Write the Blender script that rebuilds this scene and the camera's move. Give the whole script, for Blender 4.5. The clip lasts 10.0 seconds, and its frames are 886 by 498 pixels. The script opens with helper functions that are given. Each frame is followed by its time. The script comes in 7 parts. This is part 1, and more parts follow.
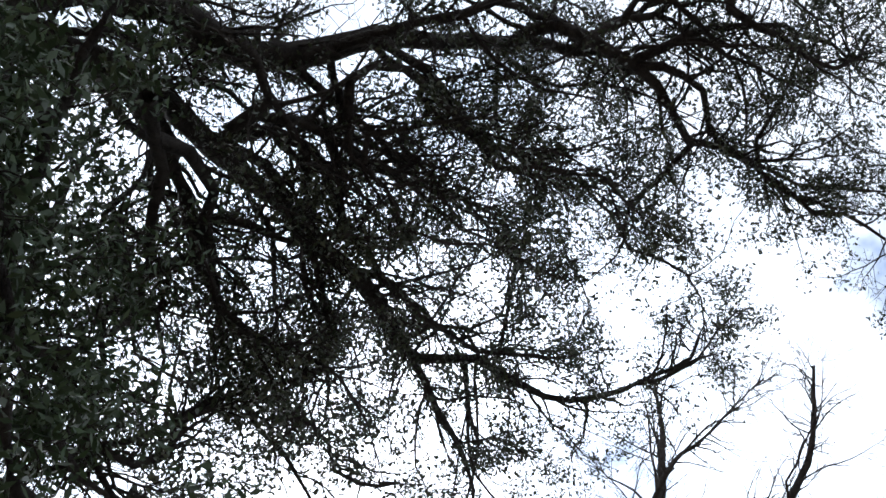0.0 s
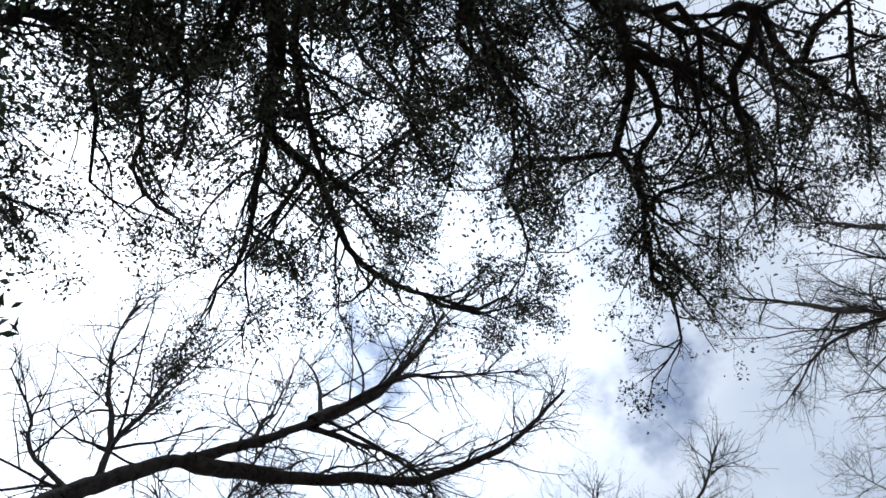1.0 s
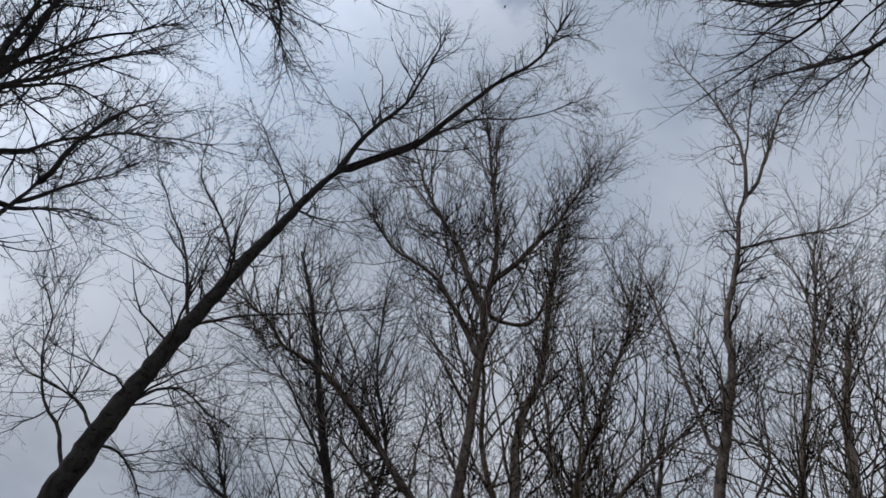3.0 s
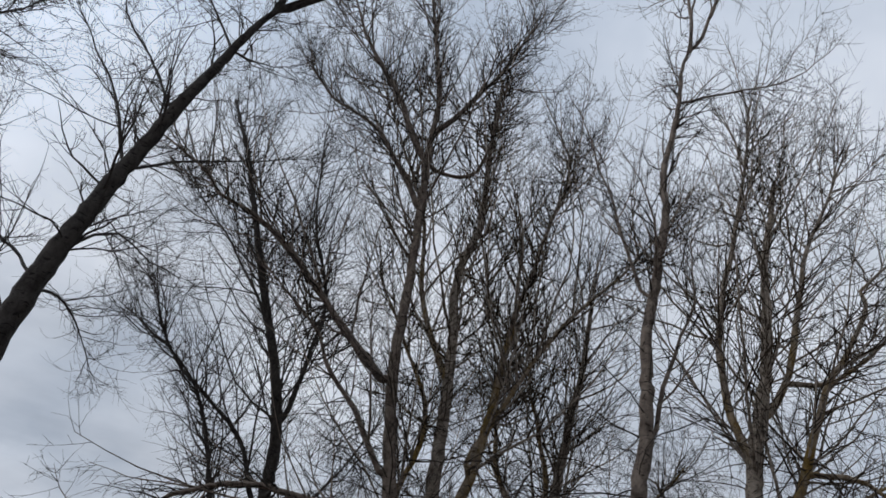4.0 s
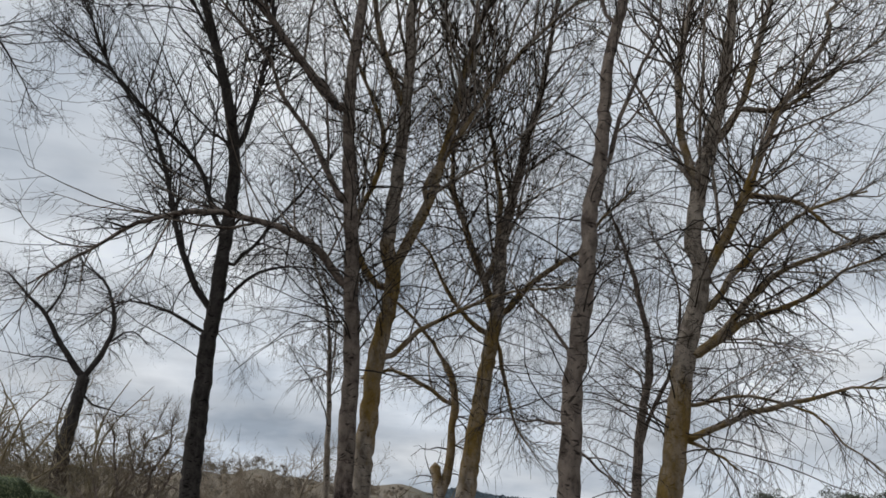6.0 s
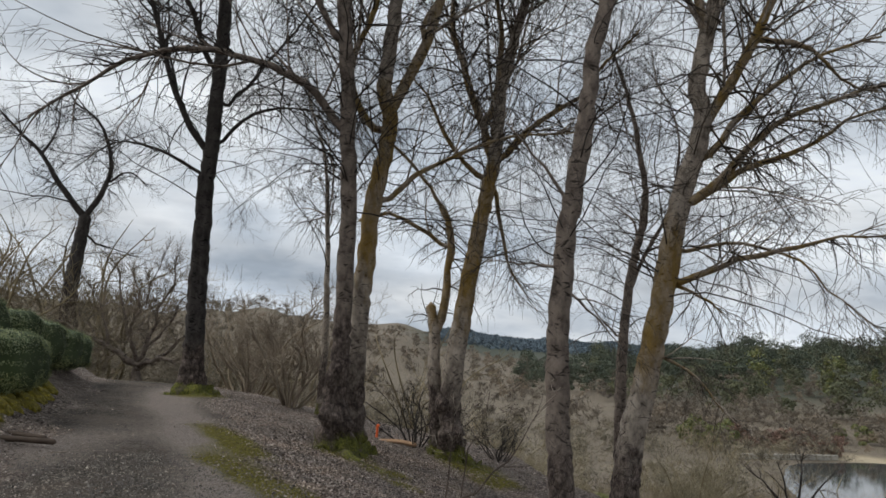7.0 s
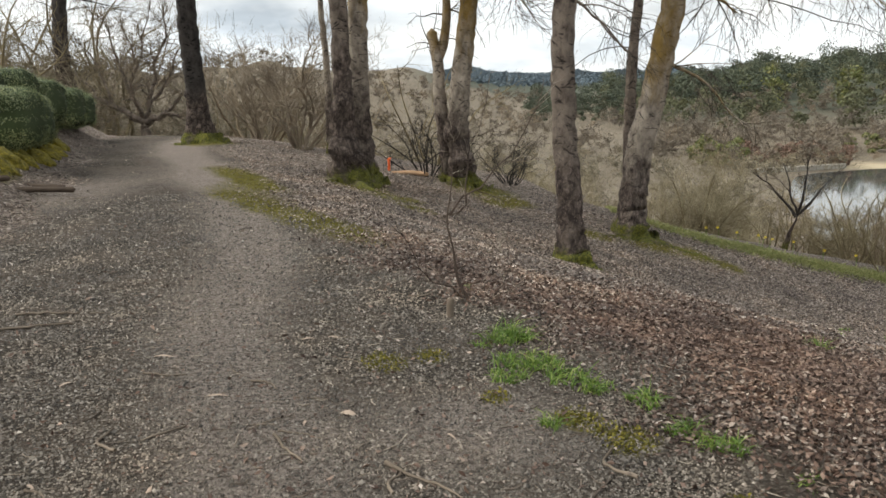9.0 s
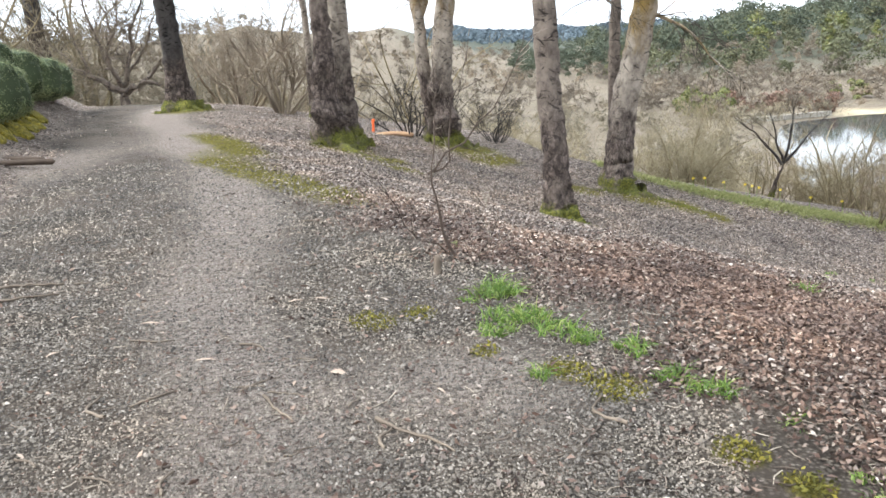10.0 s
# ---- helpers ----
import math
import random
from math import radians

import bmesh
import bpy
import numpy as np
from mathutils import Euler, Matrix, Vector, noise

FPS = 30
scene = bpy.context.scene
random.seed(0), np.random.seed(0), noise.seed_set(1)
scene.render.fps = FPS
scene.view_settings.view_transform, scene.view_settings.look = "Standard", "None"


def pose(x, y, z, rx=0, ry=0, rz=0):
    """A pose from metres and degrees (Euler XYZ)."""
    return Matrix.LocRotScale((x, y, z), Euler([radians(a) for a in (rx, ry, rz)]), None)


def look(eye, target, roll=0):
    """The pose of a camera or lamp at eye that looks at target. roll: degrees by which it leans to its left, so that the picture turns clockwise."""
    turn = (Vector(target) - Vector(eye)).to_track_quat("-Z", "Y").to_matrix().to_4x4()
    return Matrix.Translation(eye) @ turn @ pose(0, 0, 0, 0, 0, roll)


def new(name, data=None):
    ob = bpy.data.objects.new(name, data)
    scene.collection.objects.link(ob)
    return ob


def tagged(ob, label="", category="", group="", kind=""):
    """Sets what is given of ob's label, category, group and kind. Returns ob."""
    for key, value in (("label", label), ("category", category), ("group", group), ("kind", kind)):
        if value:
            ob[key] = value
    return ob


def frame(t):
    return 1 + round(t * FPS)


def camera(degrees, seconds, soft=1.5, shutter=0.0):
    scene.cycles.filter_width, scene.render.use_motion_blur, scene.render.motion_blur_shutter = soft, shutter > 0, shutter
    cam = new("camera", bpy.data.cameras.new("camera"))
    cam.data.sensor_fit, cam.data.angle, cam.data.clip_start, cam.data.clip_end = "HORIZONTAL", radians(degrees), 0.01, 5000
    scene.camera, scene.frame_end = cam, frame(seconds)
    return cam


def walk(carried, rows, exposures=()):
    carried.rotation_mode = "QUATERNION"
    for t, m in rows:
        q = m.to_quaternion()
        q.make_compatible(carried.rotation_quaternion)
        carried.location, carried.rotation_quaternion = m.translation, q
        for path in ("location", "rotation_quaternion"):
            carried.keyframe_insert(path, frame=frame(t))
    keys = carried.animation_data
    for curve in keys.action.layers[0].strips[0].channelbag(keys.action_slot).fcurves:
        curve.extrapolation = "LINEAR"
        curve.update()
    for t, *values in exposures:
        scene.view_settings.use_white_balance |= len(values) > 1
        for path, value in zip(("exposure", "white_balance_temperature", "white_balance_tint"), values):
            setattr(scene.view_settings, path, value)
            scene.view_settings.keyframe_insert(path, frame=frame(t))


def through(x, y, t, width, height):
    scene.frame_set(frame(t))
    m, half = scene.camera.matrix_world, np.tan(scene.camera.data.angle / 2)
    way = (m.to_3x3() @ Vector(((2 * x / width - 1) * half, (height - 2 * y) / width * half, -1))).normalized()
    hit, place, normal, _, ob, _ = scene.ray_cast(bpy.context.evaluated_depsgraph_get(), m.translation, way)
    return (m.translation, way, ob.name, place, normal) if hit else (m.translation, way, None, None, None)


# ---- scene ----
EXPOSURES = [(0.0, 0.62, 6050, 10), (0.7, 0.25, 6100, 10), (1.0, -0.2, 6050, 10), (2.0, -0.92, 6000, 13), (3.2, -0.84, 6000, 11), (4.5, -0.33, 6150, 10), (6.5, -0.27, 6350, 8), (7.5, 0.0, 6450, 7), (8.0, 0.22, 6600, 6), (9.0, 0.56, 6850, 6), (9.5, 1.33, 6550, 6), (10.0, 1.64, 6200, 7)]
cam = camera(60.54, 10.0, soft=1.6)
PATH = [
    (0.0, pose(-0.104, -0.179, 1.342, 171.15, -16.46, 64.43)),
    (0.5, pose(-0.050, -0.043, 1.336, 173.31, -16.23, 38.43)),
    (1.0, pose(0.010, 0.048, 1.354, 172.28, -13.55, 21.34)),
    (1.5, pose(0.051, 0.082, 1.407, 167.21, -11.27, 11.24)),
    (2.0, pose(0.055, 0.052, 1.461, 159.16, -9.98, 8.57)),
    (2.5, pose(0.084, -0.063, 1.545, 149.70, -9.01, 7.85)),
    (3.0, pose(0.067, -0.193, 1.705, 139.61, -8.28, 7.12)),
    (3.2, pose(0.035, -0.192, 1.702, 136.51, -7.63, 6.91)),
    (4.3, pose(-0.150, -0.087, 1.557, 126.18, -5.03, 1.74)),
    (4.5, pose(-0.167, -0.087, 1.557, 123.49, -4.91, 1.34)),
    (5.0, pose(-0.164, -0.136, 1.652, 119.22, -4.42, 0.83)),
    (5.2, pose(-0.163, -0.141, 1.690, 117.33, -4.22, 0.73)),
    (6.3, pose(-0.164, -0.122, 1.889, 104.23, -3.53, 0.21)),
    (6.5, pose(-0.161, -0.118, 1.895, 101.47, -3.91, 0.08)),
    (7.0, pose(-0.125, -0.114, 1.826, 96.71, -4.23, 0.12)),
    (7.5, pose(-0.113, -0.083, 1.749, 91.09, -4.07, 0.35)),
    (8.0, pose(-0.074, -0.058, 1.654, 85.04, -3.19, 0.79)),
    (8.5, pose(-0.042, -0.045, 1.590, 80.80, -1.53, 0.91)),
    (9.0, pose(-0.024, -0.021, 1.537, 77.41, 0.12, 0.73)),
    (9.5, pose(-0.010, -0.011, 1.506, 74.98, 1.37, 0.13)),
    (10.0, pose(0.000, 0.000, 1.500, 74.49, 1.93, -0.53)),
]
walk(cam, PATH, exposures=EXPOSURES)

# ---- world and sun ----
SUN_AZIMUTH, SUN_HEIGHT = radians(-100), radians(47)
sun_way = Vector((math.sin(SUN_AZIMUTH) * math.cos(SUN_HEIGHT), math.cos(SUN_AZIMUTH) * math.cos(SUN_HEIGHT), math.sin(SUN_HEIGHT)))


def build_world():
    world = bpy.data.worlds.new("sky")
    scene.world = world
    world.use_nodes = True
    nt = world.node_tree
    nt.nodes.clear()
    N, L = nt.nodes.new, nt.links.new
    out, bg = N("ShaderNodeOutputWorld"), N("ShaderNodeBackground")
    sky = N("ShaderNodeTexSky")
    sky.sky_type, sky.sun_disc = "NISHITA", False
    sky.sun_elevation, sky.sun_rotation = SUN_HEIGHT, SUN_AZIMUTH
    sky.air_density, sky.dust_density = 1.0, 0.2
    co, sep = N("ShaderNodeTexCoord"), N("ShaderNodeSeparateXYZ")
    L(co.outputs["Generated"], sep.inputs[0])
    # clouds lie on a flat sheet far overhead: way / (height + a little)
    lift = N("ShaderNodeMath"); lift.operation = "ADD"; lift.inputs[1].default_value = 0.3
    top = N("ShaderNodeMath"); top.operation = "MAXIMUM"; top.inputs[1].default_value = 0.0
    L(sep.outputs["Z"], top.inputs[0]); L(top.outputs[0], lift.inputs[0])
    div = N("ShaderNodeVectorMath"); div.operation = "DIVIDE"
    comb = N("ShaderNodeCombineXYZ")
    for k in range(3):
        L(lift.outputs[0], comb.inputs[k])
    L(co.outputs["Generated"], div.inputs[0]); L(comb.outputs[0], div.inputs[1])
    big, fine, gap = N("ShaderNodeTexNoise"), N("ShaderNodeTexNoise"), N("ShaderNodeTexNoise")
    for node, scale, detail, rough in ((big, 1.7, 5, 0.5), (fine, 4.5, 6, 0.55), (gap, 6.0, 5, 0.6)):
        node.inputs["Scale"].default_value, node.inputs["Detail"].default_value, node.inputs["Roughness"].default_value = scale, detail, rough
    L(div.outputs[0], big.inputs["Vector"]); L(div.outputs[0], fine.inputs["Vector"])
    shift = N("ShaderNodeVectorMath"); shift.operation = "ADD"; shift.inputs[1].default_value = (3.3, 7.1, 0.4)
    L(div.outputs[0], shift.inputs[0]); L(shift.outputs[0], gap.inputs["Vector"])
    # cloud brightness: grey bellies to white
    mixn = N("ShaderNodeMath"); mixn.operation = "MULTIPLY_ADD"; mixn.inputs[1].default_value = 0.3
    L(fine.outputs["Fac"], mixn.inputs[0]); L(big.outputs["Fac"], mixn.inputs[2])
    ramp = N("ShaderNodeValToRGB")
    ramp.color_ramp.elements[0].position, ramp.color_ramp.elements[0].color = 0.45, (0.52, 0.59, 0.69, 1)
    ramp.color_ramp.elements[1].position, ramp.color_ramp.elements[1].color = 0.85, (1.12, 1.14, 1.18, 1)
    L(mixn.outputs[0], ramp.inputs[0])
    # the sun glows through the cloud around its own place
    dot = N("ShaderNodeVectorMath"); dot.operation = "DOT_PRODUCT"; dot.inputs[1].default_value = sun_way
    L(co.outputs["Generated"], dot.inputs[0])
    glow = N("ShaderNodeMapRange"); glow.interpolation_type = "SMOOTHERSTEP"
    glow.inputs["From Min"].default_value, glow.inputs["From Max"].default_value = 0.62, 1.0
    glow.inputs["To Min"].default_value, glow.inputs["To Max"].default_value = 1.0, GLOW
    L(dot.outputs["Value"], glow.inputs["Value"])
    # low clouds stand in long level bands, darker towards the skyline
    wide = N("ShaderNodeMapping"); wide.inputs["Scale"].default_value = (1.0, 1.0, 4.5)
    L(co.outputs["Generated"], wide.inputs[0])
    band = N("ShaderNodeTexNoise"); band.inputs["Scale"].default_value, band.inputs["Detail"].default_value = 3.2, 6
    L(wide.outputs[0], band.inputs["Vector"])
    tone = N("ShaderNodeMapRange"); tone.inputs["From Min"].default_value, tone.inputs["From Max"].default_value = 0.34, 0.64
    tone.inputs["To Min"].default_value, tone.inputs["To Max"].default_value = 0.74, 1.16
    L(band.outputs["Fac"], tone.inputs["Value"])
    low = N("ShaderNodeMapRange"); low.inputs["From Min"].default_value, low.inputs["From Max"].default_value = 0.15, 0.62
    L(sep.outputs["Z"], low.inputs["Value"])
    bands = N("ShaderNodeMix"); bands.inputs["B"].default_value = 1.0
    L(low.outputs[0], bands.inputs["Factor"]); L(tone.outputs[0], bands.inputs["A"])
    # thin bright cloud overhead, thicker towards the sides
    thin = N("ShaderNodeMapRange"); thin.inputs["From Min"].default_value, thin.inputs["From Max"].default_value = 0.6, 0.92
    thin.inputs["To Min"].default_value, thin.inputs["To Max"].default_value = 0.88, 1.2
    L(sep.outputs["Z"], thin.inputs["Value"])
    both = N("ShaderNodeMath"); both.operation = "MULTIPLY"
    L(bands.outputs["Result"], both.inputs[0]); L(thin.outputs[0], both.inputs[1])
    shade = N("ShaderNodeMath"); shade.operation = "MULTIPLY"
    L(both.outputs[0], shade.inputs[0]); L(glow.outputs[0], shade.inputs[1])
    cloud = N("ShaderNodeVectorMath"); cloud.operation = "SCALE"
    L(ramp.outputs[0], cloud.inputs[0]); L(shade.outputs[0], cloud.inputs["Scale"])
    # a few small gaps of blue sky between the clouds
    holes = None
    for azimuth, height, width in ((-67.5, 68.5, 0.005), (-14, 72.7, 0.006)):
        a, h = radians(azimuth), radians(height)
        d = N("ShaderNodeVectorMath"); d.operation = "DOT_PRODUCT"
        d.inputs[1].default_value = (math.sin(a) * math.cos(h), math.cos(a) * math.cos(h), math.sin(h))
        L(co.outputs["Generated"], d.inputs[0])
        m = N("ShaderNodeMath"); m.operation = "MULTIPLY_ADD"; m.inputs[1].default_value = 0.05
        L(gap.outputs["Fac"], m.inputs[0]); L(d.outputs["Value"], m.inputs[2])
        r = N("ShaderNodeMapRange"); r.interpolation_type = "SMOOTHSTEP"
        r.inputs["From Min"].default_value, r.inputs["From Max"].default_value = 1.0255 - width, 1.0255 + width
        r.inputs["To Min"].default_value, r.inputs["To Max"].default_value = 1.0, 0.12
        L(m.outputs[0], r.inputs["Value"])
        if holes is None:
            holes = r.outputs[0]
        else:
            k = N("ShaderNodeMath"); k.operation = "MINIMUM"
            L(holes, k.inputs[0]); L(r.outputs[0], k.inputs[1])
            holes = k.outputs[0]
    blue = N("ShaderNodeVectorMath"); blue.operation = "SCALE"; blue.inputs["Scale"].default_value = SKY_STRENGTH
    L(sky.outputs[0], blue.inputs[0])
    mix = N("ShaderNodeMix"); mix.data_type = "RGBA"
    L(holes, mix.inputs["Factor"]); L(blue.outputs[0], mix.inputs["A"]); L(cloud.outputs[0], mix.inputs["B"])
    L(mix.outputs["Result"], bg.inputs["Color"])
    bg.inputs["Strength"].default_value = 1.0
    L(bg.outputs[0], out.inputs[0])


GLOW, SKY_STRENGTH = 2.2, 0.15
build_world()
sun = new("sun", bpy.data.lights.new("sun", "SUN"))
sun.data.energy, sun.data.angle, sun.data.color = 2.0, radians(38), (1.0, 0.95, 0.88)
sun.matrix_world = look(sun_way * 50, (0, 0, 0))


# ---- materials ----
def material(name, build):
    m = bpy.data.materials.new(name)
    m.use_nodes = True
    nt = m.node_tree
    nt.nodes.clear()
    out, bsdf = nt.nodes.new("ShaderNodeOutputMaterial"), nt.nodes.new("ShaderNodeBsdfPrincipled")
    nt.links.new(bsdf.outputs[0], out.inputs[0])
    build(nt, bsdf)
    return m


def coords(nt, stretch=(1, 1, 1)):
    c, mp = nt.nodes.new("ShaderNodeTexCoord"), nt.nodes.new("ShaderNodeMapping")
    mp.inputs["Scale"].default_value = stretch
    nt.links.new(c.outputs["Object"], mp.inputs[0])
    return mp.outputs[0]


def noise_node(nt, vec, scale, detail=4, rough=0.55):
    n = nt.nodes.new("ShaderNodeTexNoise")
    n.inputs["Scale"].default_value, n.inputs["Detail"].default_value, n.inputs["Roughness"].default_value = scale, detail, rough
    nt.links.new(vec, n.inputs["Vector"])
    return n.outputs["Fac"]


def ramp_node(nt, fac, *stops):
    r = nt.nodes.new("ShaderNodeValToRGB")
    while len(r.color_ramp.elements) < len(stops):
        r.color_ramp.elements.new(0.5)
    for e, (p, c) in zip(r.color_ramp.elements, stops):
        e.position, e.color = p, (*c, 1)
    nt.links.new(fac, r.inputs[0])
    return r.outputs[0]


def mix_node(nt, fac, a, b, how="MIX"):
    m = nt.nodes.new("ShaderNodeMix")
    m.data_type, m.blend_type = "RGBA", how
    for key, v in (("Factor", fac), ("A", a), ("B", b)):
        if isinstance(v, (int, float)):
            m.inputs[key].default_value = v
        elif isinstance(v, tuple):
            m.inputs[key].default_value = (*v, 1)
        else:
            nt.links.new(v, m.inputs[key])
    return m.outputs["Result"]


def bump_node(nt, bsdf, height, strength, distance):
    b = nt.nodes.new("ShaderNodeBump")
    b.inputs["Strength"].default_value, b.inputs["Distance"].default_value = strength, distance
    nt.links.new(height, b.inputs["Height"])
    nt.links.new(b.outputs[0], bsdf.inputs["Normal"])


def range_node(nt, fac, lo, hi, a=0.0, b=1.0):
    r = nt.nodes.new("ShaderNodeMapRange")
    r.inputs["From Min"].default_value, r.inputs["From Max"].default_value = lo, hi
    r.inputs["To Min"].default_value, r.inputs["To Max"].default_value = a, b
    nt.links.new(fac, r.inputs["Value"])
    return r.outputs[0]


def attribute(nt, name):
    a = nt.nodes.new("ShaderNodeAttribute")
    a.attribute_name = name
    return a


def bark(name, dark, light, lichen=0.0, scarred=0.9, crack=0.5):
    """Bark: smooth plates with dark cross-scars, a rugged dark foot, some yellow lichen."""
    def build(nt, bsdf):
        v = coords(nt)
        plates = noise_node(nt, coords(nt, (1, 1, 0.6)), 7, 6, 0.65)
        fine = noise_node(nt, coords(nt, (1, 1, 1.8)), 60, 5, 0.65)
        col = ramp_node(nt, plates, (0.3, dark), (0.56, light), (0.75, tuple(c * 1.25 for c in light)))
        col = mix_node(nt, range_node(nt, fine, 0.5, 0.8, 0, 0.6), col, dark)
        # short dark scars, some level and some slanting
        cuts = None
        for tilt, size in ((0.0, 1.0), (0.65, 0.75), (-0.6, 0.8)):
            c, mp = nt.nodes.new("ShaderNodeTexCoord"), nt.nodes.new("ShaderNodeMapping")
            mp.inputs["Rotation"].default_value = (tilt, tilt * 0.8, 0)
            nt.links.new(c.outputs["Object"], mp.inputs[0])
            st = nt.nodes.new("ShaderNodeMapping"); st.inputs["Scale"].default_value = (5 * size, 5 * size, 24 * size)
            nt.links.new(mp.outputs[0], st.inputs[0])
            f = range_node(nt, noise_node(nt, st.outputs[0], 1.0, 3, 0.6), 0.62, 0.68)
            if cuts is None:
                cuts = f
            else:
                mx = nt.nodes.new("ShaderNodeMath"); mx.operation = "MAXIMUM"
                nt.links.new(cuts, mx.inputs[0]); nt.links.new(f, mx.inputs[1])
                cuts = mx.outputs[0]
        keep = nt.nodes.new("ShaderNodeMath"); keep.operation = "MULTIPLY"; keep.inputs[1].default_value = scarred
        nt.links.new(cuts, keep.inputs[0])
        col = mix_node(nt, keep.outputs[0], col, tuple(c * 0.3 for c in dark))
        # rugged dark bark climbs from the foot of the trunk
        at = attribute(nt, "foot")
        rough = nt.nodes.new("ShaderNodeMath"); rough.operation = "MULTIPLY_ADD"; rough.inputs[1].default_value = 1.3
        nt.links.new(noise_node(nt, coords(nt, (1, 1, 0.7)), 3.4, 5, 0.65), rough.inputs[0]); nt.links.new(at.outputs["Fac"], rough.inputs[2])
        dk = noise_node(nt, coords(nt, (1, 1, 0.55)), 13, 6, 0.75)
        blocks = nt.nodes.new("ShaderNodeTexVoronoi"); blocks.feature = "DISTANCE_TO_EDGE"; blocks.inputs["Scale"].default_value = 11
        warp = mix_node(nt, 0.16, coords(nt, (1, 1, 0.6)), nt.nodes.new("ShaderNodeTexNoise").outputs["Color"])
        nt.links.new(warp, blocks.inputs["Vector"])
        old = ramp_node(nt, dk, (0.36, (0.017, 0.0125, 0.011)), (0.5, (0.075, 0.056, 0.047)), (0.66, (0.2, 0.157, 0.134)))
        old = mix_node(nt, range_node(nt, blocks.outputs["Distance"], 0.0, 0.07, 0.75, 0), old, (0.012, 0.009, 0.008))
        where = range_node(nt, rough.outputs[0], 1.04, 1.4)
        col = mix_node(nt, where, col, old)
        if lichen:
            lv = noise_node(nt, coords(nt, (1, 1, 0.35)), 2.6, 6, 0.7)
            la = nt.nodes.new("ShaderNodeMath"); la.operation = "MULTIPLY_ADD"; la.inputs[1].default_value = 0.36
            nt.links.new(attribute(nt, "lichen").outputs["Fac"], la.inputs[0]); nt.links.new(lv, la.inputs[2])
            col = mix_node(nt, range_node(nt, la.outputs[0], 0.68, 0.92, 0, lichen), col, mix_node(nt, range_node(nt, fine, 0.35, 0.65), (0.12, 0.072, 0.016), (0.33, 0.205, 0.035)))
        mm = nt.nodes.new("ShaderNodeMath"); mm.operation = "MULTIPLY_ADD"; mm.inputs[1].default_value = 0.5
        nt.links.new(attribute(nt, "moss").outputs["Fac"], mm.inputs[0]); nt.links.new(noise_node(nt, v, 4.2, 6, 0.7), mm.inputs[2])
        col = mix_node(nt, range_node(nt, mm.outputs[0], 0.8, 0.95, 0, 0.9), col, ramp_node(nt, noise_node(nt, v, 30, 4, 0.7), (0.32, (0.02, 0.024, 0.006)), (0.5, (0.085, 0.09, 0.015)), (0.7, (0.2, 0.185, 0.025))))
        nt.links.new(col, bsdf.inputs["Base Color"])
        bsdf.inputs["Roughness"].default_value = 0.9
        bsdf.inputs["Specular IOR Level"].default_value = 0.2
        h = mix_node(nt, where, mix_node(nt, keep.outputs[0], mix_node(nt, 0.5, plates, fine), (0.15, 0.15, 0.15)), mix_node(nt, range_node(nt, blocks.outputs["Distance"], 0.0, 0.12, 0.6, 0), dk, (0.0, 0.0, 0.0)))
        bump_node(nt, bsdf, h, min(1.0, crack * 1.7), 0.04)
    return material(name, build)


BARK_PALE = bark("poplar_bark", (0.115, 0.093, 0.074), (0.37, 0.312, 0.255), 0.85)
BARK_DARK = bark("dark_bark", (0.018, 0.015, 0.014), (0.06, 0.052, 0.047), 0.1)
BARK_GREY = bark("grey_bark", (0.062, 0.048, 0.039), (0.215, 0.173, 0.142), 0.3)
BARK_OAK = bark("oak_bark", (0.013, 0.011, 0.01), (0.05, 0.044, 0.038), 0.0, 0.5, 0.9)


def twig_material(name, a, b):
    def build(nt, bsdf):
        f = noise_node(nt, coords(nt), 1.3, 3)
        nt.links.new(ramp_node(nt, f, (0.35, a), (0.65, b)), bsdf.inputs["Base Color"])
        bsdf.inputs["Roughness"].default_value = 0.85
        bsdf.inputs["Specular IOR Level"].default_value = 0.2
    return material(name, build)


TWIG = twig_material("twig_bark", (0.034, 0.027, 0.021), (0.085, 0.067, 0.05))
TWIG_DARK = twig_material("dark_twig_bark", (0.02, 0.017, 0.014), (0.045, 0.037, 0.031))
TWIG_OLIVE = twig_material("shrub_twig_bark", (0.12, 0.095, 0.055), (0.25, 0.20, 0.115))
TWIG_TAN = twig_material("thicket_twig_bark", (0.15, 0.115, 0.075), (0.27, 0.215, 0.15))
DEADWOOD = twig_material("dead_wood", (0.07, 0.054, 0.041), (0.24, 0.192, 0.148))
SHOOT_BROWN = twig_material("sapling_stem_bark", (0.045, 0.032, 0.026), (0.12, 0.09, 0.07))
SHOOT_PALE = twig_material("sapling_bark", (0.2, 0.165, 0.13), (0.46, 0.4, 0.32))
CUT_WOOD = twig_material("cut_wood", (0.36, 0.22, 0.13), (0.5, 0.34, 0.21))


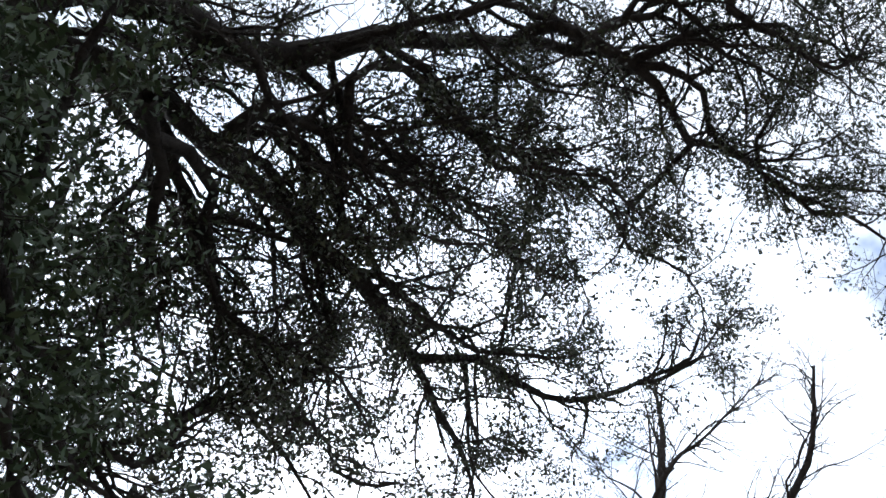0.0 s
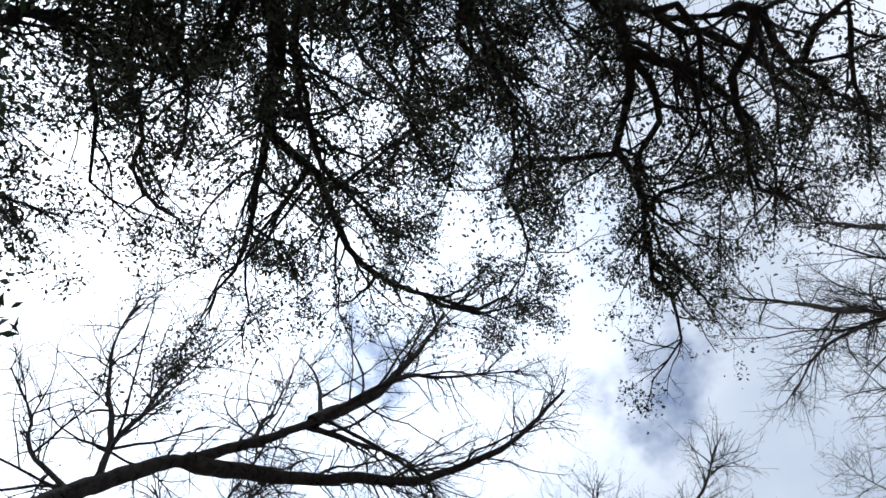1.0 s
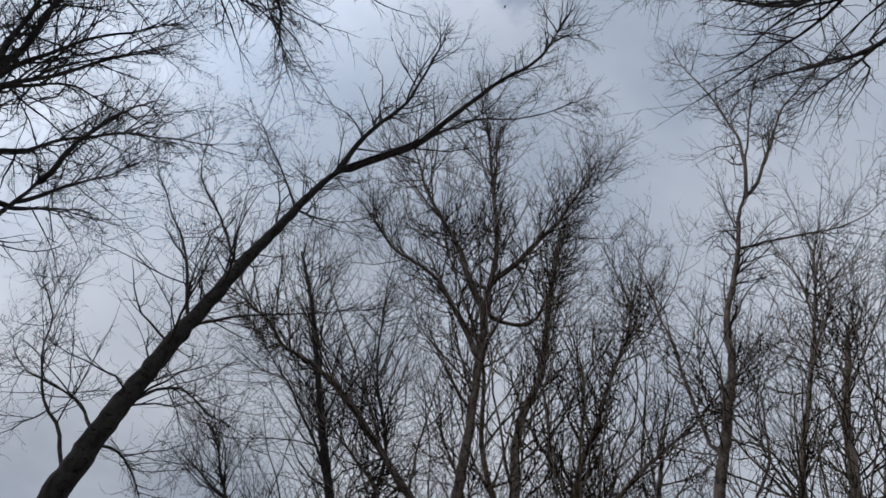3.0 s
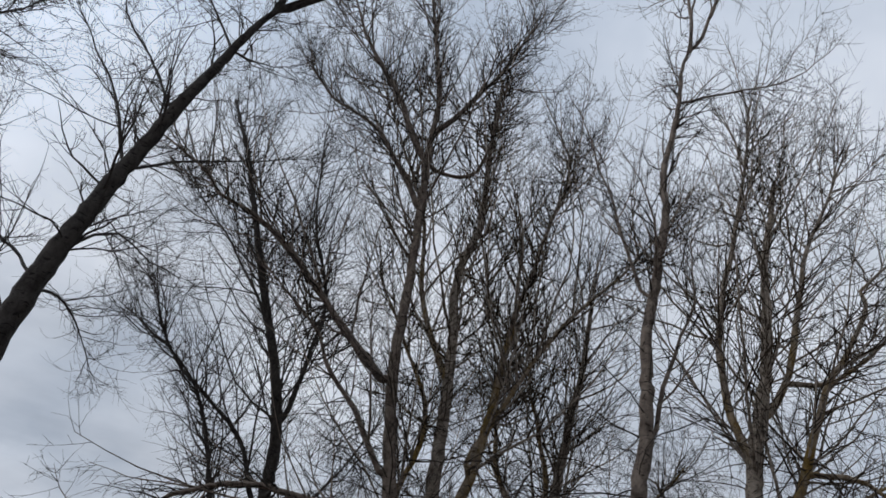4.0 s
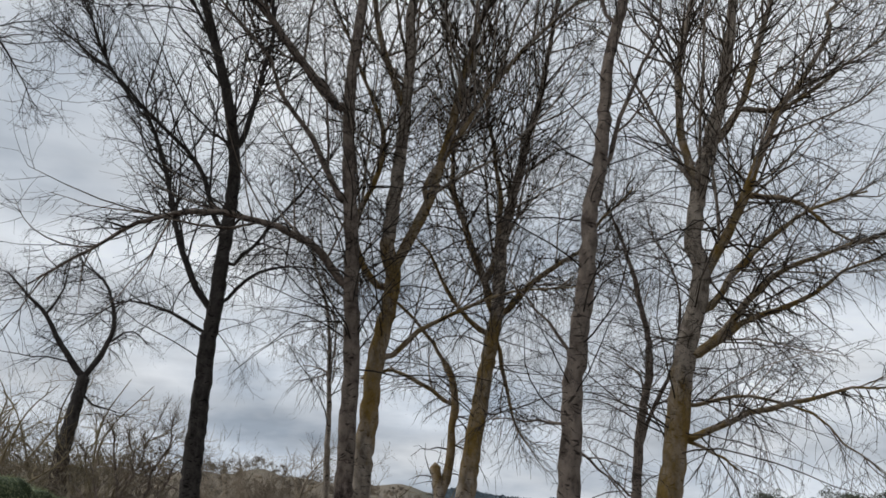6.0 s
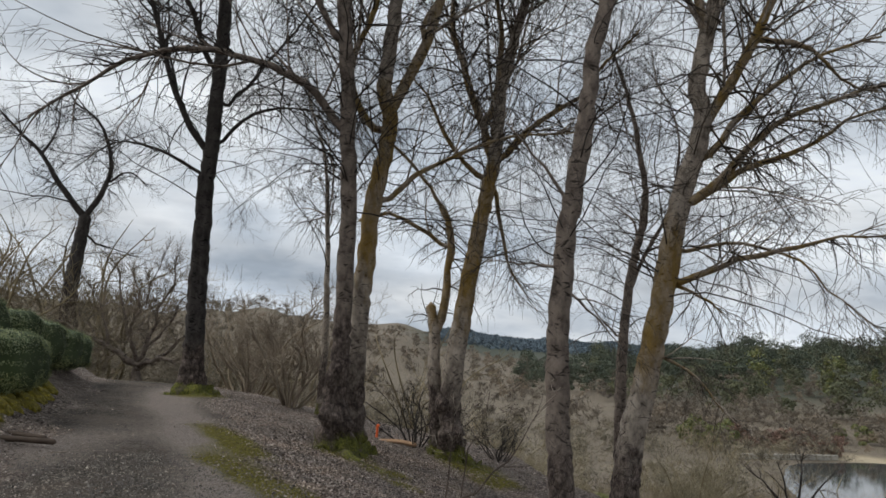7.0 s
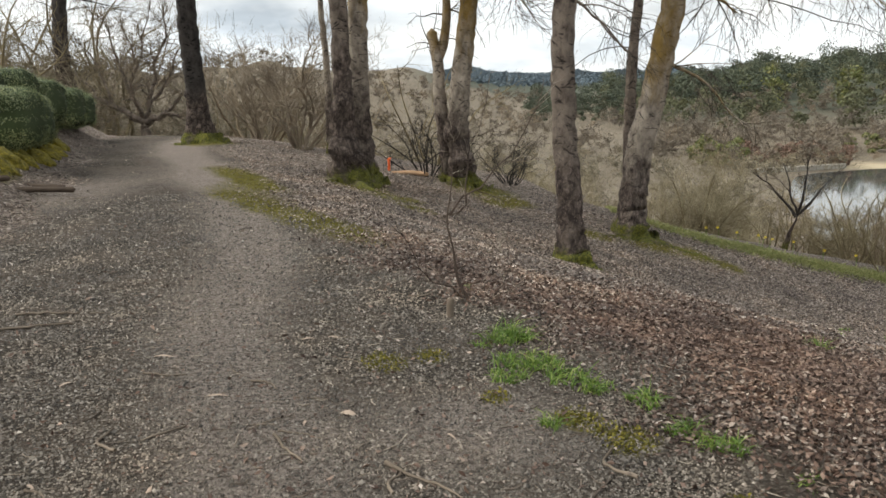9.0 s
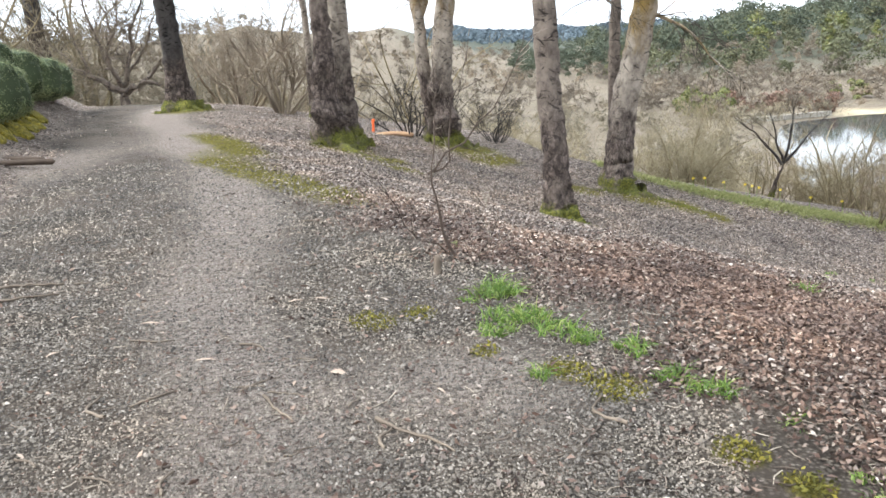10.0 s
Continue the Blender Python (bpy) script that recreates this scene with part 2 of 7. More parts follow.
def leaf_material(name, stops, rough=0.5, through=0.25, patch=0.0):
    def build(nt, bsdf):
        g = nt.nodes.new("ShaderNodeNewGeometry")
        col = ramp_node(nt, g.outputs["Random Per Island"], *stops)
        if patch:
            tone = noise_node(nt, coords(nt), patch, 3, 0.6)
            col = mix_node(nt, 1.0, col, ramp_node(nt, tone, (0.34, (0.66, 0.67, 0.7)), (0.5, (0.97, 0.97, 0.97)), (0.68, (1.35, 1.27, 1.18))), "MULTIPLY")
        nt.links.new(col, bsdf.inputs["Base Color"])
        bsdf.inputs["Roughness"].default_value = rough
        if through:
            out = [n for n in nt.nodes if n.type == "OUTPUT_MATERIAL"][0]
            tr, mx = nt.nodes.new("ShaderNodeBsdfTranslucent"), nt.nodes.new("ShaderNodeMixShader")
            nt.links.new(col, tr.inputs[0])
            mx.inputs[0].default_value = through
            nt.links.new(bsdf.outputs[0], mx.inputs[1]); nt.links.new(tr.outputs[0], mx.inputs[2]); nt.links.new(mx.outputs[0], out.inputs[0])
    return material(name, build)


LEAF = leaf_material("evergreen_leaf", ((0.0, (0.018, 0.026, 0.012)), (0.6, (0.035, 0.05, 0.02)), (1.0, (0.06, 0.065, 0.03))), 0.5, 0.05)
LEAF_NEAR = leaf_material("near_leaf", ((0.0, (0.02, 0.035, 0.012)), (0.7, (0.04, 0.07, 0.025)), (1.0, (0.06, 0.085, 0.03))), 0.5, 0.08)
LEAF_HEDGE = leaf_material("hedge_leaf", ((0.0, (0.12, 0.155, 0.075)), (0.6, (0.225, 0.262, 0.125)), (1.0, (0.31, 0.325, 0.16))), 0.45, 0.3, 2.2)
LEAF_FOREST = leaf_material("forest_leaf", ((0.0, (0.048, 0.06, 0.038)), (0.6, (0.058, 0.07, 0.043)), (1.0, (0.074, 0.084, 0.05))), 0.8, 0.1, 0.11)
LEAF_LIME = leaf_material("shrub_leaf", ((0.0, (0.06, 0.075, 0.02)), (0.6, (0.13, 0.14, 0.04)), (1.0, (0.2, 0.18, 0.06))), 0.6, 0.2)
GRASS = leaf_material("grass_blade", ((0.0, (0.06, 0.115, 0.018)), (0.6, (0.145, 0.24, 0.036)), (1.0, (0.3, 0.35, 0.095))), 0.55, 0.3)
MOSS_BLADE = leaf_material("moss_tip", ((0.0, (0.06, 0.06, 0.012)), (0.6, (0.14, 0.125, 0.018)), (1.0, (0.25, 0.205, 0.03))), 0.9, 0.1)
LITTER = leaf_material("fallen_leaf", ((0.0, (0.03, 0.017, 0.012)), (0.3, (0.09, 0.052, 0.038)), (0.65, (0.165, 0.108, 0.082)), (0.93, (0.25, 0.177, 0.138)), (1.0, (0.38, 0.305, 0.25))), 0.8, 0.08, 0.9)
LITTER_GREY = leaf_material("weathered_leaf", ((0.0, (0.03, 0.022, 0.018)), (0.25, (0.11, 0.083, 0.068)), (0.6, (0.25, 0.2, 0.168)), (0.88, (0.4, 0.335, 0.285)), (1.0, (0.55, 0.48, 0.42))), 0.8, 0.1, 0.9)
PEBBLE = leaf_material("pebble", ((0.0, (0.03, 0.025, 0.02)), (0.35, (0.1, 0.085, 0.07)), (0.8, (0.19, 0.164, 0.137)), (0.985, (0.28, 0.245, 0.208)), (1.0, (0.42, 0.38, 0.33))), 0.85, 0.0, 1.3)
GRASS_DULL = leaf_material("meadow_grass", ((0.0, (0.17, 0.19, 0.06)), (0.6, (0.28, 0.29, 0.11)), (1.0, (0.38, 0.35, 0.16))), 0.7, 0.35)
SCRUB = leaf_material("scrub_twigs", ((0.0, (0.09, 0.074, 0.05)), (0.5, (0.16, 0.134, 0.088)), (1.0, (0.26, 0.22, 0.15))), 0.9, 0.0, 0.16)
PETAL = leaf_material("petal", ((0.0, (0.7, 0.5, 0.03)), (1.0, (0.8, 0.65, 0.1))), 0.6, 0.2)


# ---- mesh helpers ----
def mesh_from(name, verts, quads, mat, smooth=True):
    """One mesh of quads (or triangles) from arrays."""
    me = bpy.data.meshes.new(name)
    verts, quads = np.asarray(verts, np.float32).reshape(-1, 3), np.asarray(quads, np.int32)
    n, k = quads.shape
    me.vertices.add(len(verts)); me.vertices.foreach_set("co", verts.ravel())
    me.loops.add(n * k); me.loops.foreach_set("vertex_index", quads.ravel())
    me.polygons.add(n); me.polygons.foreach_set("loop_start", np.arange(n, dtype=np.int32) * k)
    if smooth:
        me.polygons.foreach_set("use_smooth", np.ones(n, dtype=bool))
    me.update(calc_edges=True)
    me.materials.append(mat)
    return me


def part(name, me, parent, label=""):
    ob = new(name, me)
    ob.parent = parent
    return tagged(ob, label)


def unit(v):
    return v / np.maximum(np.linalg.norm(v, axis=-1, keepdims=True), 1e-9)


def curve(pts, n):
    """n points on a smooth line through pts."""
    pts = np.asarray(pts, float)
    if len(pts) < 3:
        f = np.linspace(0, 1, n)[:, None]
        return pts[0] * (1 - f) + pts[-1] * f
    q = np.vstack([2 * pts[0] - pts[1], pts, 2 * pts[-1] - pts[-2]])
    step = np.linalg.norm(np.diff(pts, axis=0), axis=1)
    s = np.concatenate([[0], np.cumsum(step)])
    out = []
    for d in np.linspace(0, s[-1], n):
        i = min(int(np.searchsorted(s, d, "right")) - 1, len(pts) - 2)
        f = (d - s[i]) / max(step[i], 1e-6)
        a, b, c, e = q[i:i + 4]
        out.append(0.5 * (2 * b + (c - a) * f + (2 * a - 5 * b + 4 * c - e) * f * f + (3 * b - a - 3 * c + e) * f ** 3))
    return np.array(out)


def tubes(P, R, sides):
    """Verts and quads of tapered tubes round N lines of K points."""
    N, K, _ = P.shape
    T = unit(np.gradient(P, axis=1)) if K > 2 else unit(np.repeat(P[:, 1:] - P[:, :1], 2, axis=1))
    ref = np.where(np.abs(T[:, :1, 2:3]) > 0.8, np.array([1.0, 0, 0]), np.array([0, 0, 1.0]))
    U = unit(np.cross(T, np.broadcast_to(ref, T.shape)))
    for k in range(1, K):
        u = U[:, k - 1] - T[:, k] * np.sum(U[:, k - 1] * T[:, k], axis=1, keepdims=True)
        U[:, k] = unit(u)
    V = np.cross(T, U)
    a = np.arange(sides) * 2 * np.pi / sides
    ring = U[:, :, None] * np.cos(a)[None, None, :, None] + V[:, :, None] * np.sin(a)[None, None, :, None]
    verts = P[:, :, None] + ring * R[:, :, None, None]
    base = (np.arange(N)[:, None, None] * K + np.arange(K - 1)[None, :, None]) * sides
    j = np.arange(sides)[None, None, :]
    j2 = (j + 1) % sides
    quads = np.stack([base + j, base + j2, base + sides + j2, base + sides + j], axis=-1).reshape(-1, 4)
    return verts.reshape(-1, 3), quads


def joined(groups):
    """Many (verts, quads) in one pair."""
    vs, qs, n = [], [], 0
    for v, q in groups:
        if len(v):
            vs.append(v); qs.append(q + n); n += len(v)
    return np.vstack(vs), np.vstack(qs)


def along(P, f):
    """Places and directions at fractions f of N lines."""
    K = P.shape[1]
    x = np.clip(f, 0, 0.9999) * (K - 1)
    i = x.astype(int)
    w = (x - i)[:, None]
    r = np.arange(len(P))
    return P[r, i] * (1 - w) + P[r, i + 1] * w, unit(P[r, i + 1] - P[r, i])


def spawn(rng, P, R, counts, lo, hi, angle, length, segs, up, wobble, thick=0.6, least=0.003, tip=0.25, stout=0.015):
    """Side shoots on N lines: their points and radii."""
    idx = np.repeat(np.arange(len(P)), counts)
    n = len(idx)
    f = rng.uniform(lo, hi, n)
    pos, tan = along(P[idx], f)
    r0 = R[idx, 0] * (1 - f) + R[idx, -1] * f
    side = unit(np.cross(tan, rng.normal(size=(n, 3))))
    a = np.radians(rng.normal(angle, angle * 0.25, n))[:, None]
    way = unit(tan * np.cos(a) + side * np.sin(a))
    size = (np.broadcast_to(length, len(P))[idx] * rng.uniform(0.45, 1.15, n) * (1.1 - 0.55 * f))[:, None]
    lift = np.broadcast_to(up, len(P))[idx][:, None] * np.array([[0, 0, 1.0]])
    pts = [pos]
    bend = unit(rng.normal(size=(n, 3))) * wobble
    zig = unit(np.cross(way, rng.normal(size=(n, 3)))) * wobble * 0.24
    for k in range(segs):
        way = unit(way + lift / segs + bend / segs + zig * (-1) ** k + rng.normal(size=(n, 3)) * wobble * 0.3)
        pts.append(pts[-1] + way * size / segs)
    Q = np.stack(pts, axis=1)
    start = np.maximum(np.minimum(r0 * thick, size[:, 0] * stout + least), least)
    return Q, start[:, None] * np.linspace(1, tip, segs + 1)[None], size[:, 0]


# ---- the lie of the land ----
def smooth_step(a, b, x):
    t = np.clip((x - a) / (b - a), 0, 1)
    return t * t * (3 - 2 * t)


FLOOR = -9.6


def path_edge(y):
    return np.interp(y, [-6, 2, 2.8, 3.4, 3.8, 4.7, 7.4, 10.5, 18.2, 40], [1.9, 1.8, 1.55, 1.2, 0.9, 0.2, -1.1, -2.9, -5.7, -13.5])


def brink(x, y):
    """How far a place lies beyond the lip where the leafy slope breaks off to the pond."""
    return (y - np.interp(x, *LIP)) * 0.8


LIP = ([-8, 0, 2.5, 4.3, 5.5, 7.1, 9, 14, 30], [60, 34, 17.2, 15.8, 15.3, 15.1, 15.0, 14.2, 12])


def in_pond(x, y, margin=0.0):
    """Whether a place lies in the pond, whose long side slants away."""
    a, b = (x - 48.5 - 0.36 * (y - 68)) / (17.5 + margin), (y - 68) / (28 + margin)
    return np.abs(a) ** 3 + np.abs(b) ** 3 < 1


def land(x, y):
    """Height of the ground."""
    x, y = np.asarray(x, float), np.asarray(y, float)
    u = x - path_edge(y)
    steep = np.interp(y, [3, 6, 9, 11, 14.5, 16.5, 20], [1.0, 1.15, 1.45, 1.52, 1.12, 0.87, 0.8])
    z = -0.19 * steep * (np.sqrt(np.maximum(u, 0) ** 2 + 1) - 1)
    over = np.maximum(brink(x, y), 0)
    z = z - 0.32 * (np.sqrt(over * over + 0.2) - 0.447)
    v = np.maximum(y - 21.0, 0)
    z = z - 0.20 * (np.sqrt(v * v + 4) - 2)
    left = -2.2 - 0.36 * np.clip(y, -6, 40) - x
    z = z + 0.7 * smooth_step(-0.3, 1.3, left) + 0.4 * smooth_step(1, 7, left)
    # worn hollow of the path and small unevenness
    z = z + 0.02 * np.sin(1.7 * x + 0.6 * y) * np.cos(0.9 * y - 0.4 * x) + 0.008 * np.sin(6.1 * x + 1.3 * y) * np.sin(5.3 * y)
    k = 1.6
    z = FLOOR + np.logaddexp(0, (z - FLOOR) / k) * k
    r, az = np.hypot(x, y), np.degrees(np.arctan2(x, y))
    ridge = np.interp(az, [-180, -60, -40, -27, -14, -6, 0, 7, 13, 20, 28, 45, 90, 180], [1.5, 1.8, 1.3, 0.7, 1.3, 0.5, -0.5, -1.4, -1.0, -0.2, 1.0, 2.6, 2.0, 1.5])
    near = (np.tan(np.radians(ridge)) * 300 - FLOOR) * smooth_step(110, 300, r)
    far = np.interp(az, [-180, -20, -5, 5, 12, 180], [8, 10, 18, 14, 15, 8]) * smooth_step(700, 1400, r) + 4 * smooth_step(1400, 3000, r)
    lump = 2.2 * np.sin(az * 0.9 + 1) * np.sin(az * 0.37) * smooth_step(150, 320, r) + 4.5 * np.sin(az * 1.3) * np.sin(az * 0.31 + 2) * smooth_step(800, 1400, r)
    return z + near + far + lump


def zones(x, y):
    """How much of each ground: gravel, moss, grass, beach."""
    u = x - path_edge(y)
    wob = 0.25 * np.sin(2.3 * y + x) + 0.15 * np.sin(5.1 * y - 2 * x)
    left = -2.2 - 0.36 * np.clip(y, -6, 40) - x
    gravel = smooth_step(0.6, -0.45, u + wob) * smooth_step(0.1, -0.85, left + 0.7 * wob) * smooth_step(32, 24, y)
    strip = np.exp(-((u - 0.05 + 0.45 * wob) / 0.55) ** 2) * smooth_step(6.0, 8.6, y) * smooth_step(16, 11.5, y) * (0.9 + 0.3 * np.sin(3.3 * y + 4 * x))
    for cx, cy, rad in ((-1.75, 13.75, 0.75), (0.6, 16.2, 0.9), (3.75, 14.25, 0.75), (-6.1, 18.8, 0.9), (-0.9, 13.1, 0.5), (1.3, 15.6, 0.5), (0.55, 3.26, 0.13), (0.74, 3.02, 0.15), (0.66, 3.12, 0.09), (-0.41, 3.99, 0.16), (0.19, 3.5, 0.09), (1.06, 2.47, 0.12), (1.2, 2.23, 0.1), (-0.15, 4.1, 0.12), (4.6, 14.1, 0.5), (5.1, 13.75, 0.4), (2.05, 10.6, 0.4), (2.6, 13.9, 0.5), (-1.1, 13.0, 0.45), (-0.6, 12.3, 0.4), (0.9, 15.2, 0.5)):
        strip = np.maximum(strip, 1.2 * np.exp(-(((x - cx) ** 2 + (y - cy) ** 2) / rad ** 2) * 1.4))
    bank = smooth_step(8.5, 10.5, y + wob) * smooth_step(18.5, 15, y) * smooth_step(0.05, 0.4, left) * smooth_step(2.0, 1.0, left) * (0.55 + 0.6 * np.sin(2.1 * y + 1.3 * x))
    moss = np.clip(np.maximum(strip, bank), 0, 1)
    grass = 1.2 * np.exp(-((brink(x, y) - 0.1) / 0.33) ** 2) * smooth_step(2.6, 4.2, x)
    r = np.hypot(x, y)
    grass = np.maximum(grass, 0.55 * smooth_step(45, 80, r))
    beach = np.exp(-(((x - 58) / 11) ** 2 + ((y - 100.5) / 5.0) ** 2) ** 2)
    lawn = np.exp(-(((x - 38) / 5) ** 2 + ((y - 101) / 5) ** 2) ** 2)
    grass = np.maximum(grass, lawn)
    return gravel, moss, grass, beach


def trodden(x, y):
    """The line that feet keep smooth along the path."""
    c = np.interp(y, [1, 3.1, 4.1, 5.3, 8.4, 13, 18], [-0.5, -1.0, -1.3, -1.6, -2.3, -4.3, -6.6])
    t = np.exp(-((x - c + 0.1 * np.sin(1.7 * y)) / (0.33 + 0.02 * y)) ** 2)
    t = t + 0.9 * np.exp(-((x - 0.1) / 0.55) ** 2 - ((y - 3.15) / 0.5) ** 2) + 0.7 * np.exp(-((x + 5.4) / 0.8) ** 2 - ((y - 9.8) / 3) ** 2)
    return np.clip(t, 0, 1)


def ground_material():
    def build(nt, bsdf):
        v = coords(nt)
        grit, grit2 = noise_node(nt, v, 38, 6, 0.72), noise_node(nt, v, 130, 4, 0.7)
        patch = noise_node(nt, v, 1.1, 4, 0.6)
        stones = nt.nodes.new("ShaderNodeTexVoronoi"); stones.inputs["Scale"].default_value = 52
        nt.links.new(v, stones.inputs["Vector"])
        one = nt.nodes.new("ShaderNodeSeparateColor"); nt.links.new(stones.outputs["Color"], one.inputs[0])
        gravel = ramp_node(nt, one.outputs[0], (0.0, (0.06, 0.052, 0.042)), (0.5, (0.17, 0.146, 0.118)), (0.9, (0.26, 0.225, 0.185)), (1.0, (0.32, 0.28, 0.235)))
        # gaps between the stones painted near black, for the shadows among the grit
        gravel = mix_node(nt, range_node(nt, stones.outputs["Distance"], 0.28, 0.6, 0, 0.9), gravel, (0.03, 0.024, 0.02))
        gravel = mix_node(nt, range_node(nt, grit, 0.34, 0.55, 0.6, 0), gravel, (0.035, 0.028, 0.023))
        gravel = mix_node(nt, range_node(nt, patch, 0.42, 0.62, 0, 0.5), gravel, (0.15, 0.118, 0.094))
        soil = ramp_node(nt, grit, (0.38, (0.09, 0.072, 0.061)), (0.56, (0.35, 0.295, 0.256)))
        soil = mix_node(nt, range_node(nt, grit2, 0.55, 0.72, 0, 0.7), soil, (0.04, 0.031, 0.026))
        worn = noise_node(nt, v, 9, 5, 0.7)
        wm = nt.nodes.new("ShaderNodeMath"); wm.operation = "MULTIPLY_ADD"; wm.inputs[1].default_value = 0.8
        nt.links.new(worn, wm.inputs[0]); nt.links.new(attribute(nt, "track").outputs["Fac"], wm.inputs[2])
        gravel = mix_node(nt, range_node(nt, wm.outputs[0], 0.5, 1.15, 0, 0.85), gravel, soil)
        scraps = nt.nodes.new("ShaderNodeTexVoronoi"); scraps.inputs["Scale"].default_value = 26
        nt.links.new(v, scraps.inputs["Vector"])
        sepc = nt.nodes.new("ShaderNodeSeparateColor"); nt.links.new(scraps.outputs["Color"], sepc.inputs[0])
        litter = ramp_node(nt, sepc.outputs[0], (0.0, (0.055, 0.042, 0.034)), (0.4, (0.15, 0.116, 0.095)), (0.75, (0.27, 0.22, 0.186)), (1.0, (0.44, 0.375, 0.32)))
        litter = mix_node(nt, range_node(nt, grit, 0.3, 0.58, 0.75, 0), litter, (0.04, 0.03, 0.025))
        moss = ramp_node(nt, noise_node(nt, v, 26, 5, 0.7), (0.32, (0.035, 0.033, 0.012)), (0.5, (0.115, 0.1, 0.018)), (0.72, (0.23, 0.19, 0.03)))
        grass = ramp_node(nt, noise_node(nt, v, 0.35, 6, 0.7), (0.35, (0.085, 0.07, 0.046)), (0.55, (0.14, 0.116, 0.078)), (0.75, (0.12, 0.115, 0.055)))
        beach = ramp_node(nt, noise_node(nt, v, 0.8, 4), (0.3, (0.3, 0.24, 0.16)), (0.7, (0.42, 0.35, 0.24)))
        zone = attribute(nt, "zone")
        sep = nt.nodes.new("ShaderNodeSeparateColor"); nt.links.new(zone.outputs["Color"], sep.inputs[0])
        ragged = noise_node(nt, v, 9, 8, 0.85)

        def edge(channel, soft=0.22):
            m = nt.nodes.new("ShaderNodeMath"); m.operation = "MULTIPLY_ADD"; m.inputs[1].default_value = 0.8
            nt.links.new(ragged, m.inputs[0]); nt.links.new(channel, m.inputs[2])
            return range_node(nt, m.outputs[0], 0.9 - soft, 0.9 + soft)
        col = mix_node(nt, edge(sep.outputs[2]), litter, grass)
        col = mix_node(nt, edge(sep.outputs[0]), col, gravel)
        col = mix_node(nt, edge(sep.outputs[1]), col, moss)
        col = mix_node(nt, edge(zone.outputs["Alpha"]), col, beach)
        wood = ramp_node(nt, noise_node(nt, v, 0.12, 6, 0.7), (0.35, (0.035, 0.042, 0.032)), (0.65, (0.075, 0.078, 0.055)))
        col = mix_node(nt, attribute(nt, "wood").outputs["Fac"], col, wood)
        nt.links.new(col, bsdf.inputs["Base Color"])
        bsdf.inputs["Roughness"].default_value = 0.95
        bsdf.inputs["Specular IOR Level"].default_value = 0.15
        bump_node(nt, bsdf, mix_node(nt, 0.35, grit, grit2), 1.0, 0.06)
    return material("ground", build)


def build_ground():
    radii = np.concatenate([[0.0], np.geomspace(0.4, 60, 150), np.geomspace(62, 4200, 50)])
    n = 290
    # finer in the directions in which the path and slope lie
    w = np.linspace(-1, 1, n + 1)[:-1]
    az = np.pi * (0.45 * w + 0.55 * w ** 3)
    rr, aa = np.meshgrid(radii, az, indexing="ij")
    x, y = rr * np.sin(aa), rr * np.cos(aa)
    z = land(x, y)
    verts = np.stack([x, y, z], -1).reshape(-1, 3)
    i, j = np.meshgrid(np.arange(len(radii) - 1), np.arange(n), indexing="ij")
    j2 = (j + 1) % n
    quads = np.stack([i * n + j, i * n + j2, (i + 1) * n + j2, (i + 1) * n + j], -1).reshape(-1, 4)[:, ::-1]
    me = mesh_from("ground", verts, quads, ground_material())
    zone = me.color_attributes.new("zone", "FLOAT_COLOR", "POINT")
    zone.data.foreach_set("color", np.stack(zones(verts[:, 0], verts[:, 1]), -1).astype(np.float32).ravel())
    x, y = verts[:, 0], verts[:, 1]
    u, r, az = x - path_edge(y), np.hypot(x, y), np.degrees(np.arctan2(x, y))
    track = trodden(x, y)
    me.attributes.new("track", "FLOAT", "POINT").data.foreach_set("value", np.clip(track, 0, 1).astype(np.float32))
    wood = np.maximum(smooth_step(330, 480, r) * smooth_step(-4, 0, az), smooth_step(150, 200, r) * smooth_step(13, 17, az))
    me.attributes.new("wood", "FLOAT", "POINT").data.foreach_set("value", wood.astype(np.float32))
    tagged(new("ground", me), "leaf-strewn hillside with a grey gravel path and mossy edges", "ground", kind="structure")


build_ground()


def build_pond():
    def water(nt, bsdf):
        bsdf.inputs["Base Color"].default_value = (0.03, 0.035, 0.035, 1)
        bsdf.inputs["Roughness"].default_value = 0.06
        bsdf.inputs["IOR"].default_value = 1.33
        bump_node(nt, bsdf, noise_node(nt, coords(nt), 1.6, 4), 0.1, 0.02)
    a = np.linspace(0, 2 * np.pi, 96, endpoint=False)
    rad = (np.abs(np.cos(a)) ** 3 + np.abs(np.sin(a)) ** 3) ** (-1 / 3) * (1 + 0.025 * np.sin(5 * a + 1) + 0.015 * np.sin(11 * a))
    up = 28 * rad * np.sin(a)
    rim = np.stack([48.5 + 17.5 * rad * np.cos(a) + 0.36 * up, 68 + up, np.full(96, FLOOR + 0.12)], -1)
    bm = bmesh.new()
    bm.faces.new([bm.verts.new(p) for p in rim])
    me = bpy.data.meshes.new("pond"); bm.to_mesh(me); bm.free()
    me.materials.append(material("pond_water", water))
    tagged(new("water", me), "still grey pond that mirrors the sky in the valley", "water", kind="structure")


build_pond()


# ---- trees ----
def start_tree(base, seed, mat, twig, **style):
    t = dict(base=np.array(base, float), limbs=[], rng=np.random.default_rng(seed), mat=mat, twig=twig, d2=2.7, l2=3.3, n3=9, l3=1.2, n4=3, l4=0.5,
             up=0.35, droop=0.0, flare=1.6, low=0.3, angle=46, thin=0.0035, blunt=0, swell=0.45, stout=0.015, wig=0.03, lichen=(0, 0), burls=(), rugged=0.17, taper=0.82, wave=0.45, veil=())
    t.update(style)
    return t


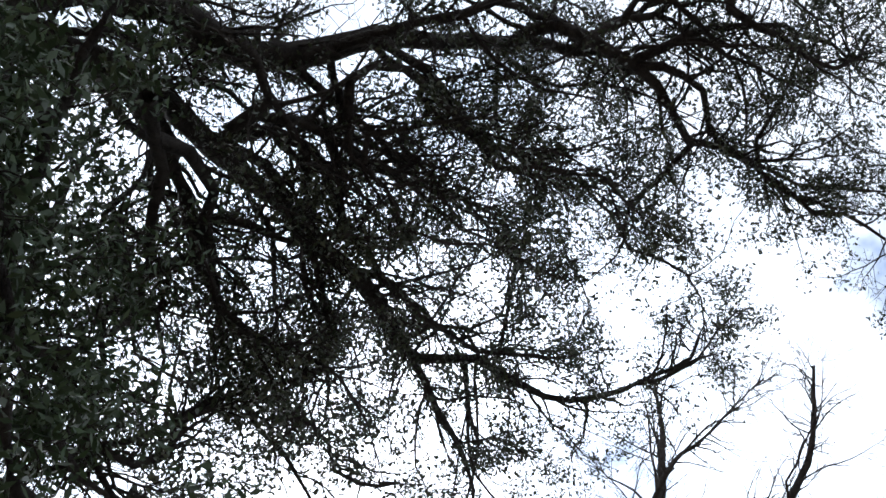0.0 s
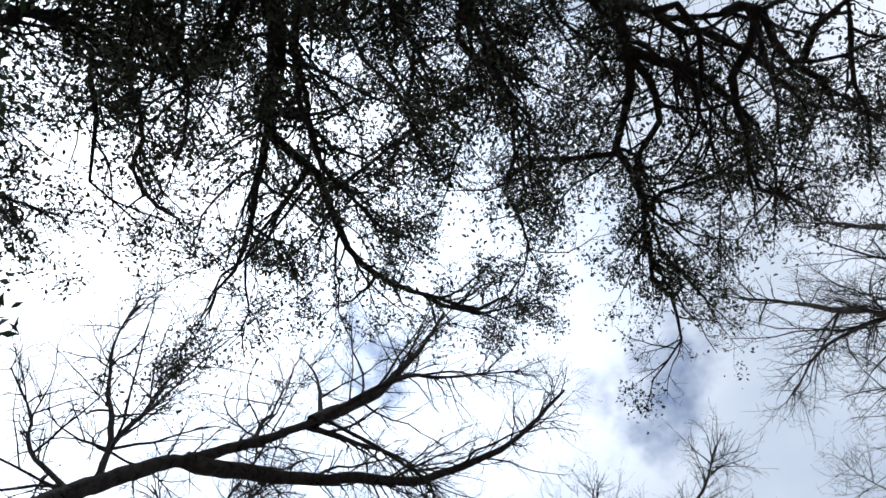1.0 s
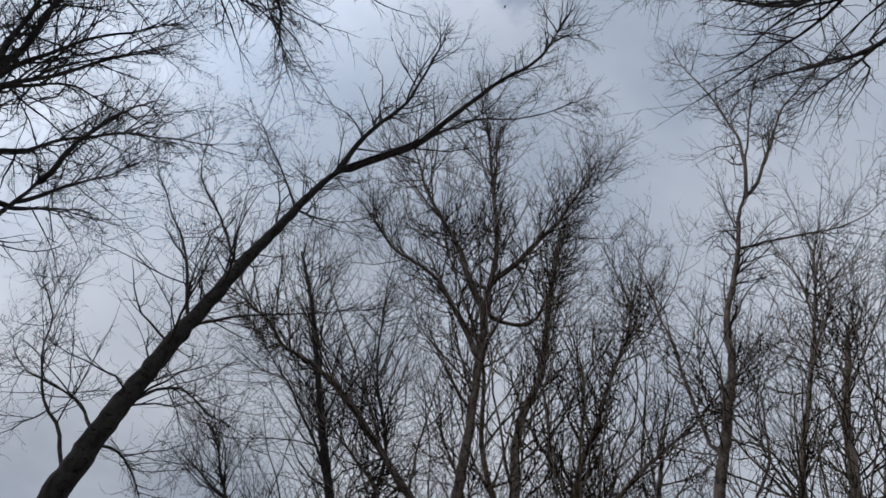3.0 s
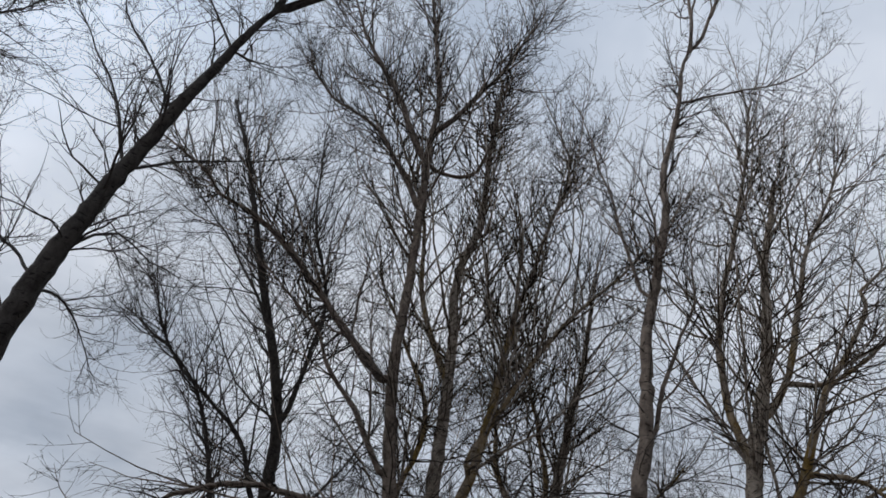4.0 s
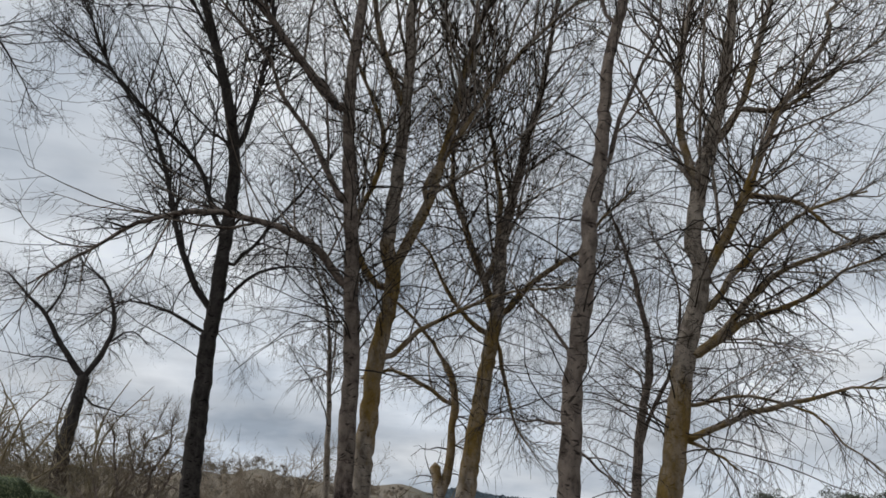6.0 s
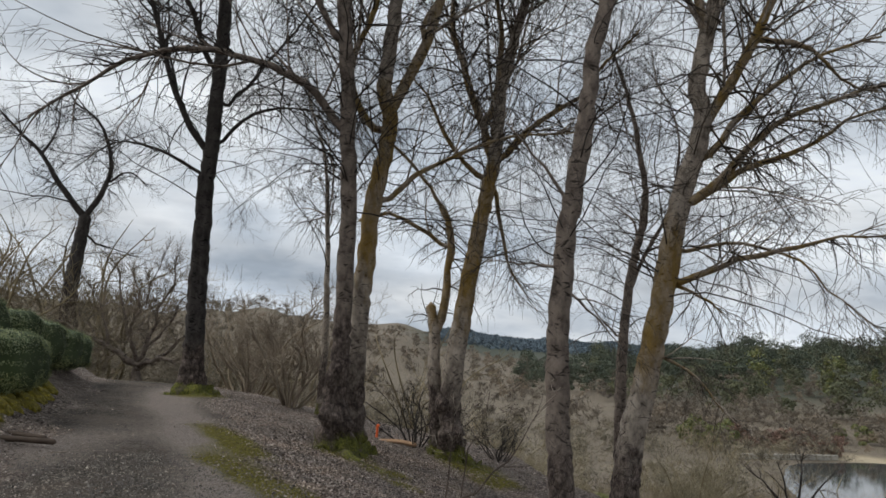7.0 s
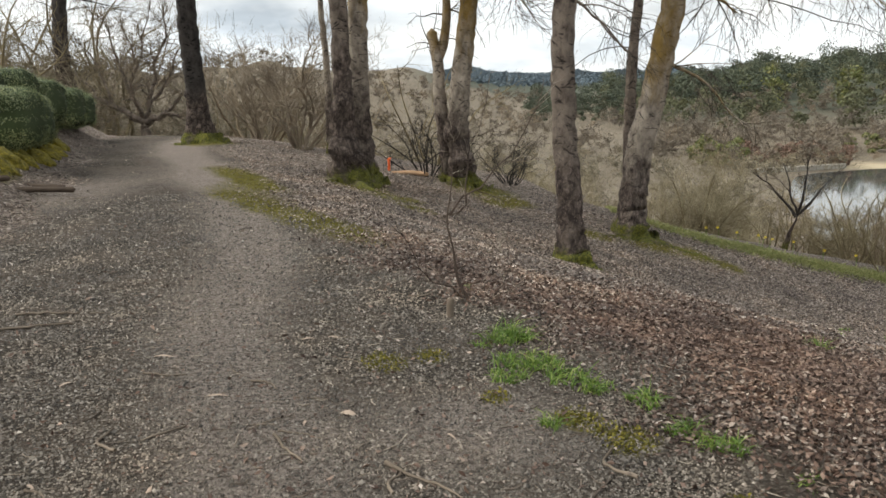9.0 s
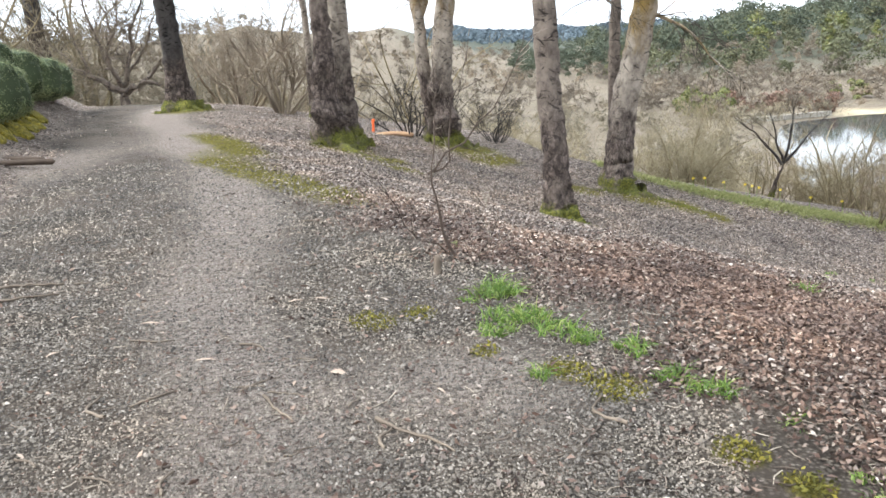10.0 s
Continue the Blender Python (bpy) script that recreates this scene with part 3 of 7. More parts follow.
def limb(t, radius, *pts):
    """A tapered limb of the tree through a few places, counted from its foot; the first is the trunk."""
    pts, radius = np.array(pts, float), radius * t.get("slim", 1.0)
    if t["limbs"]:
        # root the limb in the wood that it grows from
        line = np.vstack([curve(p, 60) for _, p in t["limbs"]])
        gap = np.linalg.norm(line - pts[0], axis=1)
        if 0.03 < gap.min() < 0.9:
            pts = np.vstack([line[gap.argmin()] - unit(pts[1] - pts[0]) * 0.03, pts])
    if t["wig"]:
        # a little crookedness between the given places
        n = max(len(pts) * 3, 9)
        pts = curve(pts, n)
        bend = t["rng"].normal(size=(n, 3)) * t["wig"]
        bend = 0.5 * bend + 0.5 * np.roll(bend, 1, axis=0)
        bend[[0, -1]] = 0
        pts = pts + bend * (0.4 if not t["limbs"] else 1.0)
    t["limbs"].append((radius, pts))


def stem_mesh(name, P, R, sides, mat, rng, foot=False, rough=0.06, burls=(), rugged=0.2):
    lump = 1 + rng.normal(size=P.shape[0]) * rough * (0.5 if foot else 1)
    v, q = tubes(P[None], (R * lump)[None], sides)
    K = len(P)
    v = v.reshape(K, sides, 3)
    a = np.arange(sides) * 2 * np.pi / sides
    wave = 1 + (0.10 if foot else 0.04) * np.sin(3 * a[None] + np.linspace(0, 4, K)[:, None]) + 0.05 * np.sin(5 * a[None] + 1)
    if foot:
        h = np.clip(1 - (P[:, 2] - P[0, 2]) / 0.9, 0, 1)[:, None] ** 2
        wave = wave * (1 + h * (0.35 + 0.3 * np.sin(5 * a[None] + 2)))
    v = P[:, None] + (v - P[:, None]) * wave[..., None]
    if foot:
        ridge = np.array([noise.noise((p[0] * 7, p[1] * 7, p[2] * 4.5)) + 0.7 * noise.noise((p[0] * 3, p[1] * 3, p[2] * 2.4 + 5)) + 0.4 * noise.noise((p[0] * 17, p[1] * 17, p[2] * 9)) for p in v.reshape(-1, 3)]).reshape(K, sides)
        up = (P[:, 2] - P[0, 2])[:, None]
        low = np.clip(1.3 - up / 2.4, 0.16, 1)
        out = v - P[:, None]
        v = v + out * (ridge * low * rugged)[..., None]
        for z, way, size in burls:
            face = unit(out) @ unit(np.array([math.cos(way), math.sin(way), 0.0]))
            v = v + unit(out) * (size * np.exp(-((up - z) / (size * 2.2)) ** 2) * smooth_step(0.1, 1.0, face) * (1 + 0.8 * ridge))[..., None]
    tip = P[-1] + unit(P[-1] - P[-2]) * R[-1]
    v = np.vstack([v.reshape(-1, 3), tip[None]])
    j = np.arange(sides)
    cap = np.stack([(K - 1) * sides + j, (K - 1) * sides + (j + 1) % sides, np.full(sides, K * sides), np.full(sides, K * sides)], -1)
    me = bpy.data.meshes.new(name)
    faces = [tuple(f) for f in q] + [tuple(f[:3]) for f in cap]
    me.from_pydata([tuple(p) for p in v], [], faces)
    me.polygons.foreach_set("use_smooth", np.ones(len(faces), dtype=bool))
    me.materials.append(mat)
    return me


def grown(t):
    """The side branches, twigs and twig ends of all limbs."""
    rng, groups = t["rng"], []
    P, R, Ls = [], [], []
    for i, (r, pts) in enumerate(t["limbs"]):
        c = curve(pts, 12)
        n = np.linalg.norm(np.diff(c, axis=0), axis=1).sum()
        if i == 0:
            c = curve(curve(pts, 60)[int(58 * t["low"]):], 12)
            n *= 1 - t["low"]
        P.append(c); R.append(np.linspace(r, r * 0.3, 12)); Ls.append(n)
    P, R, Ls = np.array(P), np.array(R), np.array(Ls)
    counts = np.maximum((Ls * t["d2"] * np.minimum(1, Ls / 4.5)).astype(int), 2)
    counts = np.maximum((counts * (1 - 0.45 * smooth_step(12, 9, P[:, 8, 2]) * (t["droop"] > 0.1))).astype(int), 2)
    # side branches climb in the crown and spread or sag lower down
    climb = t["up"] - 1.3 * t["droop"] * smooth_step(11, 6, P[:, 8, 2])
    A, ra, la = spawn(rng, P, R, counts, 0.12, 1.0, t["angle"], np.minimum(t["l2"], 0.62 * Ls), 7, climb, t["wave"], 0.6, t["thin"] * 1.7, 0.2, t["stout"])
    if not t["blunt"]:
        E, re, le = spawn(rng, P, R, np.where(Ls < 3, 2, 3), 0.8, 1.0, 20, np.minimum(t["l2"], 0.6 * Ls), 7, t["up"], 0.3, 0.8, t["thin"] * 1.7, 0.2, t["stout"])
        A, ra, la = np.vstack([A, E]), np.vstack([ra, re]), np.concatenate([la, le])
    groups.append(tubes(A, ra, 4))
    # twigs on the low limbs hang, those in the crown rise
    hang = t["droop"] * smooth_step(12, 7, A[:, 0, 2])
    B, rb, lb = spawn(rng, A, ra, np.maximum((t["n3"] * np.clip(la / (0.4 * t["l2"]), 0.35, 1)).astype(int), 2), 0.15, 1.0, 42, t["l3"] * (0.5 + 0.5 * la / la.mean()), 4, t["up"] * 0.8 - hang * 1.6, 0.36, 0.65, t["thin"] * 1.2)
    groups.append(tubes(B, rb, 3))
    # limbs carry some twigs of their own
    B2, rb2, _ = spawn(rng, P, R, np.maximum((Ls * 3).astype(int), 3), 0.3, 1.0, 50, t["l3"], 4, t["up"] * 0.7 - t["droop"] * 1.6 * smooth_step(12, 7, P[:, 5, 2]), 0.6, 0.4, t["thin"] * 1.2)
    groups.append(tubes(B2, rb2, 3))
    C = np.vstack([B, B2]); rc = np.vstack([rb, rb2])
    D, rd, _ = spawn(rng, C, rc, np.full(len(C), t["n4"]), 0.12, 1.0, 46, t["l4"], 2, t["up"] * 0.5 - 2.2 * t["droop"] * smooth_step(12, 7, C[:, 0, 2]), 0.6, 0.8, t["thin"] * 0.85, 0.5)
    groups.append(tubes(D, rd, 3))
    if t["droop"] > 0.15:
        # long thin shoots hang from the low limbs
        low = (P[:, 4, 2] < 13) & (np.arange(len(P)) > 0) & (Ls > 1.5)
        if low.any():
            H, rh, _ = spawn(rng, P[low], R[low], (Ls[low] * 4.5).astype(int) + 2, 0.12, 1.0, 75, 1.7 * t["droop"] + 0.9, 5, -1.3, 0.7, 0.3, t["thin"] * 0.75)
            I, ri, _ = spawn(rng, H, rh, np.full(len(H), 5), 0.1, 1.0, 46, 0.5, 2, -1.0, 0.5, 0.8, t["thin"] * 0.65)
            groups += [tubes(H, rh, 3), tubes(I, ri, 3)]
    if t["veil"]:
        # slender low branches arch out from the trunk and hang a veil of fine shoots
        trunk = curve(t["limbs"][0][1], 60)
        trunk = trunk[(trunk[:, 2] > t["veil"][1]) & (trunk[:, 2] < min(t["veil"][2], 11.5))]
        T = curve(trunk, 12)[None]
        V, rv, _ = spawn(rng, T, np.full((1, 12), 0.05), np.array([t["veil"][0]]), 0.0, 1.0, 62, 3.4, 8, -0.25, 0.45, 0.4, 0.006, 0.25, 0.003)
        W, rw, _ = spawn(rng, V, rv, np.full(len(V), 11), 0.2, 1.0, 58, 1.25, 5, -1.1, 0.7, 0.5, t["thin"] * 0.8)
        X, rx, _ = spawn(rng, W, rw, np.full(len(W), 4), 0.15, 1.0, 45, 0.5, 2, -0.8, 0.5, 0.8, t["thin"] * 0.65)
        groups += [tubes(V, rv, 5), tubes(W, rw, 3), tubes(X, rx, 3)]
    return groups, C, D


def finish_tree(t, name, label, category="tree", leaves=None, group=""):
    root = tagged(new(name), label, category, group)
    root.location = t["base"]
    for i, (r, pts) in enumerate(t["limbs"]):
        n = np.linalg.norm(np.diff(pts, axis=0), axis=1).sum()
        K = int(np.clip(n * (6 if i == 0 else 3.2), 8, 110))
        c = curve(pts, K)
        if i == 0:
            # closer rings near the foot, where the bark is rugged
            K = int(np.clip(n * 8, 40, 130))
            c = curve(pts, 500)[np.round(499 * np.linspace(0, 1, K) ** 1.5).astype(int)]
            keep = np.concatenate([[True], np.linalg.norm(np.diff(c, axis=0), axis=1) > 1e-4])
            c = c[keep]
            K = len(c)
        c[1:-1] += t["rng"].normal(size=(K - 2, 3)) * min(0.012, r * 0.06)
        f = np.concatenate([[0], np.cumsum(np.linalg.norm(np.diff(c, axis=0), axis=1))])
        f = f / f[-1]
        rad = r * (1 - f * (0.35 if t["blunt"] else t["taper"] if i == 0 else 0.78))
        if i == 0 and t["flare"] > 1:
            rad = rad * (1 + (t["flare"] - 1) * np.exp(-(c[:, 2] - c[0, 2]) / t["swell"]))
            soil = float(land(t["base"][0], t["base"][1])) - t["base"][2]
            rad = rad * (1 + 0.13 * np.exp(-np.maximum(c[:, 2] - soil, 0) / 0.2))
        me = stem_mesh("trunk" if i == 0 else "limb", c, rad, 28 if i == 0 else 9, t["mat"], t["rng"], i == 0, burls=t["burls"], rugged=t["rugged"])
        if i == 0:
            at = me.attributes.new("foot", "FLOAT", "POINT")
            z = np.repeat(c[:, 2], 28)
            z = np.append(z, c[-1, 2])
            at.data.foreach_set("value", (1.0 - smooth_step(t.get("foot_low", 0.8), t.get("foot_high", 3.2), z)).astype(np.float32) * 0.75)
            at = me.attributes.new("moss", "FLOAT", "POINT")
            at.data.foreach_set("value", (0.95 - 0.95 * smooth_step(soil + 0.08, soil + 0.6, z)).astype(np.float32))
            lo, hi = t["lichen"]
            at = me.attributes.new("lichen", "FLOAT", "POINT")
            at.data.foreach_set("value", (smooth_step(lo - 1.4, lo + 0.6, z) * smooth_step(hi + 1.8, hi - 0.3, z) * (hi > lo)).astype(np.float32))
        elif t["lichen"][1]:
            stain = 0.9 * (1 - smooth_step(9, 20, np.append(np.repeat(c[:, 2], 9), c[-1, 2])))
            me.attributes.new("lichen", "FLOAT", "POINT").data.foreach_set("value", stain.astype(np.float32))
        part("trunk" if i == 0 else "limb", me, root)
    groups, C, D = grown(t)
    me = mesh_from("branchwork", *joined(groups), t["twig"])
    me.materials.append(t["mat"])
    slot = np.zeros(len(me.polygons), np.int32)
    slot[:len(groups[0][1])] = 1
    me.polygons.foreach_set("material_index", slot)
    tagged(part("branchwork", me, root), kind="stuff")
    if leaves:
        per, size, mat, spread, narrow, gap = leaves
        # leaves sit in clumps at the twig ends, with open sky between the clumps
        L = np.vstack([D[:, -1], 0.5 * D[:, 0] + 0.5 * D[:, -1]])
        keep = np.array([noise.noise(Vector(p) * 1.6) + 0.5 * noise.noise(Vector(p) * 3.6) > gap for p in L])
        v, q = leaf_quads(t["rng"], np.repeat(L[keep], per, axis=0), size, spread, narrow=narrow, single=True)
        tagged(part("foliage", mesh_from("foliage", v, q, mat, False), root, "small dark evergreen leaves in loose clumps"), kind="stuff")
    return root


def root_ridges(t, root, *ways):
    """Mossy surface roots that run out from the trunk along the ground."""
    for radius, pts in ways:
        c = curve([(x, y, 0) for x, y in pts], 26)
        f = np.linspace(0, 1, 26)
        c = c + t["rng"].normal(size=c.shape) * 0.025 * f[:, None]
        c[:, 2] = land(c[:, 0], c[:, 1]) + radius * (0.1 - 0.8 * f) + 0.02 * np.exp(-f * 9)
        me = stem_mesh("root", c - t["base"], radius * (1.15 - 0.75 * f) * (1 + 0.25 * np.sin(11 * f)), 10, t["mat"], t["rng"], False, 0.12)
        me.attributes.new("moss", "FLOAT", "POINT").data.foreach_set("value", np.full(len(me.vertices), 0.85, np.float32))
        me.attributes.new("foot", "FLOAT", "POINT").data.foreach_set("value", np.full(len(me.vertices), 0.75, np.float32))
        part("root", me, root, "mossy surface root")


def leaf_quads(rng, at, size, spread, flat=False, narrow=0.42, single=False):
    """A folded leaf of two quads at each place."""
    n = len(at)
    at = at + rng.normal(size=(n, 3)) * spread
    a = unit(rng.normal(size=(n, 3)) * ([1, 1, 0.36] if flat else [1, 1, 1]))
    b = unit(np.cross(a, rng.normal(size=(n, 3)) * ([0.42, 0.42, 1] if flat else [1, 1, 1])))
    c = np.cross(a, b)
    s = (size * rng.uniform(0.6, 1.25, n))[:, None]
    w = s * narrow
    fold = c * w * rng.uniform(-0.5, 0.5, n)[:, None]
    v = np.stack([at - a * s * 0.5, at + b * w * 0.5 + fold, at + a * s * 0.5, at - b * w * 0.5 + fold, at - a * s * 0.1 - c * w * 0.12], 1)
    if single:
        return v[:, :4].reshape(-1, 3), np.arange(n * 4).reshape(-1, 4)
    base = np.arange(n)[:, None] * 5
    q = np.concatenate([base + [0, 1, 2, 4], base + [0, 4, 2, 3]], 0)
    return v.reshape(-1, 3), q


def puff_quads(rng, at, radius, per, size, narrow=0.75, loose=0.5, squash=0.85):
    """Small leaf faces that follow the rounded masses of a crown."""
    n = len(at) * per
    c, r = np.repeat(at, per, axis=0), np.repeat(radius, per)[:, None]
    d = unit(rng.normal(size=(n, 3)))
    d[:, 2] = np.where(d[:, 2] < -0.35, -d[:, 2], d[:, 2])
    p = c + d * r * rng.uniform(0.78 if narrow > 0.4 else 0.25, 1.08 if narrow > 0.4 else 1.35, (n, 1)) * [1, 1, squash]
    face = unit(d + rng.normal(size=(n, 3)) * loose)
    a = unit(np.cross(face, rng.normal(size=(n, 3))))
    b = np.cross(face, a)
    s = (np.broadcast_to(size, len(at)).repeat(per) * rng.uniform(0.6, 1.3, n))[:, None] * 0.5
    v = np.stack([p - a * s, p + b * s * narrow, p + a * s, p - b * s * narrow], 1)
    return v.reshape(-1, 3), np.arange(n * 4).reshape(-1, 4)


t = start_tree((-6.31, 19, 0), 11, BARK_DARK, TWIG_DARK, rugged=0.05, droop=0.25, l2=5.4, stout=0.0046, up=0.5, low=0.35, foot_high=2.0, thin=0.0053, angle=36, n3=10, d2=3.0, l3=1.8, n4=3, l4=0.5, veil=(30, 4.0, 13))
limb(t, 0.25, (0, 0, -0.15), (-0.12, -0.04, 3.2), (-0.17, -0.06, 5.23), (-0.12, -0.04, 6.42), (-0.17, -0.06, 9.11), (-0.27, -0.09, 10.63), (-0.83, -0.28, 12.7), (-1.56, -0.52, 14.75), (-3.3, -1.09, 20), (-4.43, -1.47, 22.76))
limb(t, 0.093, (-0.21, -0.07, 6.03), (-0.8, -0.27, 6.9), (-1.4, -0.46, 8.29), (-2.26, -0.75, 10.71), (-3.33, -1.11, 12.11), (-4.07, -1.35, 12.58), (-5.02, -1.67, 13.25))
limb(t, 0.0744, (-0.4, -0.13, 8.41), (-1.15, -0.38, 10.08), (-2.56, -0.85, 11.33), (-3.47, -1.15, 12.18), (-4.76, -1.58, 14.52))
limb(t, 0.0806, (-0.23, -0.08, 10.64), (0.14, 0.05, 12.97), (0.18, 0.06, 15.23), (-0.74, -0.25, 18.32), (-1.12, -0.37, 22.37))
limb(t, 0.0558, (0.06, 0.02, 6.4), (0.71, 0.24, 7.27), (1.96, 0.65, 7.63), (2.91, 0.97, 6.98))
limb(t, 0.0558, (0.02, 0.01, 7.32), (0.85, 0.28, 8.57), (1.98, 0.66, 10.46), (2.48, 0.82, 11.62))
limb(t, 0.0496, (-0.3, -0.1, 5.53), (-1.14, -0.38, 5.93), (-2.18, -0.72, 6.08), (-2.96, -0.98, 5.53))
limb(t, 0.0558, (-0.82, -0.27, 12.52), (-1.66, -0.55, 14.5), (-3.67, -1.22, 17.25), (-4.95, -1.64, 18.8))
root = finish_tree(t, "poplar_tree", "tall bare poplar with dark bark beside the path")
root_ridges(t, root, (0.1, ((-6.1, 18.9), (-5.7, 18.6), (-5.2, 18.4))))

t = start_tree((-1.94, 14, -0.2), 12, BARK_GREY, TWIG_DARK, l2=5.4, stout=0.0046, up=1.0, low=0.45, droop=0.35, flare=1.9, swell=0.5, foot_low=1.4, foot_high=3.6, rugged=0.3, burls=((1.15, 3.4, 0.16), (0.8, -1.2, 0.13), (1.7, -1.6, 0.07), (0.45, 2.6, 0.1)), thin=0.0053, angle=43, wave=0.3, n3=11, d2=3.9, l3=1.8, n4=3, l4=0.5, veil=(60, 3.8, 15))
limb(t, 0.18, (0, 0, -0.4), (-0.08, -0.01, 1.36), (-0.11, -0.02, 3.13), (-0.27, -0.04, 5.61), (-0.73, -0.1, 9.84), (-0.69, -0.1, 12.07), (-0.69, -0.1, 14.94), (-0.67, -0.09, 17.48), (-0.63, -0.09, 18.97), (-1.1, -0.15, 22.35), (-1.55, -0.21, 25.42))
limb(t, 0.102, (-0.79, -0.11, 9.49), (-1.79, -0.25, 10.54), (-2.88, -0.4, 11.94), (-4.28, -0.59, 13.4), (-5.77, -0.8, 14.33), (-6.09, -0.84, 14.9), (-7.52, -1.04, 15.97))
limb(t, 0.102, (-0.82, -0.11, 16.33), (-1.7, -0.24, 18.55), (-2.86, -0.4, 20.83), (-3.86, -0.53, 23.58))
limb(t, 0.0884, (-0.75, -0.1, 17.24), (0.02, 0, 18.31), (1.16, 0.16, 20.6), (2.38, 0.33, 23.9))
limb(t, 0.0884, (-0.36, -0.05, 5.66), (-1, -0.14, 6.5), (-2.01, -0.28, 6.91), (-2.93, -0.41, 7.07), (-3.89, -0.54, 6.88), (-4.75, -0.66, 6.44), (-5.36, -0.74, 5.93), (-5.96, -0.83, 5.44))
limb(t, 0.068, (-0.61, -0.08, 7.48), (-1.4, -0.19, 8.84), (-2.27, -0.31, 10.11), (-2.54, -0.35, 10.71), (-4.06, -0.56, 12.29))
limb(t, 0.0816, (-0.7, -0.1, 14.52), (-2.16, -0.3, 17.25), (-3.46, -0.48, 18.27), (-4.58, -0.64, 19.7))
limb(t, 0.0612, (-0.72, -0.1, 16.13), (0.48, 0.07, 15.9), (1, 0.14, 17.74), (1.26, 0.17, 20.06))
root = finish_tree(t, "poplar_tree", "tall bare poplar with burly dark foot and mossy roots")
root_ridges(t, root, (0.075, ((-1.8, 13.8), (-1.5, 13.3), (-1.06, 13.0), (-0.45, 12.0))), (0.06, ((-2.1, 13.9), (-2.3, 13.5), (-2.4, 13.2))))

t = start_tree((-1.75, 14.6, -0.25), 13, BARK_PALE, TWIG, l2=5.4, stout=0.0046, up=1.0, low=0.45, droop=0.35, flare=1.5, lichen=(3.2, 6.8), thin=0.0053, angle=43, wave=0.3, n3=11, d2=3.9, l3=1.8, n4=3, l4=0.5, veil=(56, 4.0, 15))
limb(t, 0.21, (0, 0, -0.4), (-0.06, -0.01, 1.51), (-0.02, 0, 3.59), (0.04, 0, 4.72), (0.23, 0.03, 6.23), (0.06, 0.01, 6.91), (0.15, 0.02, 8.7), (0.2, 0.02, 10.83), (0.18, 0.02, 13.05), (0.66, 0.08, 15.08), (0.72, 0.09, 17.68), (0.96, 0.12, 20.84))
limb(t, 0.116, (0.21, 0.02, 6.46), (0.63, 0.08, 7.56), (1.05, 0.13, 8.82), (1.54, 0.19, 11.79), (2.13, 0.26, 14.05), (2.58, 0.31, 15.74), (3.2, 0.38, 18.49))
limb(t, 0.0816, (0.05, 0.01, 5.97), (-0.64, -0.08, 7.08), (-0.17, -0.02, 9.2), (-0.71, -0.08, 10.7), (-1.76, -0.21, 12.92))
limb(t, 0.068, (0.67, 0.08, 7.98), (1.4, 0.17, 9.68), (2.87, 0.34, 12.14), (4.55, 0.55, 14.08), (6.33, 0.76, 17.02))
limb(t, 0.0612, (0.24, 0.03, 4.63), (0.86, 0.1, 5.26), (1.84, 0.22, 5.88), (2.97, 0.36, 6.29), (4.01, 0.48, 6.46))
limb(t, 0.0748, (0.18, 0.02, 10.09), (-0.62, -0.07, 12.27), (-0.88, -0.11, 14.82), (-1.69, -0.2, 17.35), (-2.71, -0.33, 20.09))
finish_tree(t, "poplar_tree", "bare pale poplar stem with yellow lichen, leaning from a shared foot")

t = start_tree((-3.1, 19.5, -0.5), 14, BARK_PALE, TWIG, d2=2.2, l2=1.8, up=0.2, droop=0.5, low=0.3, flare=1.2, veil=(8, 3.5, 8))
limb(t, 0.1, (0, 0, -0.15), (-0.11, -0.02, 2.81), (-0.28, -0.04, 5.01), (-0.51, -0.08, 6.79), (-0.89, -0.14, 7.82), (-1.22, -0.19, 9.01))
limb(t, 0.036, (-0.29, -0.05, 4.71), (-0.27, -0.04, 6.51), (-0.86, -0.14, 8.28))
finish_tree(t, "young_tree", "slender pale bare stem behind the large poplars")

t = start_tree((0.25, 16.5, -0.7), 15, BARK_PALE, TWIG, l2=5.4, stout=0.0046, up=0.9, low=0.45, droop=0.45, flare=1.4, foot_low=0.9, foot_high=2.8, rugged=0.3, burls=((0.9, -1.2, 0.1), (1.5, 3.6, 0.07)), lichen=(3.0, 5.8), thin=0.0053, angle=43, wave=0.3, n3=11, d2=3.9, l3=1.8, n4=3, l4=0.5, veil=(64, 3.6, 15))
limb(t, 0.25, (0, 0, -0.4), (-0.16, 0, 1.45), (0.04, 0, 3.54), (0.24, 0, 5.11), (0.48, -0.01, 6.99), (0.52, -0.01, 8.31), (0.86, -0.01, 10.07), (1.38, -0.02, 12.62), (1.59, -0.02, 14.2))
limb(t, 0.109, (0.42, -0.01, 6.34), (0.07, 0, 7.42), (-0.47, 0.01, 8.77), (-0.76, 0.01, 10.1), (-0.68, 0.01, 12))
limb(t, 0.0816, (0.51, -0.01, 6.48), (1.34, -0.02, 7.44), (2.31, -0.04, 8.16), (2.75, -0.04, 8.9), (3.53, -0.05, 9.79))
limb(t, 0.0816, (0.29, 0, 7.37), (0.41, -0.01, 9.29), (0.06, 0, 11.39), (0, 0, 12.88))
limb(t, 0.0612, (0.48, -0.01, 5.96), (0.67, -0.01, 5.08), (0.91, -0.01, 4.22), (1.32, -0.02, 3.63))
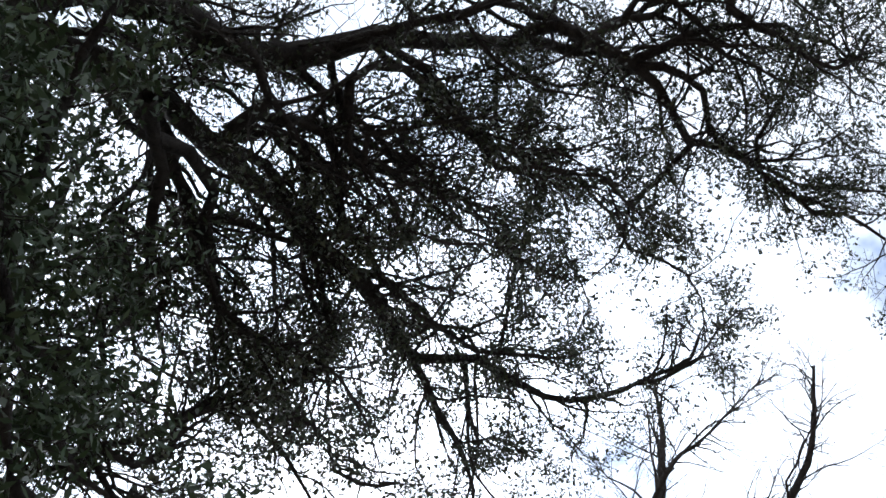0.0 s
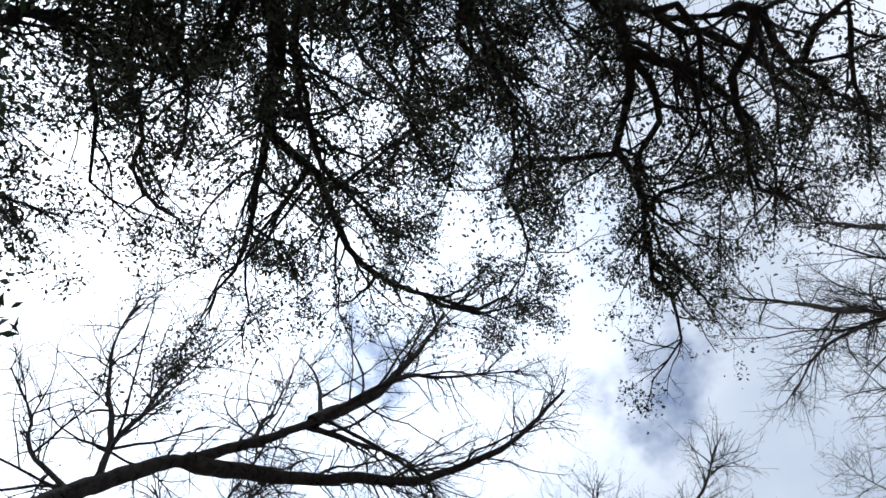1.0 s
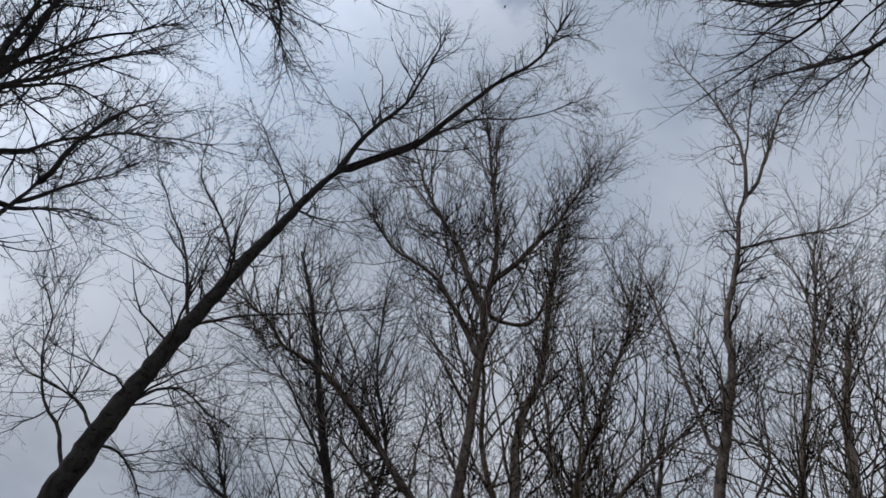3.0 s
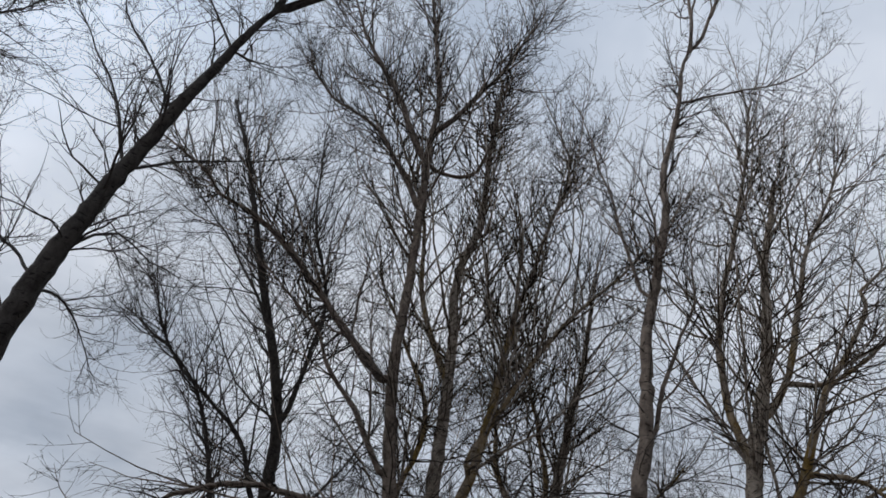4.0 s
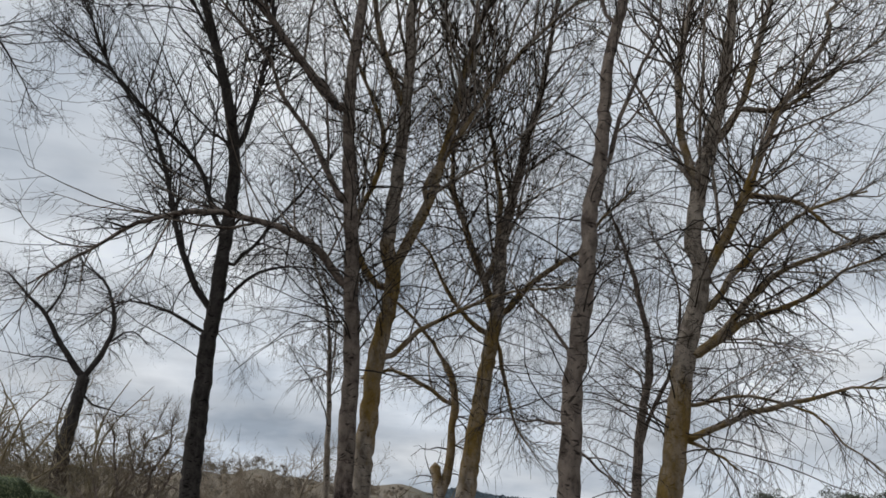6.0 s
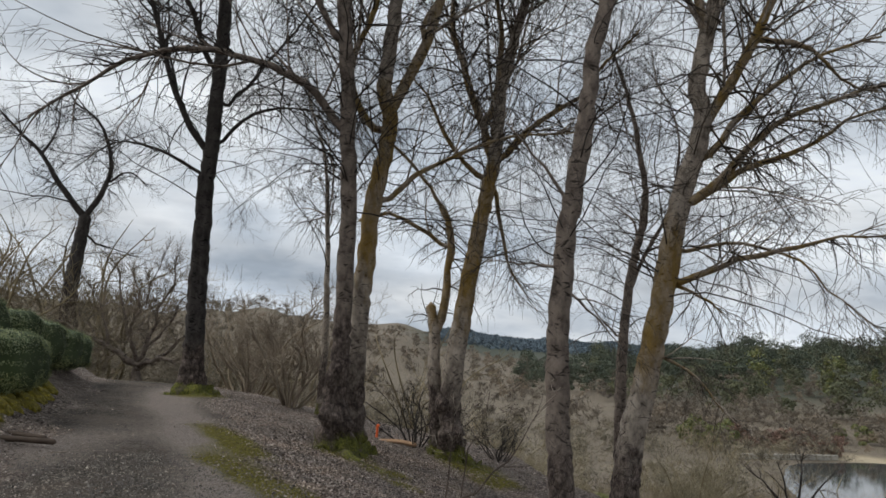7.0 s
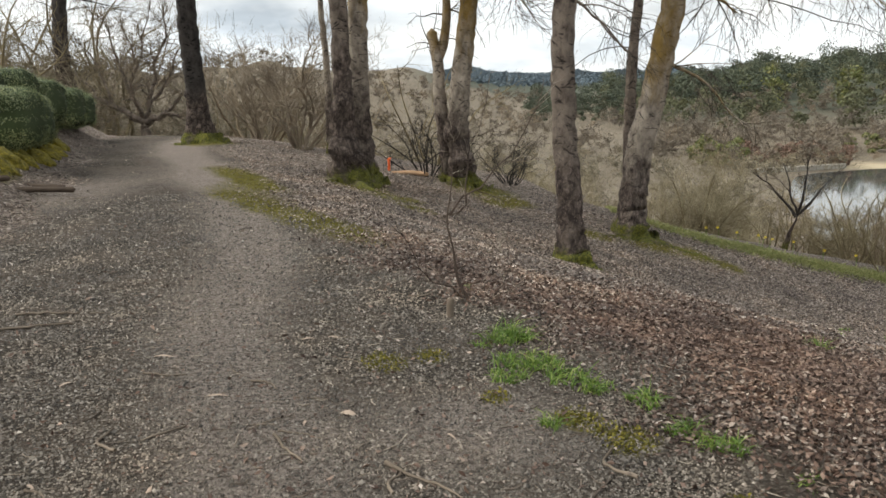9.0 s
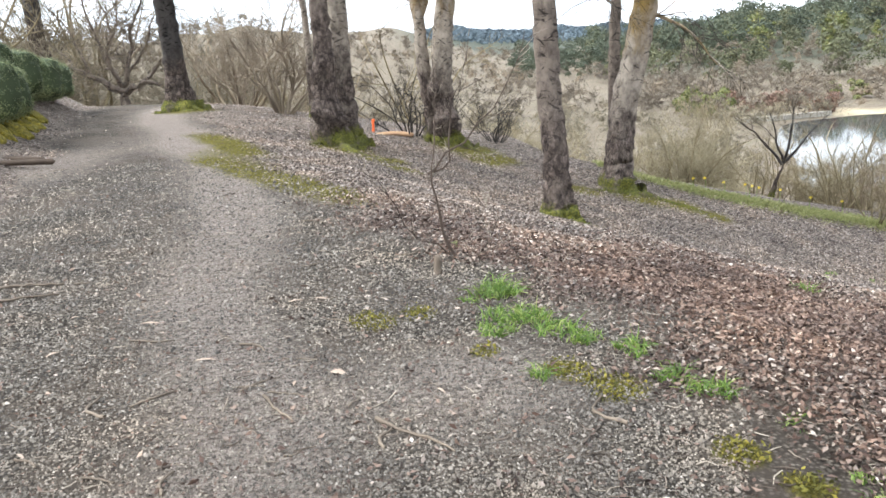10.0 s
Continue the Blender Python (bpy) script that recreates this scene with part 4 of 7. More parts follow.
limb(t, 0.068, (0.29, 0, 6.07), (-0.52, 0.01, 6.79), (-1.11, 0.02, 7.8), (-1.68, 0.03, 8.55))
root = finish_tree(t, "poplar_tree", "bare poplar with pale lichen-stained trunk and dark cracked foot")
root_ridges(t, root, (0.07, ((0.4, 16.4), (0.8, 16.2), (1.4, 15.9))))

t = start_tree((-0.05, 16.8, -0.7), 16, BARK_PALE, TWIG, d2=2.0, l2=1.4, n3=5, up=0.2, droop=0.5, low=0.85, flare=1.3, lichen=(3.0, 5.0), blunt=1)
limb(t, 0.17, (0, 0, -0.15), (-0.19, 0, 1.41), (-0.3, 0, 2.66), (-0.42, 0, 3.21))
limb(t, 0.112, (-0.26, 0, 2.66), (-0.12, 0, 3.53), (-0.14, 0, 4.88), (-0.36, 0, 5.47))
limb(t, 0.0525, (-0.2, 0, 4.51), (-0.82, 0, 4.96), (-1.58, 0, 5.23), (-2.18, -0.01, 5.01))
limb(t, 0.045, (-0.36, 0, 5.47), (-0.95, 0, 6.29), (-1.51, 0, 6.77))
finish_tree(t, "pollarded_tree", "pale broken-topped stem with a few crooked shoots")

t = start_tree((1.75, 11, -1.19), 17, BARK_GREY, TWIG_DARK, rugged=0.06, d2=2.0, l2=2.4, n3=8, up=0.45, droop=0.35, low=0.6, flare=1.35, foot_high=3.0, thin=0.0044, angle=42, stout=0.008, veil=(28, 4.0, 14))
limb(t, 0.18, (0, 0, -0.15), (-0.12, 0.02, 1.66), (-0.24, 0.04, 3.14), (-0.18, 0.03, 4.6), (0.02, 0, 6.54), (0.06, -0.01, 7.6), (0.2, -0.03, 8.05), (0.34, -0.05, 10), (0.54, -0.09, 11.02), (0.91, -0.14, 12.91), (0.93, -0.15, 13.8), (1.42, -0.23, 15.91), (1.56, -0.25, 16.88), (1.83, -0.29, 17.81))
limb(t, 0.0434, (1.86, -0.3, 17.74), (2.04, -0.32, 19.39), (1.78, -0.28, 21.71), (1.26, -0.2, 23.98), (0.9, -0.14, 25.54))
limb(t, 0.0434, (1.9, -0.3, 17.83), (2.56, -0.41, 19.23), (3.18, -0.51, 21.17), (4.56, -0.73, 23.2), (5.5, -0.87, 23.48))
limb(t, 0.031, (2.04, -0.33, 19.15), (2.49, -0.4, 21.43), (3.11, -0.5, 23.88))
limb(t, 0.031, (1.47, -0.23, 16.09), (2.43, -0.39, 16.18), (3.66, -0.58, 16.39), (4.58, -0.73, 17.15))
limb(t, 0.0372, (0.42, -0.07, 10.9), (0.06, -0.01, 12.39), (-0.26, 0.04, 14.24), (-0.7, 0.11, 16.43))
limb(t, 0.0434, (0.29, -0.05, 8.26), (0.72, -0.12, 9.61), (1.18, -0.19, 10.74), (1.26, -0.2, 12.16))
limb(t, 0.0248, (-0.09, 0.01, 3.84), (0.31, -0.05, 3.49), (0.65, -0.1, 3.11))
limb(t, 0.0248, (-0.3, 0.05, 4.16), (-0.84, 0.13, 4.22), (-1.34, 0.21, 4.2))
limb(t, 0.031, (-0.24, 0.04, 5.23), (-0.69, 0.11, 5.82), (-1.23, 0.2, 6.42))
root = finish_tree(t, "slim_tree", "straight slim bare tree with grey-brown bark on the leafy slope")
root_ridges(t, root, (0.07, ((1.8, 10.9), (2.0, 10.7), (2.25, 10.45))))

t = start_tree((4.5, 19.5, -1.3), 18, BARK_GREY, TWIG, d2=2.4, l2=2.6, up=0.3, droop=0.4, low=0.4, flare=1.3, thin=0.0044, angle=42, stout=0.008, veil=(30, 3.0, 12))
limb(t, 0.18, (0.02, 0, -1.6), (0, 0, -0.15), (-0.06, 0.01, 1.83), (-0.04, 0.01, 3.86), (0.16, -0.04, 5.72), (0.34, -0.08, 6.98), (0.11, -0.03, 8.51), (-0.11, 0.02, 9.59), (-0.73, 0.17, 11.33))
limb(t, 0.062, (0.04, -0.01, 4.58), (0.49, -0.11, 5.87), (1, -0.23, 6.98), (1.06, -0.25, 9.13), (0.31, -0.07, 10.52))
limb(t, 0.0372, (0.19, -0.04, 5.86), (0.03, -0.01, 6.56), (-0.54, 0.12, 6.97))
limb(t, 0.031, (-0.12, 0.03, 3.43), (-0.6, 0.14, 3.98), (-1.2, 0.28, 4.68))
finish_tree(t, "slim_tree", "slim grey bare tree behind the leaning poplar")

t = start_tree((3.4, 14.5, -1.43), 19, BARK_PALE, TWIG, l2=5.4, stout=0.0046, up=0.5, droop=0.6, low=0.5, flare=1.5, foot_low=0.8, foot_high=3.0, rugged=0.14, burls=((0.6, -0.8, 0.05),), lichen=(3.0, 5.2), thin=0.0053, angle=43, wave=0.3, n3=11, d2=3.9, l3=1.8, n4=3, l4=0.5, veil=(60, 3.8, 15))
limb(t, 0.27, (0, 0, -0.4), (0.06, -0.01, 1.39), (0.29, -0.07, 2.71), (0.49, -0.12, 4), (0.68, -0.16, 5.37), (0.83, -0.19, 6.29), (1.17, -0.28, 7.85), (1.04, -0.24, 8.4), (1.2, -0.28, 9.73), (1.48, -0.35, 10.76), (1.87, -0.44, 12.41), (2.12, -0.5, 14.38), (2.76, -0.65, 17.03))
limb(t, 0.099, (1.17, -0.27, 9.54), (0.92, -0.22, 10.92), (0.91, -0.21, 12.49), (1.18, -0.28, 13.86), (2.06, -0.48, 17.15), (2.55, -0.6, 19.39))
limb(t, 0.0858, (1.46, -0.34, 10.49), (2.11, -0.5, 11.68), (2.7, -0.63, 13.53), (3.09, -0.73, 14.79), (4.46, -1.05, 17.72))
limb(t, 0.112, (1.06, -0.25, 7.4), (1.42, -0.33, 8.19), (2.08, -0.49, 9.43), (2.77, -0.65, 11.22), (3.89, -0.91, 12.96), (3.76, -0.88, 13.42), (4.84, -1.14, 14.4))
limb(t, 0.099, (0.93, -0.22, 6.06), (1.75, -0.41, 6.97), (2.7, -0.63, 7.91), (4.28, -1, 8.51))
limb(t, 0.0792, (1.02, -0.24, 6.23), (1.85, -0.43, 6.8), (2.91, -0.68, 7.31), (3.65, -0.86, 7.81), (4.28, -1, 8.08))
limb(t, 0.0792, (1.15, -0.27, 6.95), (1.92, -0.45, 8.02), (3.07, -0.72, 9.02), (4.2, -0.98, 9.44))
limb(t, 0.0726, (0.88, -0.21, 4.64), (1.7, -0.4, 5.06), (2.75, -0.65, 5.38), (3.68, -0.86, 5.61), (4.29, -1.01, 5.68))
limb(t, 0.0396, (0.91, -0.21, 5.24), (1.89, -0.44, 5.42), (2.75, -0.65, 5.22), (3.51, -0.82, 4.58), (4.14, -0.97, 4.02))
limb(t, 0.0396, (0.65, -0.15, 3.21), (1.17, -0.27, 2.93), (1.71, -0.4, 2.28))
limb(t, 0.066, (2.19, -0.51, 9.33), (2.89, -0.68, 9.31), (3.57, -0.84, 8.59), (4.18, -0.98, 8.36))
limb(t, 0.0594, (1.87, -0.44, 11.42), (2.84, -0.67, 11.35), (4.02, -0.94, 12.23), (4.94, -1.16, 12.86))
limb(t, 0.0462, (0.69, -0.16, 4.64), (1.2, -0.28, 4.4), (1.65, -0.39, 4.1))
root = finish_tree(t, "poplar_tree", "big leaning poplar with orange lichen and arching bare limbs")
root_ridges(t, root, (0.09, ((3.55, 14.3), (4.1, 14.3), (4.6, 14.1), (5.3, 13.6))), (0.06, ((3.3, 14.4), (3.0, 14.1), (2.6, 13.9))), (0.06, ((3.6, 14.4), (4.0, 14.5), (4.5, 14.45))))

t = start_tree((-13.5, 27, 0.8), 20, BARK_DARK, TWIG_DARK, d2=5, l2=3.1, up=0.3, droop=0.2, low=0.6, flare=1.3, taper=0.3, stout=0.008, n3=10, veil=(8, 3.0, 7))
limb(t, 0.29, (0, 0, -0.15), (-0.06, -0.03, 2.03), (0.06, 0.03, 4.41))
limb(t, 0.122, (0.06, 0.03, 4.41), (-0.71, -0.35, 5.42), (-1.38, -0.69, 6.43), (-2, -1, 7.02), (-2.71, -1.36, 7.79))
limb(t, 0.122, (0.08, 0.04, 4.47), (0.53, 0.27, 5.53), (0.61, 0.31, 6.72), (0.1, 0.05, 8), (-0.71, -0.36, 8.56))
limb(t, 0.0576, (-1.39, -0.7, 6.49), (-1.02, -0.51, 7.55), (-1.04, -0.52, 8.49))
limb(t, 0.0576, (0.59, 0.3, 5.75), (1.23, 0.62, 6.3), (1.81, 0.9, 5.86))
limb(t, 0.0504, (-0.07, -0.04, 4.08), (0.48, 0.24, 3.53), (1.54, 0.77, 3.26))
finish_tree(t, "forked_tree", "dark bare tree forking into two crooked limbs above the hedge")

t = start_tree((-9.6, 9.9, 0.7), 21, BARK_DARK, TWIG_DARK, rugged=0.05, d2=2.2, l2=2.6, n3=7, up=0.3, low=0.45, flare=1.4, thin=0.0044, angle=42, stout=0.008)
limb(t, 0.3, (0, 0, -0.15), (1.62, -0.86, 3.5), (2.15, -1.15, 7), (2.7, -1.18, 9.6), (3.38, -1.26, 11.74), (3.92, -1.24, 13.53), (4.2, -0.97, 14.82))
limb(t, 0.0744, (4.15, -1.02, 14.59), (4.52, -1.09, 16.08), (5.04, -1.03, 17.24), (5.45, -1.19, 18.44), (5.94, -1.71, 19.76))
limb(t, 0.0992, (4.17, -0.99, 14.7), (5.26, -0.69, 15.86), (6.34, -0.83, 17.04), (7.26, -1.08, 18.12), (8.4, -1.32, 19.14), (9.12, -1.95, 20.21))
limb(t, 0.0372, (2.7, -1.18, 9.6), (2.01, -1.18, 11.17), (1.2, -1.11, 12.51), (0.21, -1.63, 14.06))
limb(t, 0.031, (2.7, -1.18, 9.6), (2.97, -0.13, 10.87), (3.49, 1.02, 12.09), (4.63, 2.18, 13.46))
limb(t, 0.031, (3.72, -1.25, 12.88), (2.53, -0.81, 15.18), (1.33, -1, 17.24))
limb(t, 0.031, (3.72, -1.25, 12.88), (3.45, 0.47, 14.71), (3.61, 1.8, 16.42))
limb(t, 0.031, (4.2, -0.97, 14.82), (5.94, -1.21, 15.52), (7.06, -0.87, 16.92), (8.32, -0.24, 18.06), (9.77, -0.05, 19.34))
limb(t, 0.0372, (2.05, -1.1, 6.36), (1.18, -0.85, 7.5), (0.28, -0.9, 8.51), (-0.32, -1.13, 9.95), (-1.04, -1.2, 10.99))
limb(t, 0.031, (2.2, -1.15, 7.24), (1.18, -0.8, 8.12), (-0.15, -0.51, 8.83), (-1.38, -0.22, 9.6))
limb(t, 0.031, (2.18, -1.19, 7.08), (1.59, 0.65, 7.94), (0.98, 2.92, 7.99))
limb(t, 0.031, (3.13, -1.23, 10.96), (2.12, -0.98, 12.64), (1.14, -1.29, 14.09), (0.69, -1.36, 15.64))
limb(t, 0.031, (2.3, -1.16, 7.71), (2.45, -0.37, 8.9), (2.37, 1.11, 9.41), (2.41, 2.5, 10.05))
finish_tree(t, "leaning_tree", "dark bare tree leaning in over the path")

t = start_tree((-11.35, 1.08, 0.5), 22, BARK_DARK, TWIG_DARK, l2=3.6, n3=8, up=0.25, low=0.75, flare=1.4, thin=0.0044, angle=42, stout=0.008)
limb(t, 0.36, (0, 0, -0.15), (0.49, 0.33, 5.76), (1.71, 1.17, 11.52), (2.21, 1.51, 12.75), (3.13, 1.86, 14.15), (3.66, 2.05, 15.2))
limb(t, 0.153, (3.56, 2.02, 15.01), (4.13, 2.2, 16.41), (4.52, 2.13, 17.57), (5.04, 1.83, 18.77), (5.52, 1.38, 19.92))
limb(t, 0.18, (2.12, 1.45, 12.53), (2.44, 2.17, 13.5), (2.97, 2.86, 14.37), (3.75, 3.51, 15.31), (4.59, 4.14, 16.18), (5.72, 4.49, 17.15), (6.9, 4.44, 18.15), (7.94, 4.04, 19.12))
limb(t, 0.081, (3.42, 1.96, 14.72), (3.58, 3.03, 16.27), (3.85, 3.94, 17.48), (4, 4.94, 18.55))
limb(t, 0.063, (3.66, 2.05, 15.2), (5.28, 1.91, 16), (5.78, 2.48, 17.34), (6.32, 2.94, 18.66), (6.98, 3.49, 19.94))
limb(t, 0.045, (3.66, 2.05, 15.2), (5.18, 3.93, 15.42), (4.58, 5.29, 16.67), (4.01, 6.85, 17.79))
limb(t, 0.063, (3.61, 2.03, 15.1), (2.94, 1.61, 16.92), (2, 1.14, 18.48))
limb(t, 0.054, (2.8, 1.73, 13.64), (2.16, 1.69, 15.97), (1.67, 1.44, 18.06))
limb(t, 0.072, (1.6, 1.09, 11), (1.05, 0.47, 12.4), (0.53, -0.16, 13.33), (0.23, -1.05, 14.42), (0.27, -1.8, 15.7))
limb(t, 0.063, (1.49, 1.02, 10.47), (1.1, 1.03, 10.96), (-0.09, 0.33, 11.77), (-0.98, -0.31, 12.84), (-1.93, -1.27, 13.79))
limb(t, 0.054, (1.6, 1.09, 11), (1.62, 0.7, 11.52), (1.38, 0.38, 13.13), (1.34, -0.07, 14.82), (1.38, -0.14, 16.46))
finish_tree(t, "bare_tree", "tall dark bare tree with one long curved limb")

t = start_tree((-8.93, 4.29, 0.5), 23, BARK_DARK, TWIG_DARK, d2=3.2, l2=3.4, n3=8, up=0.3, low=0.75, flare=1.4, thin=0.0044, angle=42, stout=0.008)
limb(t, 0.2, (0, 0, -0.15), (-0.35, 0.16, 5.43), (-1.21, 0.58, 10.86), (-1.46, 0.69, 11.67), (-1.7, 0.8, 12.48))
limb(t, 0.0792, (-1.63, 0.77, 12.26), (-1.99, 0.58, 13.94), (-2.11, 0.27, 15.5), (-2.2, -0.06, 17))
limb(t, 0.0792, (-1.63, 0.77, 12.26), (-1.83, 0.76, 14.01), (-1.83, 0.49, 15.64), (-1.68, 0.23, 17.28))
limb(t, 0.0594, (-1.61, 0.76, 12.19), (-2.01, 1.12, 13.71), (-1.59, 1.48, 15.46), (-0.53, 2.03, 17.4))
limb(t, 0.0528, (-1.44, 0.68, 11.6), (-1.24, 1.32, 13.47), (-1.08, 1.8, 15.15), (-0.79, 2.37, 16.8))
limb(t, 0.0528, (-1.39, 0.66, 11.45), (-1.82, 1.29, 12.99), (-1.86, 2.04, 14.46), (-1.83, 3.4, 15.62))
limb(t, 0.066, (-1.63, 0.77, 12.26), (-2.54, 0.26, 13.57), (-3.09, -0.07, 14.81), (-3.93, -0.74, 15.83))
finish_tree(t, "bare_tree", "tall bare tree with a spray of straight dark limbs")

t = start_tree((-11.17, 7.05, 0.5), 24, BARK_DARK, TWIG_DARK, d2=3.6, l2=3.4, n3=8, up=0.3, low=0.75, flare=1.4, thin=0.0044, angle=42, stout=0.008)
limb(t, 0.18, (0, 0, -0.15), (-0.25, 0.28, 5.82), (-0.87, 0.99, 11.63), (-1.12, 1.26, 12.81), (-1.1, 1.39, 14.29))
limb(t, 0.0792, (-1.1, 1.38, 14.16), (-1.03, 1.4, 15.8), (-0.93, 1.54, 17.19), (-0.59, 1.89, 18.58))
limb(t, 0.066, (-1.1, 1.24, 12.7), (-1.65, 0.17, 12.95), (-1.49, 0.74, 14.32), (-1.13, 1.32, 15.76), (-0.57, 2.09, 17.15), (0.63, 3.37, 18.55))
limb(t, 0.0528, (-1.12, 1.27, 12.94), (-1.09, 2.26, 15.23), (-1.09, 3.22, 17.48))
limb(t, 0.0528, (-1.12, 1.26, 12.81), (-1.76, 2.51, 14.45), (-2.21, 3.89, 16.12))
finish_tree(t, "bare_tree", "tall bare tree with crossing dark limbs")

t = start_tree((9.5, 3.2, -1.6), 25, BARK_DARK, TWIG_DARK, d2=2.0, l2=3.0, n3=8, up=0.15, droop=0.2, low=0.75, flare=1.4, thin=0.0044, angle=42, stout=0.008)
limb(t, 0.19, (0, 0, -0.15), (-4.18, 0.65, 7.12), (-5.58, 0.87, 14.25), (-5.89, 0.92, 14.89), (-6.36, 0.85, 15.58), (-6.9, 0.68, 16.28))
limb(t, 0.06, (-6.9, 0.68, 16.28), (-7.46, 0.69, 17.43), (-7.95, 0.65, 18.53), (-8.64, 0.53, 19.64))
limb(t, 0.06, (-6.15, 0.88, 15.27), (-6.43, 1.07, 16.78), (-7.41, 1.67, 18.01), (-8.1, 2.67, 18.98))
limb(t, 0.084, (-5.33, 0.83, 12.95), (-5.53, 0.1, 14.48), (-5.69, -0.13, 15.67), (-5.88, -0.31, 16.83), (-6.26, -0.36, 17.97), (-6.65, -0.5, 19.11))
limb(t, 0.066, (-5.45, 0.85, 13.6), (-5.59, 1.12, 14.16), (-5.86, 1.73, 15.5), (-6.33, 2.43, 16.82), (-6.66, 2.87, 18.17))
limb(t, 0.048, (-5.45, 0.85, 13.6), (-5.86, 0.45, 15.03), (-5.98, 0.79, 16.4), (-6.21, 1.05, 17.8), (-6.74, 0.8, 19.37))
limb(t, 0.042, (-5.33, 0.83, 12.95), (-5.66, 1.86, 13.87), (-5.78, 2.96, 15.69), (-5.87, 4.08, 17.46))
limb(t, 0.048, (-5.2, 0.81, 12.31), (-5.5, -0.68, 14.66), (-5.22, -0.85, 16.74), (-4.99, -1.17, 18.83))
finish_tree(t, "bare_tree", "tall dark bare tree reaching over the slope")

# the evergreen that spreads overhead, its trunk behind the walker
t = start_tree((-2.2, -7.2, 0), 71, BARK_OAK, TWIG_DARK, d2=5.8, l2=1.7, n3=6, l3=0.5, n4=3, l4=0.22, up=0.1, angle=52, wave=0.75, low=0.85, flare=1.5, thin=0.003, stout=0.011, wig=0.075, slim=0.8)
limb(t, 0.34, (0, 0, -0.15), (0.1, 0.3, 2.2), (0.5, 1.5, 4.4), (0.74, 2.73, 5.98), (0.62, 2.95, 6.84), (0.35, 3.1, 7.49), (0.49, 3.31, 7.06), (0.17, 3.57, 7.57), (-0.24, 4.12, 8.14), (-0.61, 4.78, 8.67), (-1.13, 5.43, 9.04))
limb(t, 0.24, (0.5, 1.5, 4.4), (1, 2.5, 5.5), (1.32, 3.03, 6.33), (1.22, 3.43, 7.13), (1.42, 3.89, 7.83), (1.75, 4.33, 8.44), (2.16, 5.03, 9.33), (2.53, 5.87, 10.12), (2.56, 6.44, 10.81))
limb(t, 0.105, (-0.31, 4.64, 7.96), (-0.63, 5.07, 8.45), (-1.18, 5.74, 8.84), (-1.1, 6.54, 9.44), (-1.12, 7.45, 9.89), (-0.53, 8.32, 10.46), (0.03, 8.52, 11.01))
limb(t, 0.077, (0.71, 2.89, 6.39), (0.09, 3.95, 6.6), (-0.77, 4.21, 6.98), (-1.29, 4.54, 7.46), (-1.97, 5.31, 7.94), (-2.52, 5.88, 8.32), (-2.62, 6.23, 8.91))
limb(t, 0.077, (0.62, 2.11, 5.19), (-1.49, 4.75, 5.45), (-1.48, 4.81, 6.19), (-1.38, 4.99, 6.98), (-1.22, 5.2, 7.75))
limb(t, 0.07, (0.4, 3.38, 7.2), (0.27, 4.17, 7.38), (-0.1, 4.5, 7.69), (-0.66, 4.84, 7.89), (-1.33, 5.14, 7.96), (-1.9, 5.37, 8))
limb(t, 0.063, (-1.17, 5.74, 8.81), (-1.81, 6.41, 9.05), (-2.29, 6.88, 9.28), (-2.98, 7.35, 9.33))
limb(t, 0.063, (1.66, 4.21, 8.27), (1.65, 4.86, 8.46), (1.2, 5.28, 9.05), (1.16, 5.72, 9.65), (1.09, 6.7, 10.26), (0.74, 7.07, 10.73))
limb(t, 0.105, (2.42, 5.62, 8.67), (2.54, 6.39, 9.16), (2.08, 7.23, 9.59), (2.11, 8.02, 9.92), (2.05, 8.71, 10.2))
limb(t, 0.056, (2.5, 6.47, 9.2), (2.59, 6.96, 9.7), (2.22, 7.58, 10.08), (2.19, 8.45, 10.37), (2.4, 9.12, 10.63))
limb(t, 0.063, (2.46, 5.9, 8.85), (3.22, 6.37, 9.58), (3.65, 6.78, 10.1), (3.98, 7.21, 10.61), (4.69, 7.68, 10.99))
limb(t, 0.063, (2.54, 6.39, 9.16), (3.41, 7.23, 9.74), (3.51, 7.75, 10.21), (3.56, 8.3, 10.66), (3.97, 8.37, 11.09))
limb(t, 0.035, (2.16, 5.03, 9.33), (1.16, 5.65, 9.54), (1.53, 6.17, 10.02), (1.85, 6.64, 10.45), (2.05, 7.09, 10.84))
limb(t, 0.056, (0.62, 2.11, 5.19), (-1.65, 4.96, 5.43), (-2.05, 5.21, 5.9), (-2.51, 5.49, 6.29), (-2.8, 5.82, 6.81), (-3.15, 5.96, 7.2))
limb(t, 0.056, (1.33, 3.68, 7.51), (1.02, 4.49, 7.71), (0.62, 4.94, 8.51), (0.43, 5.54, 9.33), (0.47, 6.22, 10.13))
limb(t, 0.07, (0.32, 3.45, 7.34), (0.7, 4.25, 7.54), (-0.07, 4.75, 8.22), (-0.61, 5.33, 8.89), (-1, 6.22, 9.58), (-0.95, 6.82, 10.31))
limb(t, 0.07, (1.45, 3.93, 7.89), (2.39, 5.11, 8.07), (2.54, 5.52, 9.19), (2.66, 5.93, 10.26))
limb(t, 0.07, (0.63, 2.94, 6.78), (-0.06, 3.32, 7.34), (-0.59, 3.52, 7.71), (-1.34, 3.8, 7.96), (-1.74, 4.14, 8.36))
limb(t, 0.07, (0.73, 2.87, 6.27), (0.09, 3.15, 7.03), (-0.78, 3.11, 7.49), (-1.75, 3.11, 7.84))
